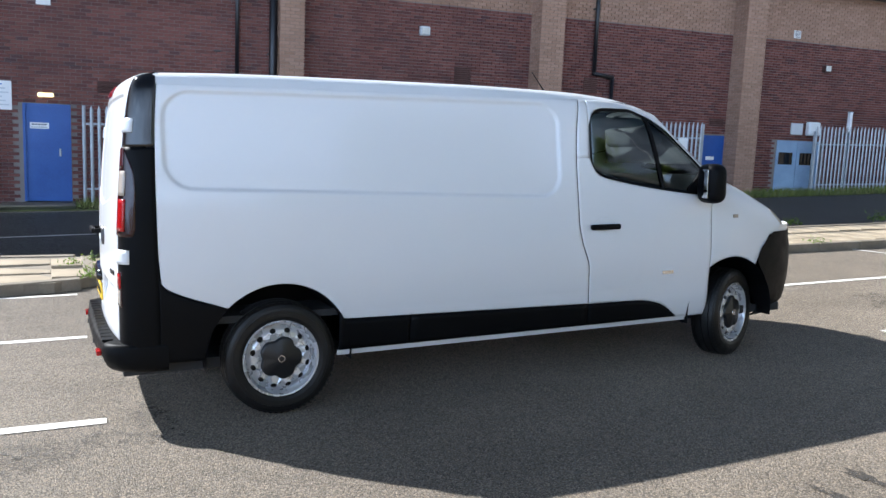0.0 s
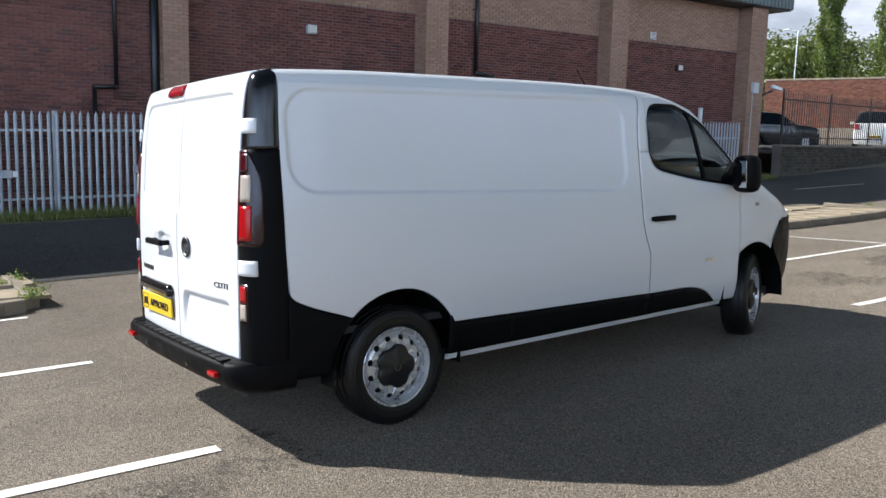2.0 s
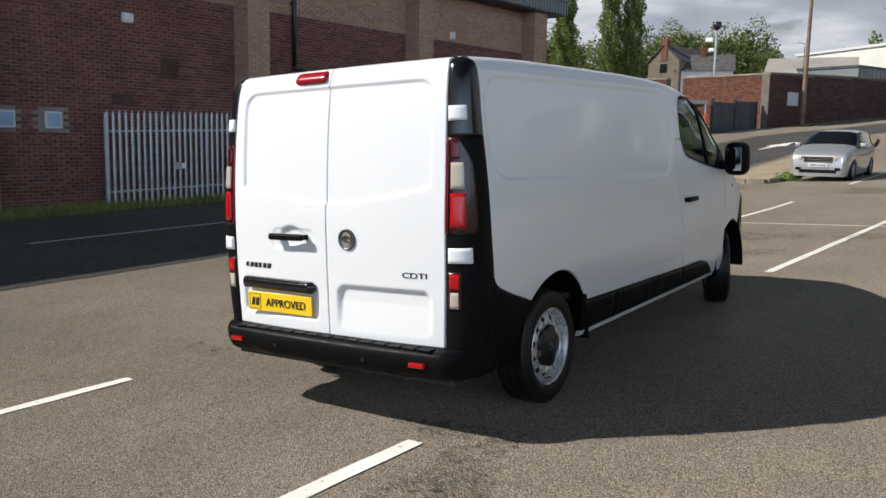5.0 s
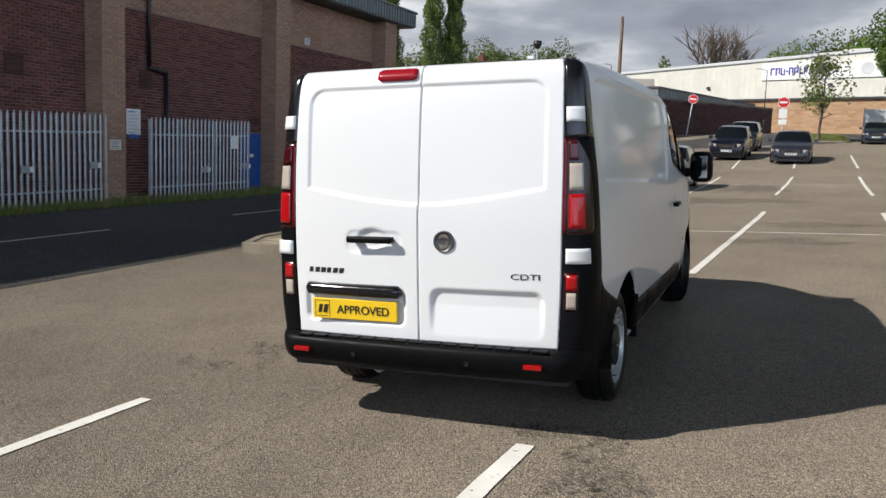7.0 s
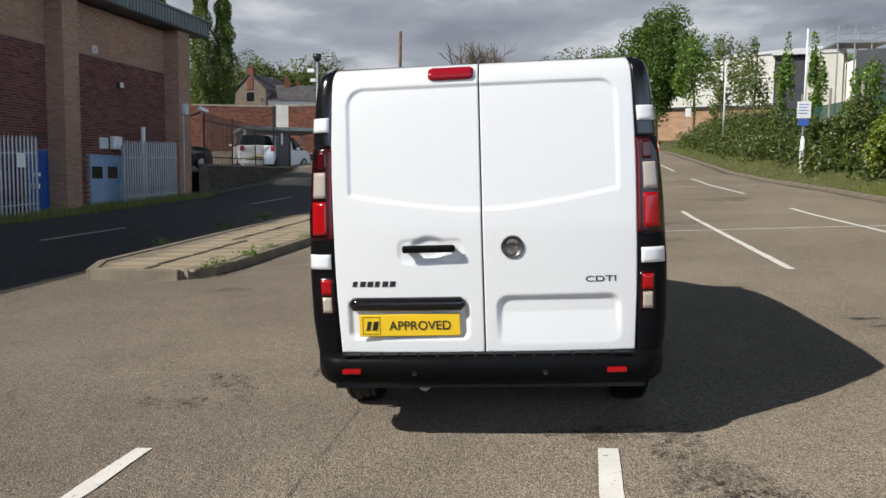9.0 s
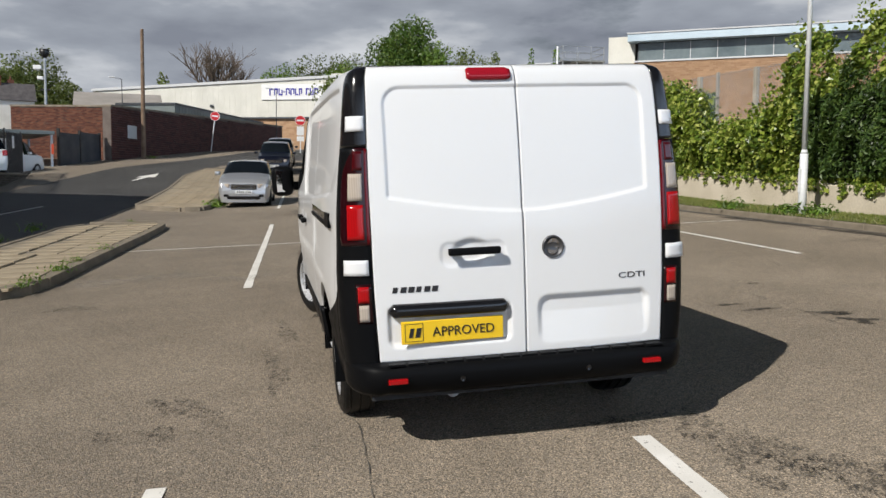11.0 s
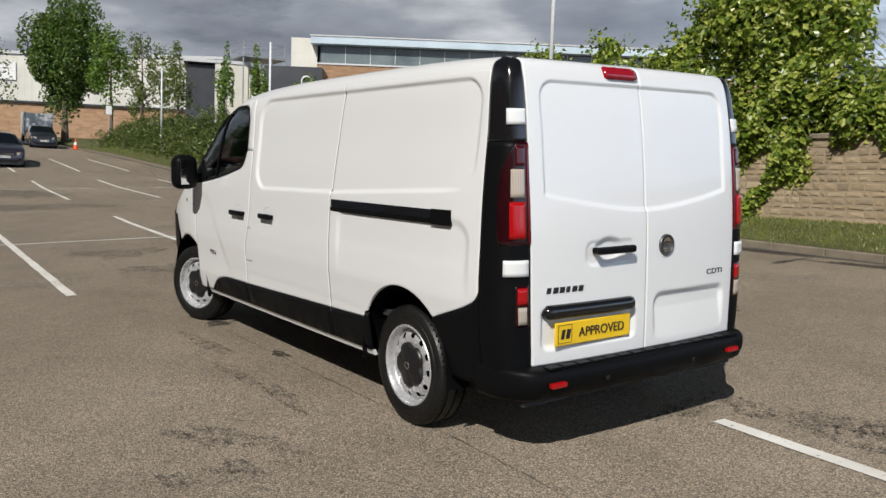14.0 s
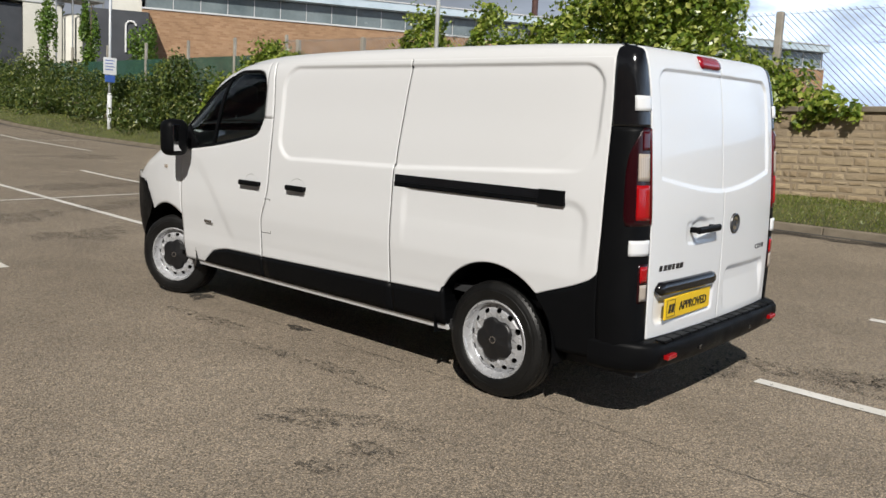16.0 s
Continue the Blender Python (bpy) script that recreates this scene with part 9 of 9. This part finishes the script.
def grass(name, n, area, h, seed, label, mat=None):
    """Blades over an area given by a function of two random numbers."""
    rng = np.random.default_rng(seed)
    vs, fs = [], []
    for k in range(n):
        x, y, z = area(rng.random(), rng.random())
        L = h * rng.uniform(0.5, 1.4)
        a = rng.uniform(0, 6.28)
        w = 0.007 + 0.004 * rng.random()
        dx, dy = math.cos(a) * w, math.sin(a) * w
        bx, by = rng.normal(0, 0.4) * L, rng.normal(0, 0.4) * L
        i = len(vs)
        vs += [(x - dx, y - dy, z), (x + dx, y + dy, z), (x + bx, y + by, z + L)]
        fs.append((i, i + 1, i + 2))
    tagged(new(name, mesh_of(name, vs, fs, mat or M_GRASS)), label, "grass", kind="stuff")


def verge_spot(u, v):
    y = -3.5 + 24 * u
    k = kerb_x(y) + 0.1
    x = k + (WX - k) * v**0.9
    return x, y, verge_z(x, y) - 0.01


grass("grass", 42000, verge_spot, 0.05, 3, "rough green grass on the verge")


def far_verge(u, v):
    y = 20 + 39 * u
    k = kerb_x(y) + 0.1
    x = k + 2.2 * v
    return x, y, verge_z(x, y) - 0.01


grass("grass", 18000, far_verge, 0.075, 4, "long rough grass along the far kerb")


def verge_end(u, v):
    x, y = 2.4 + 3.7 * u, 61.4 + 8.0 * v
    return x, y, G(x, y) + 0.11


grass("grass", 9000, verge_end, 0.2, 5, "rough grass bank beneath the young trees")


def wall_foot(u, v):
    s = -4.5 + 25.0 * u
    p = BLD.matrix_basis @ Vector((0.3 + 1.15 * v**1.3, s, 0))
    return p.x, p.y, G(p.x, p.y) + 0.02


grass("grass", 16000, wall_foot, 0.16, 6, "unkempt grass at the foot of the brick building")
strip = [BLD.matrix_basis @ Vector(v) for v in ((0.0, -6.5, 0), (1.35, -6.5, 0), (1.35, 20.5, 0), (0.0, 20.5, 0))]
tagged(new("grass_strip", drape("grass_strip", quad_fn(*[(v.x, v.y) for v in strip]), 3, 40, 0.03, M_SOIL, 0.05)), "narrow grassy strip along the building", "verge", kind="structure")


def weed(x, y, z, n, h, seed, label="small green weed growing from the paving joint"):
    w = root("weed", Matrix.Translation((x, y, z)), label, "weed", "weeds")
    rng = np.random.default_rng(seed)
    p = rng.normal(0, 1, (n, 3)) * np.array([h * 0.6, h * 0.6, h * 0.35])
    p[:, 2] = np.abs(p[:, 2]) + 0.01
    tagged(part("leaves", leaf_mesh("leaves", p, h * 0.42, M_LEAF, seed, 0.6, 0.4), None, w), kind="stuff")
    bm = bmesh.new()
    for k in range(5):
        add_tube(bm, (0, 0, -0.02), tuple(rng.normal(0, h * 0.4, 2)) + (h * rng.uniform(0.7, 1.3),), 0.004, 0.002, 4, False)
    part("stems", bm, M_LEAFPALE, w)


for k, (x, y, h) in enumerate(((-5.0, -0.72, 0.12), (-4.75, -0.8, 0.13), (-5.6, -0.95, 0.12), (-5.9, -0.7, 0.10), (-4.2, 6.2, 0.14), (-4.1, 7.3, 0.16), (-4.12, 8.4, 0.12), (-4.05, 10.2, 0.13), (-4.2, 5.8, 0.12), (-6.3, 9.0, 0.14), (-6.35, 12.2, 0.16), (-6.3, 14.8, 0.2), (-3.85, 14.6, 0.1), (-3.05, 23.2, 0.3), (-2.95, 22.95, 0.34), (-4.6, 16.9, 0.1), (-9.0, 56.2, 0.3))):
    weed(x, y, G(x, y) + (0.12 if x < -3.9 and y < 20 else 0.02), 70 if h > 0.15 else 40, h, 200 + k)
for k, (x, y) in enumerate(((9.35, 10.4), (9.5, 9.8), (9.3, 12.6))):
    weed(x, y, verge_z(x, y), 160, 0.28, 240 + k, "bushy dark weed at the kerb")


# bare twigs hanging in from a tree past the wall
def overhang():
    t = root("bare_branches", Matrix.Translation((WX + 0.7, -2.2, 2.4)), "bare leafless branches above the wall", "tree")
    rnd = random.Random(8)
    bm = bmesh.new()
    add_tube(bm, (0, 0, -1.5), (0, 0.3, 2.0), 0.08, 0.05, 8)

    def grow(p, d, L, r, depth):
        q = p + d * L
        add_tube(bm, p, q, r, r * 0.6, 5, False)
        if depth < 5:
            for _ in range(3):
                nd = (d + Vector((rnd.uniform(-0.5, 0.5), rnd.uniform(-0.8, 0.8), rnd.uniform(-0.5, 0.5)))).normalized()
                grow(p + d * L * rnd.uniform(0.55, 1.0), nd, L * rnd.uniform(0.55, 0.8), r * 0.58, depth + 1)
    for k in range(5):
        grow(Vector((0, 0.2, 0.9 + k * 0.25)), Vector((rnd.uniform(-0.2, 0.2), 1, rnd.uniform(-0.15, 0.3))).normalized(), 1.4, 0.028, 1)
    part("bough", bm, M_TWIG, t)


overhang()

# ---- single bricks of the nearest stretch of the building ----
M_BRICK_ONE = (lambda k: (k.color(k.mix(0.4, k.ramp(k.rand(), (0.0, (0.118, 0.044, 0.038)), (0.3, (0.176, 0.063, 0.050)), (0.6, (0.21, 0.080, 0.063)), (0.85, (0.243, 0.096, 0.076)), (1.0, (0.092, 0.042, 0.042))), k.ramp(k.noise(20, 4, 0.6), (0.3, 0.5), (0.7, 1.0)), "MULTIPLY")).bump(k.noise(70, 3), 0.4, 0.004), k.m)[1])(Mat("single dark red-brown brick", 0.85, 0, 0.3))
shared = {}
for a, z0, b, z1 in courses(S0, S1, -0.6, ZB, HOLES, seed=3):
    if -4.3 < a < -1.4 and 2.05 < z0 < 3.95:
        w = round(b - a, 3)
        if w not in shared:
            shared[w] = brick_boxes("brick", [(0, 0, w, z1 - z0)], M_BRICK_ONE, seed=int(w * 1000))
        part("brick", shared[w], None, BLD, at=Matrix.Translation((0, a, z0)))
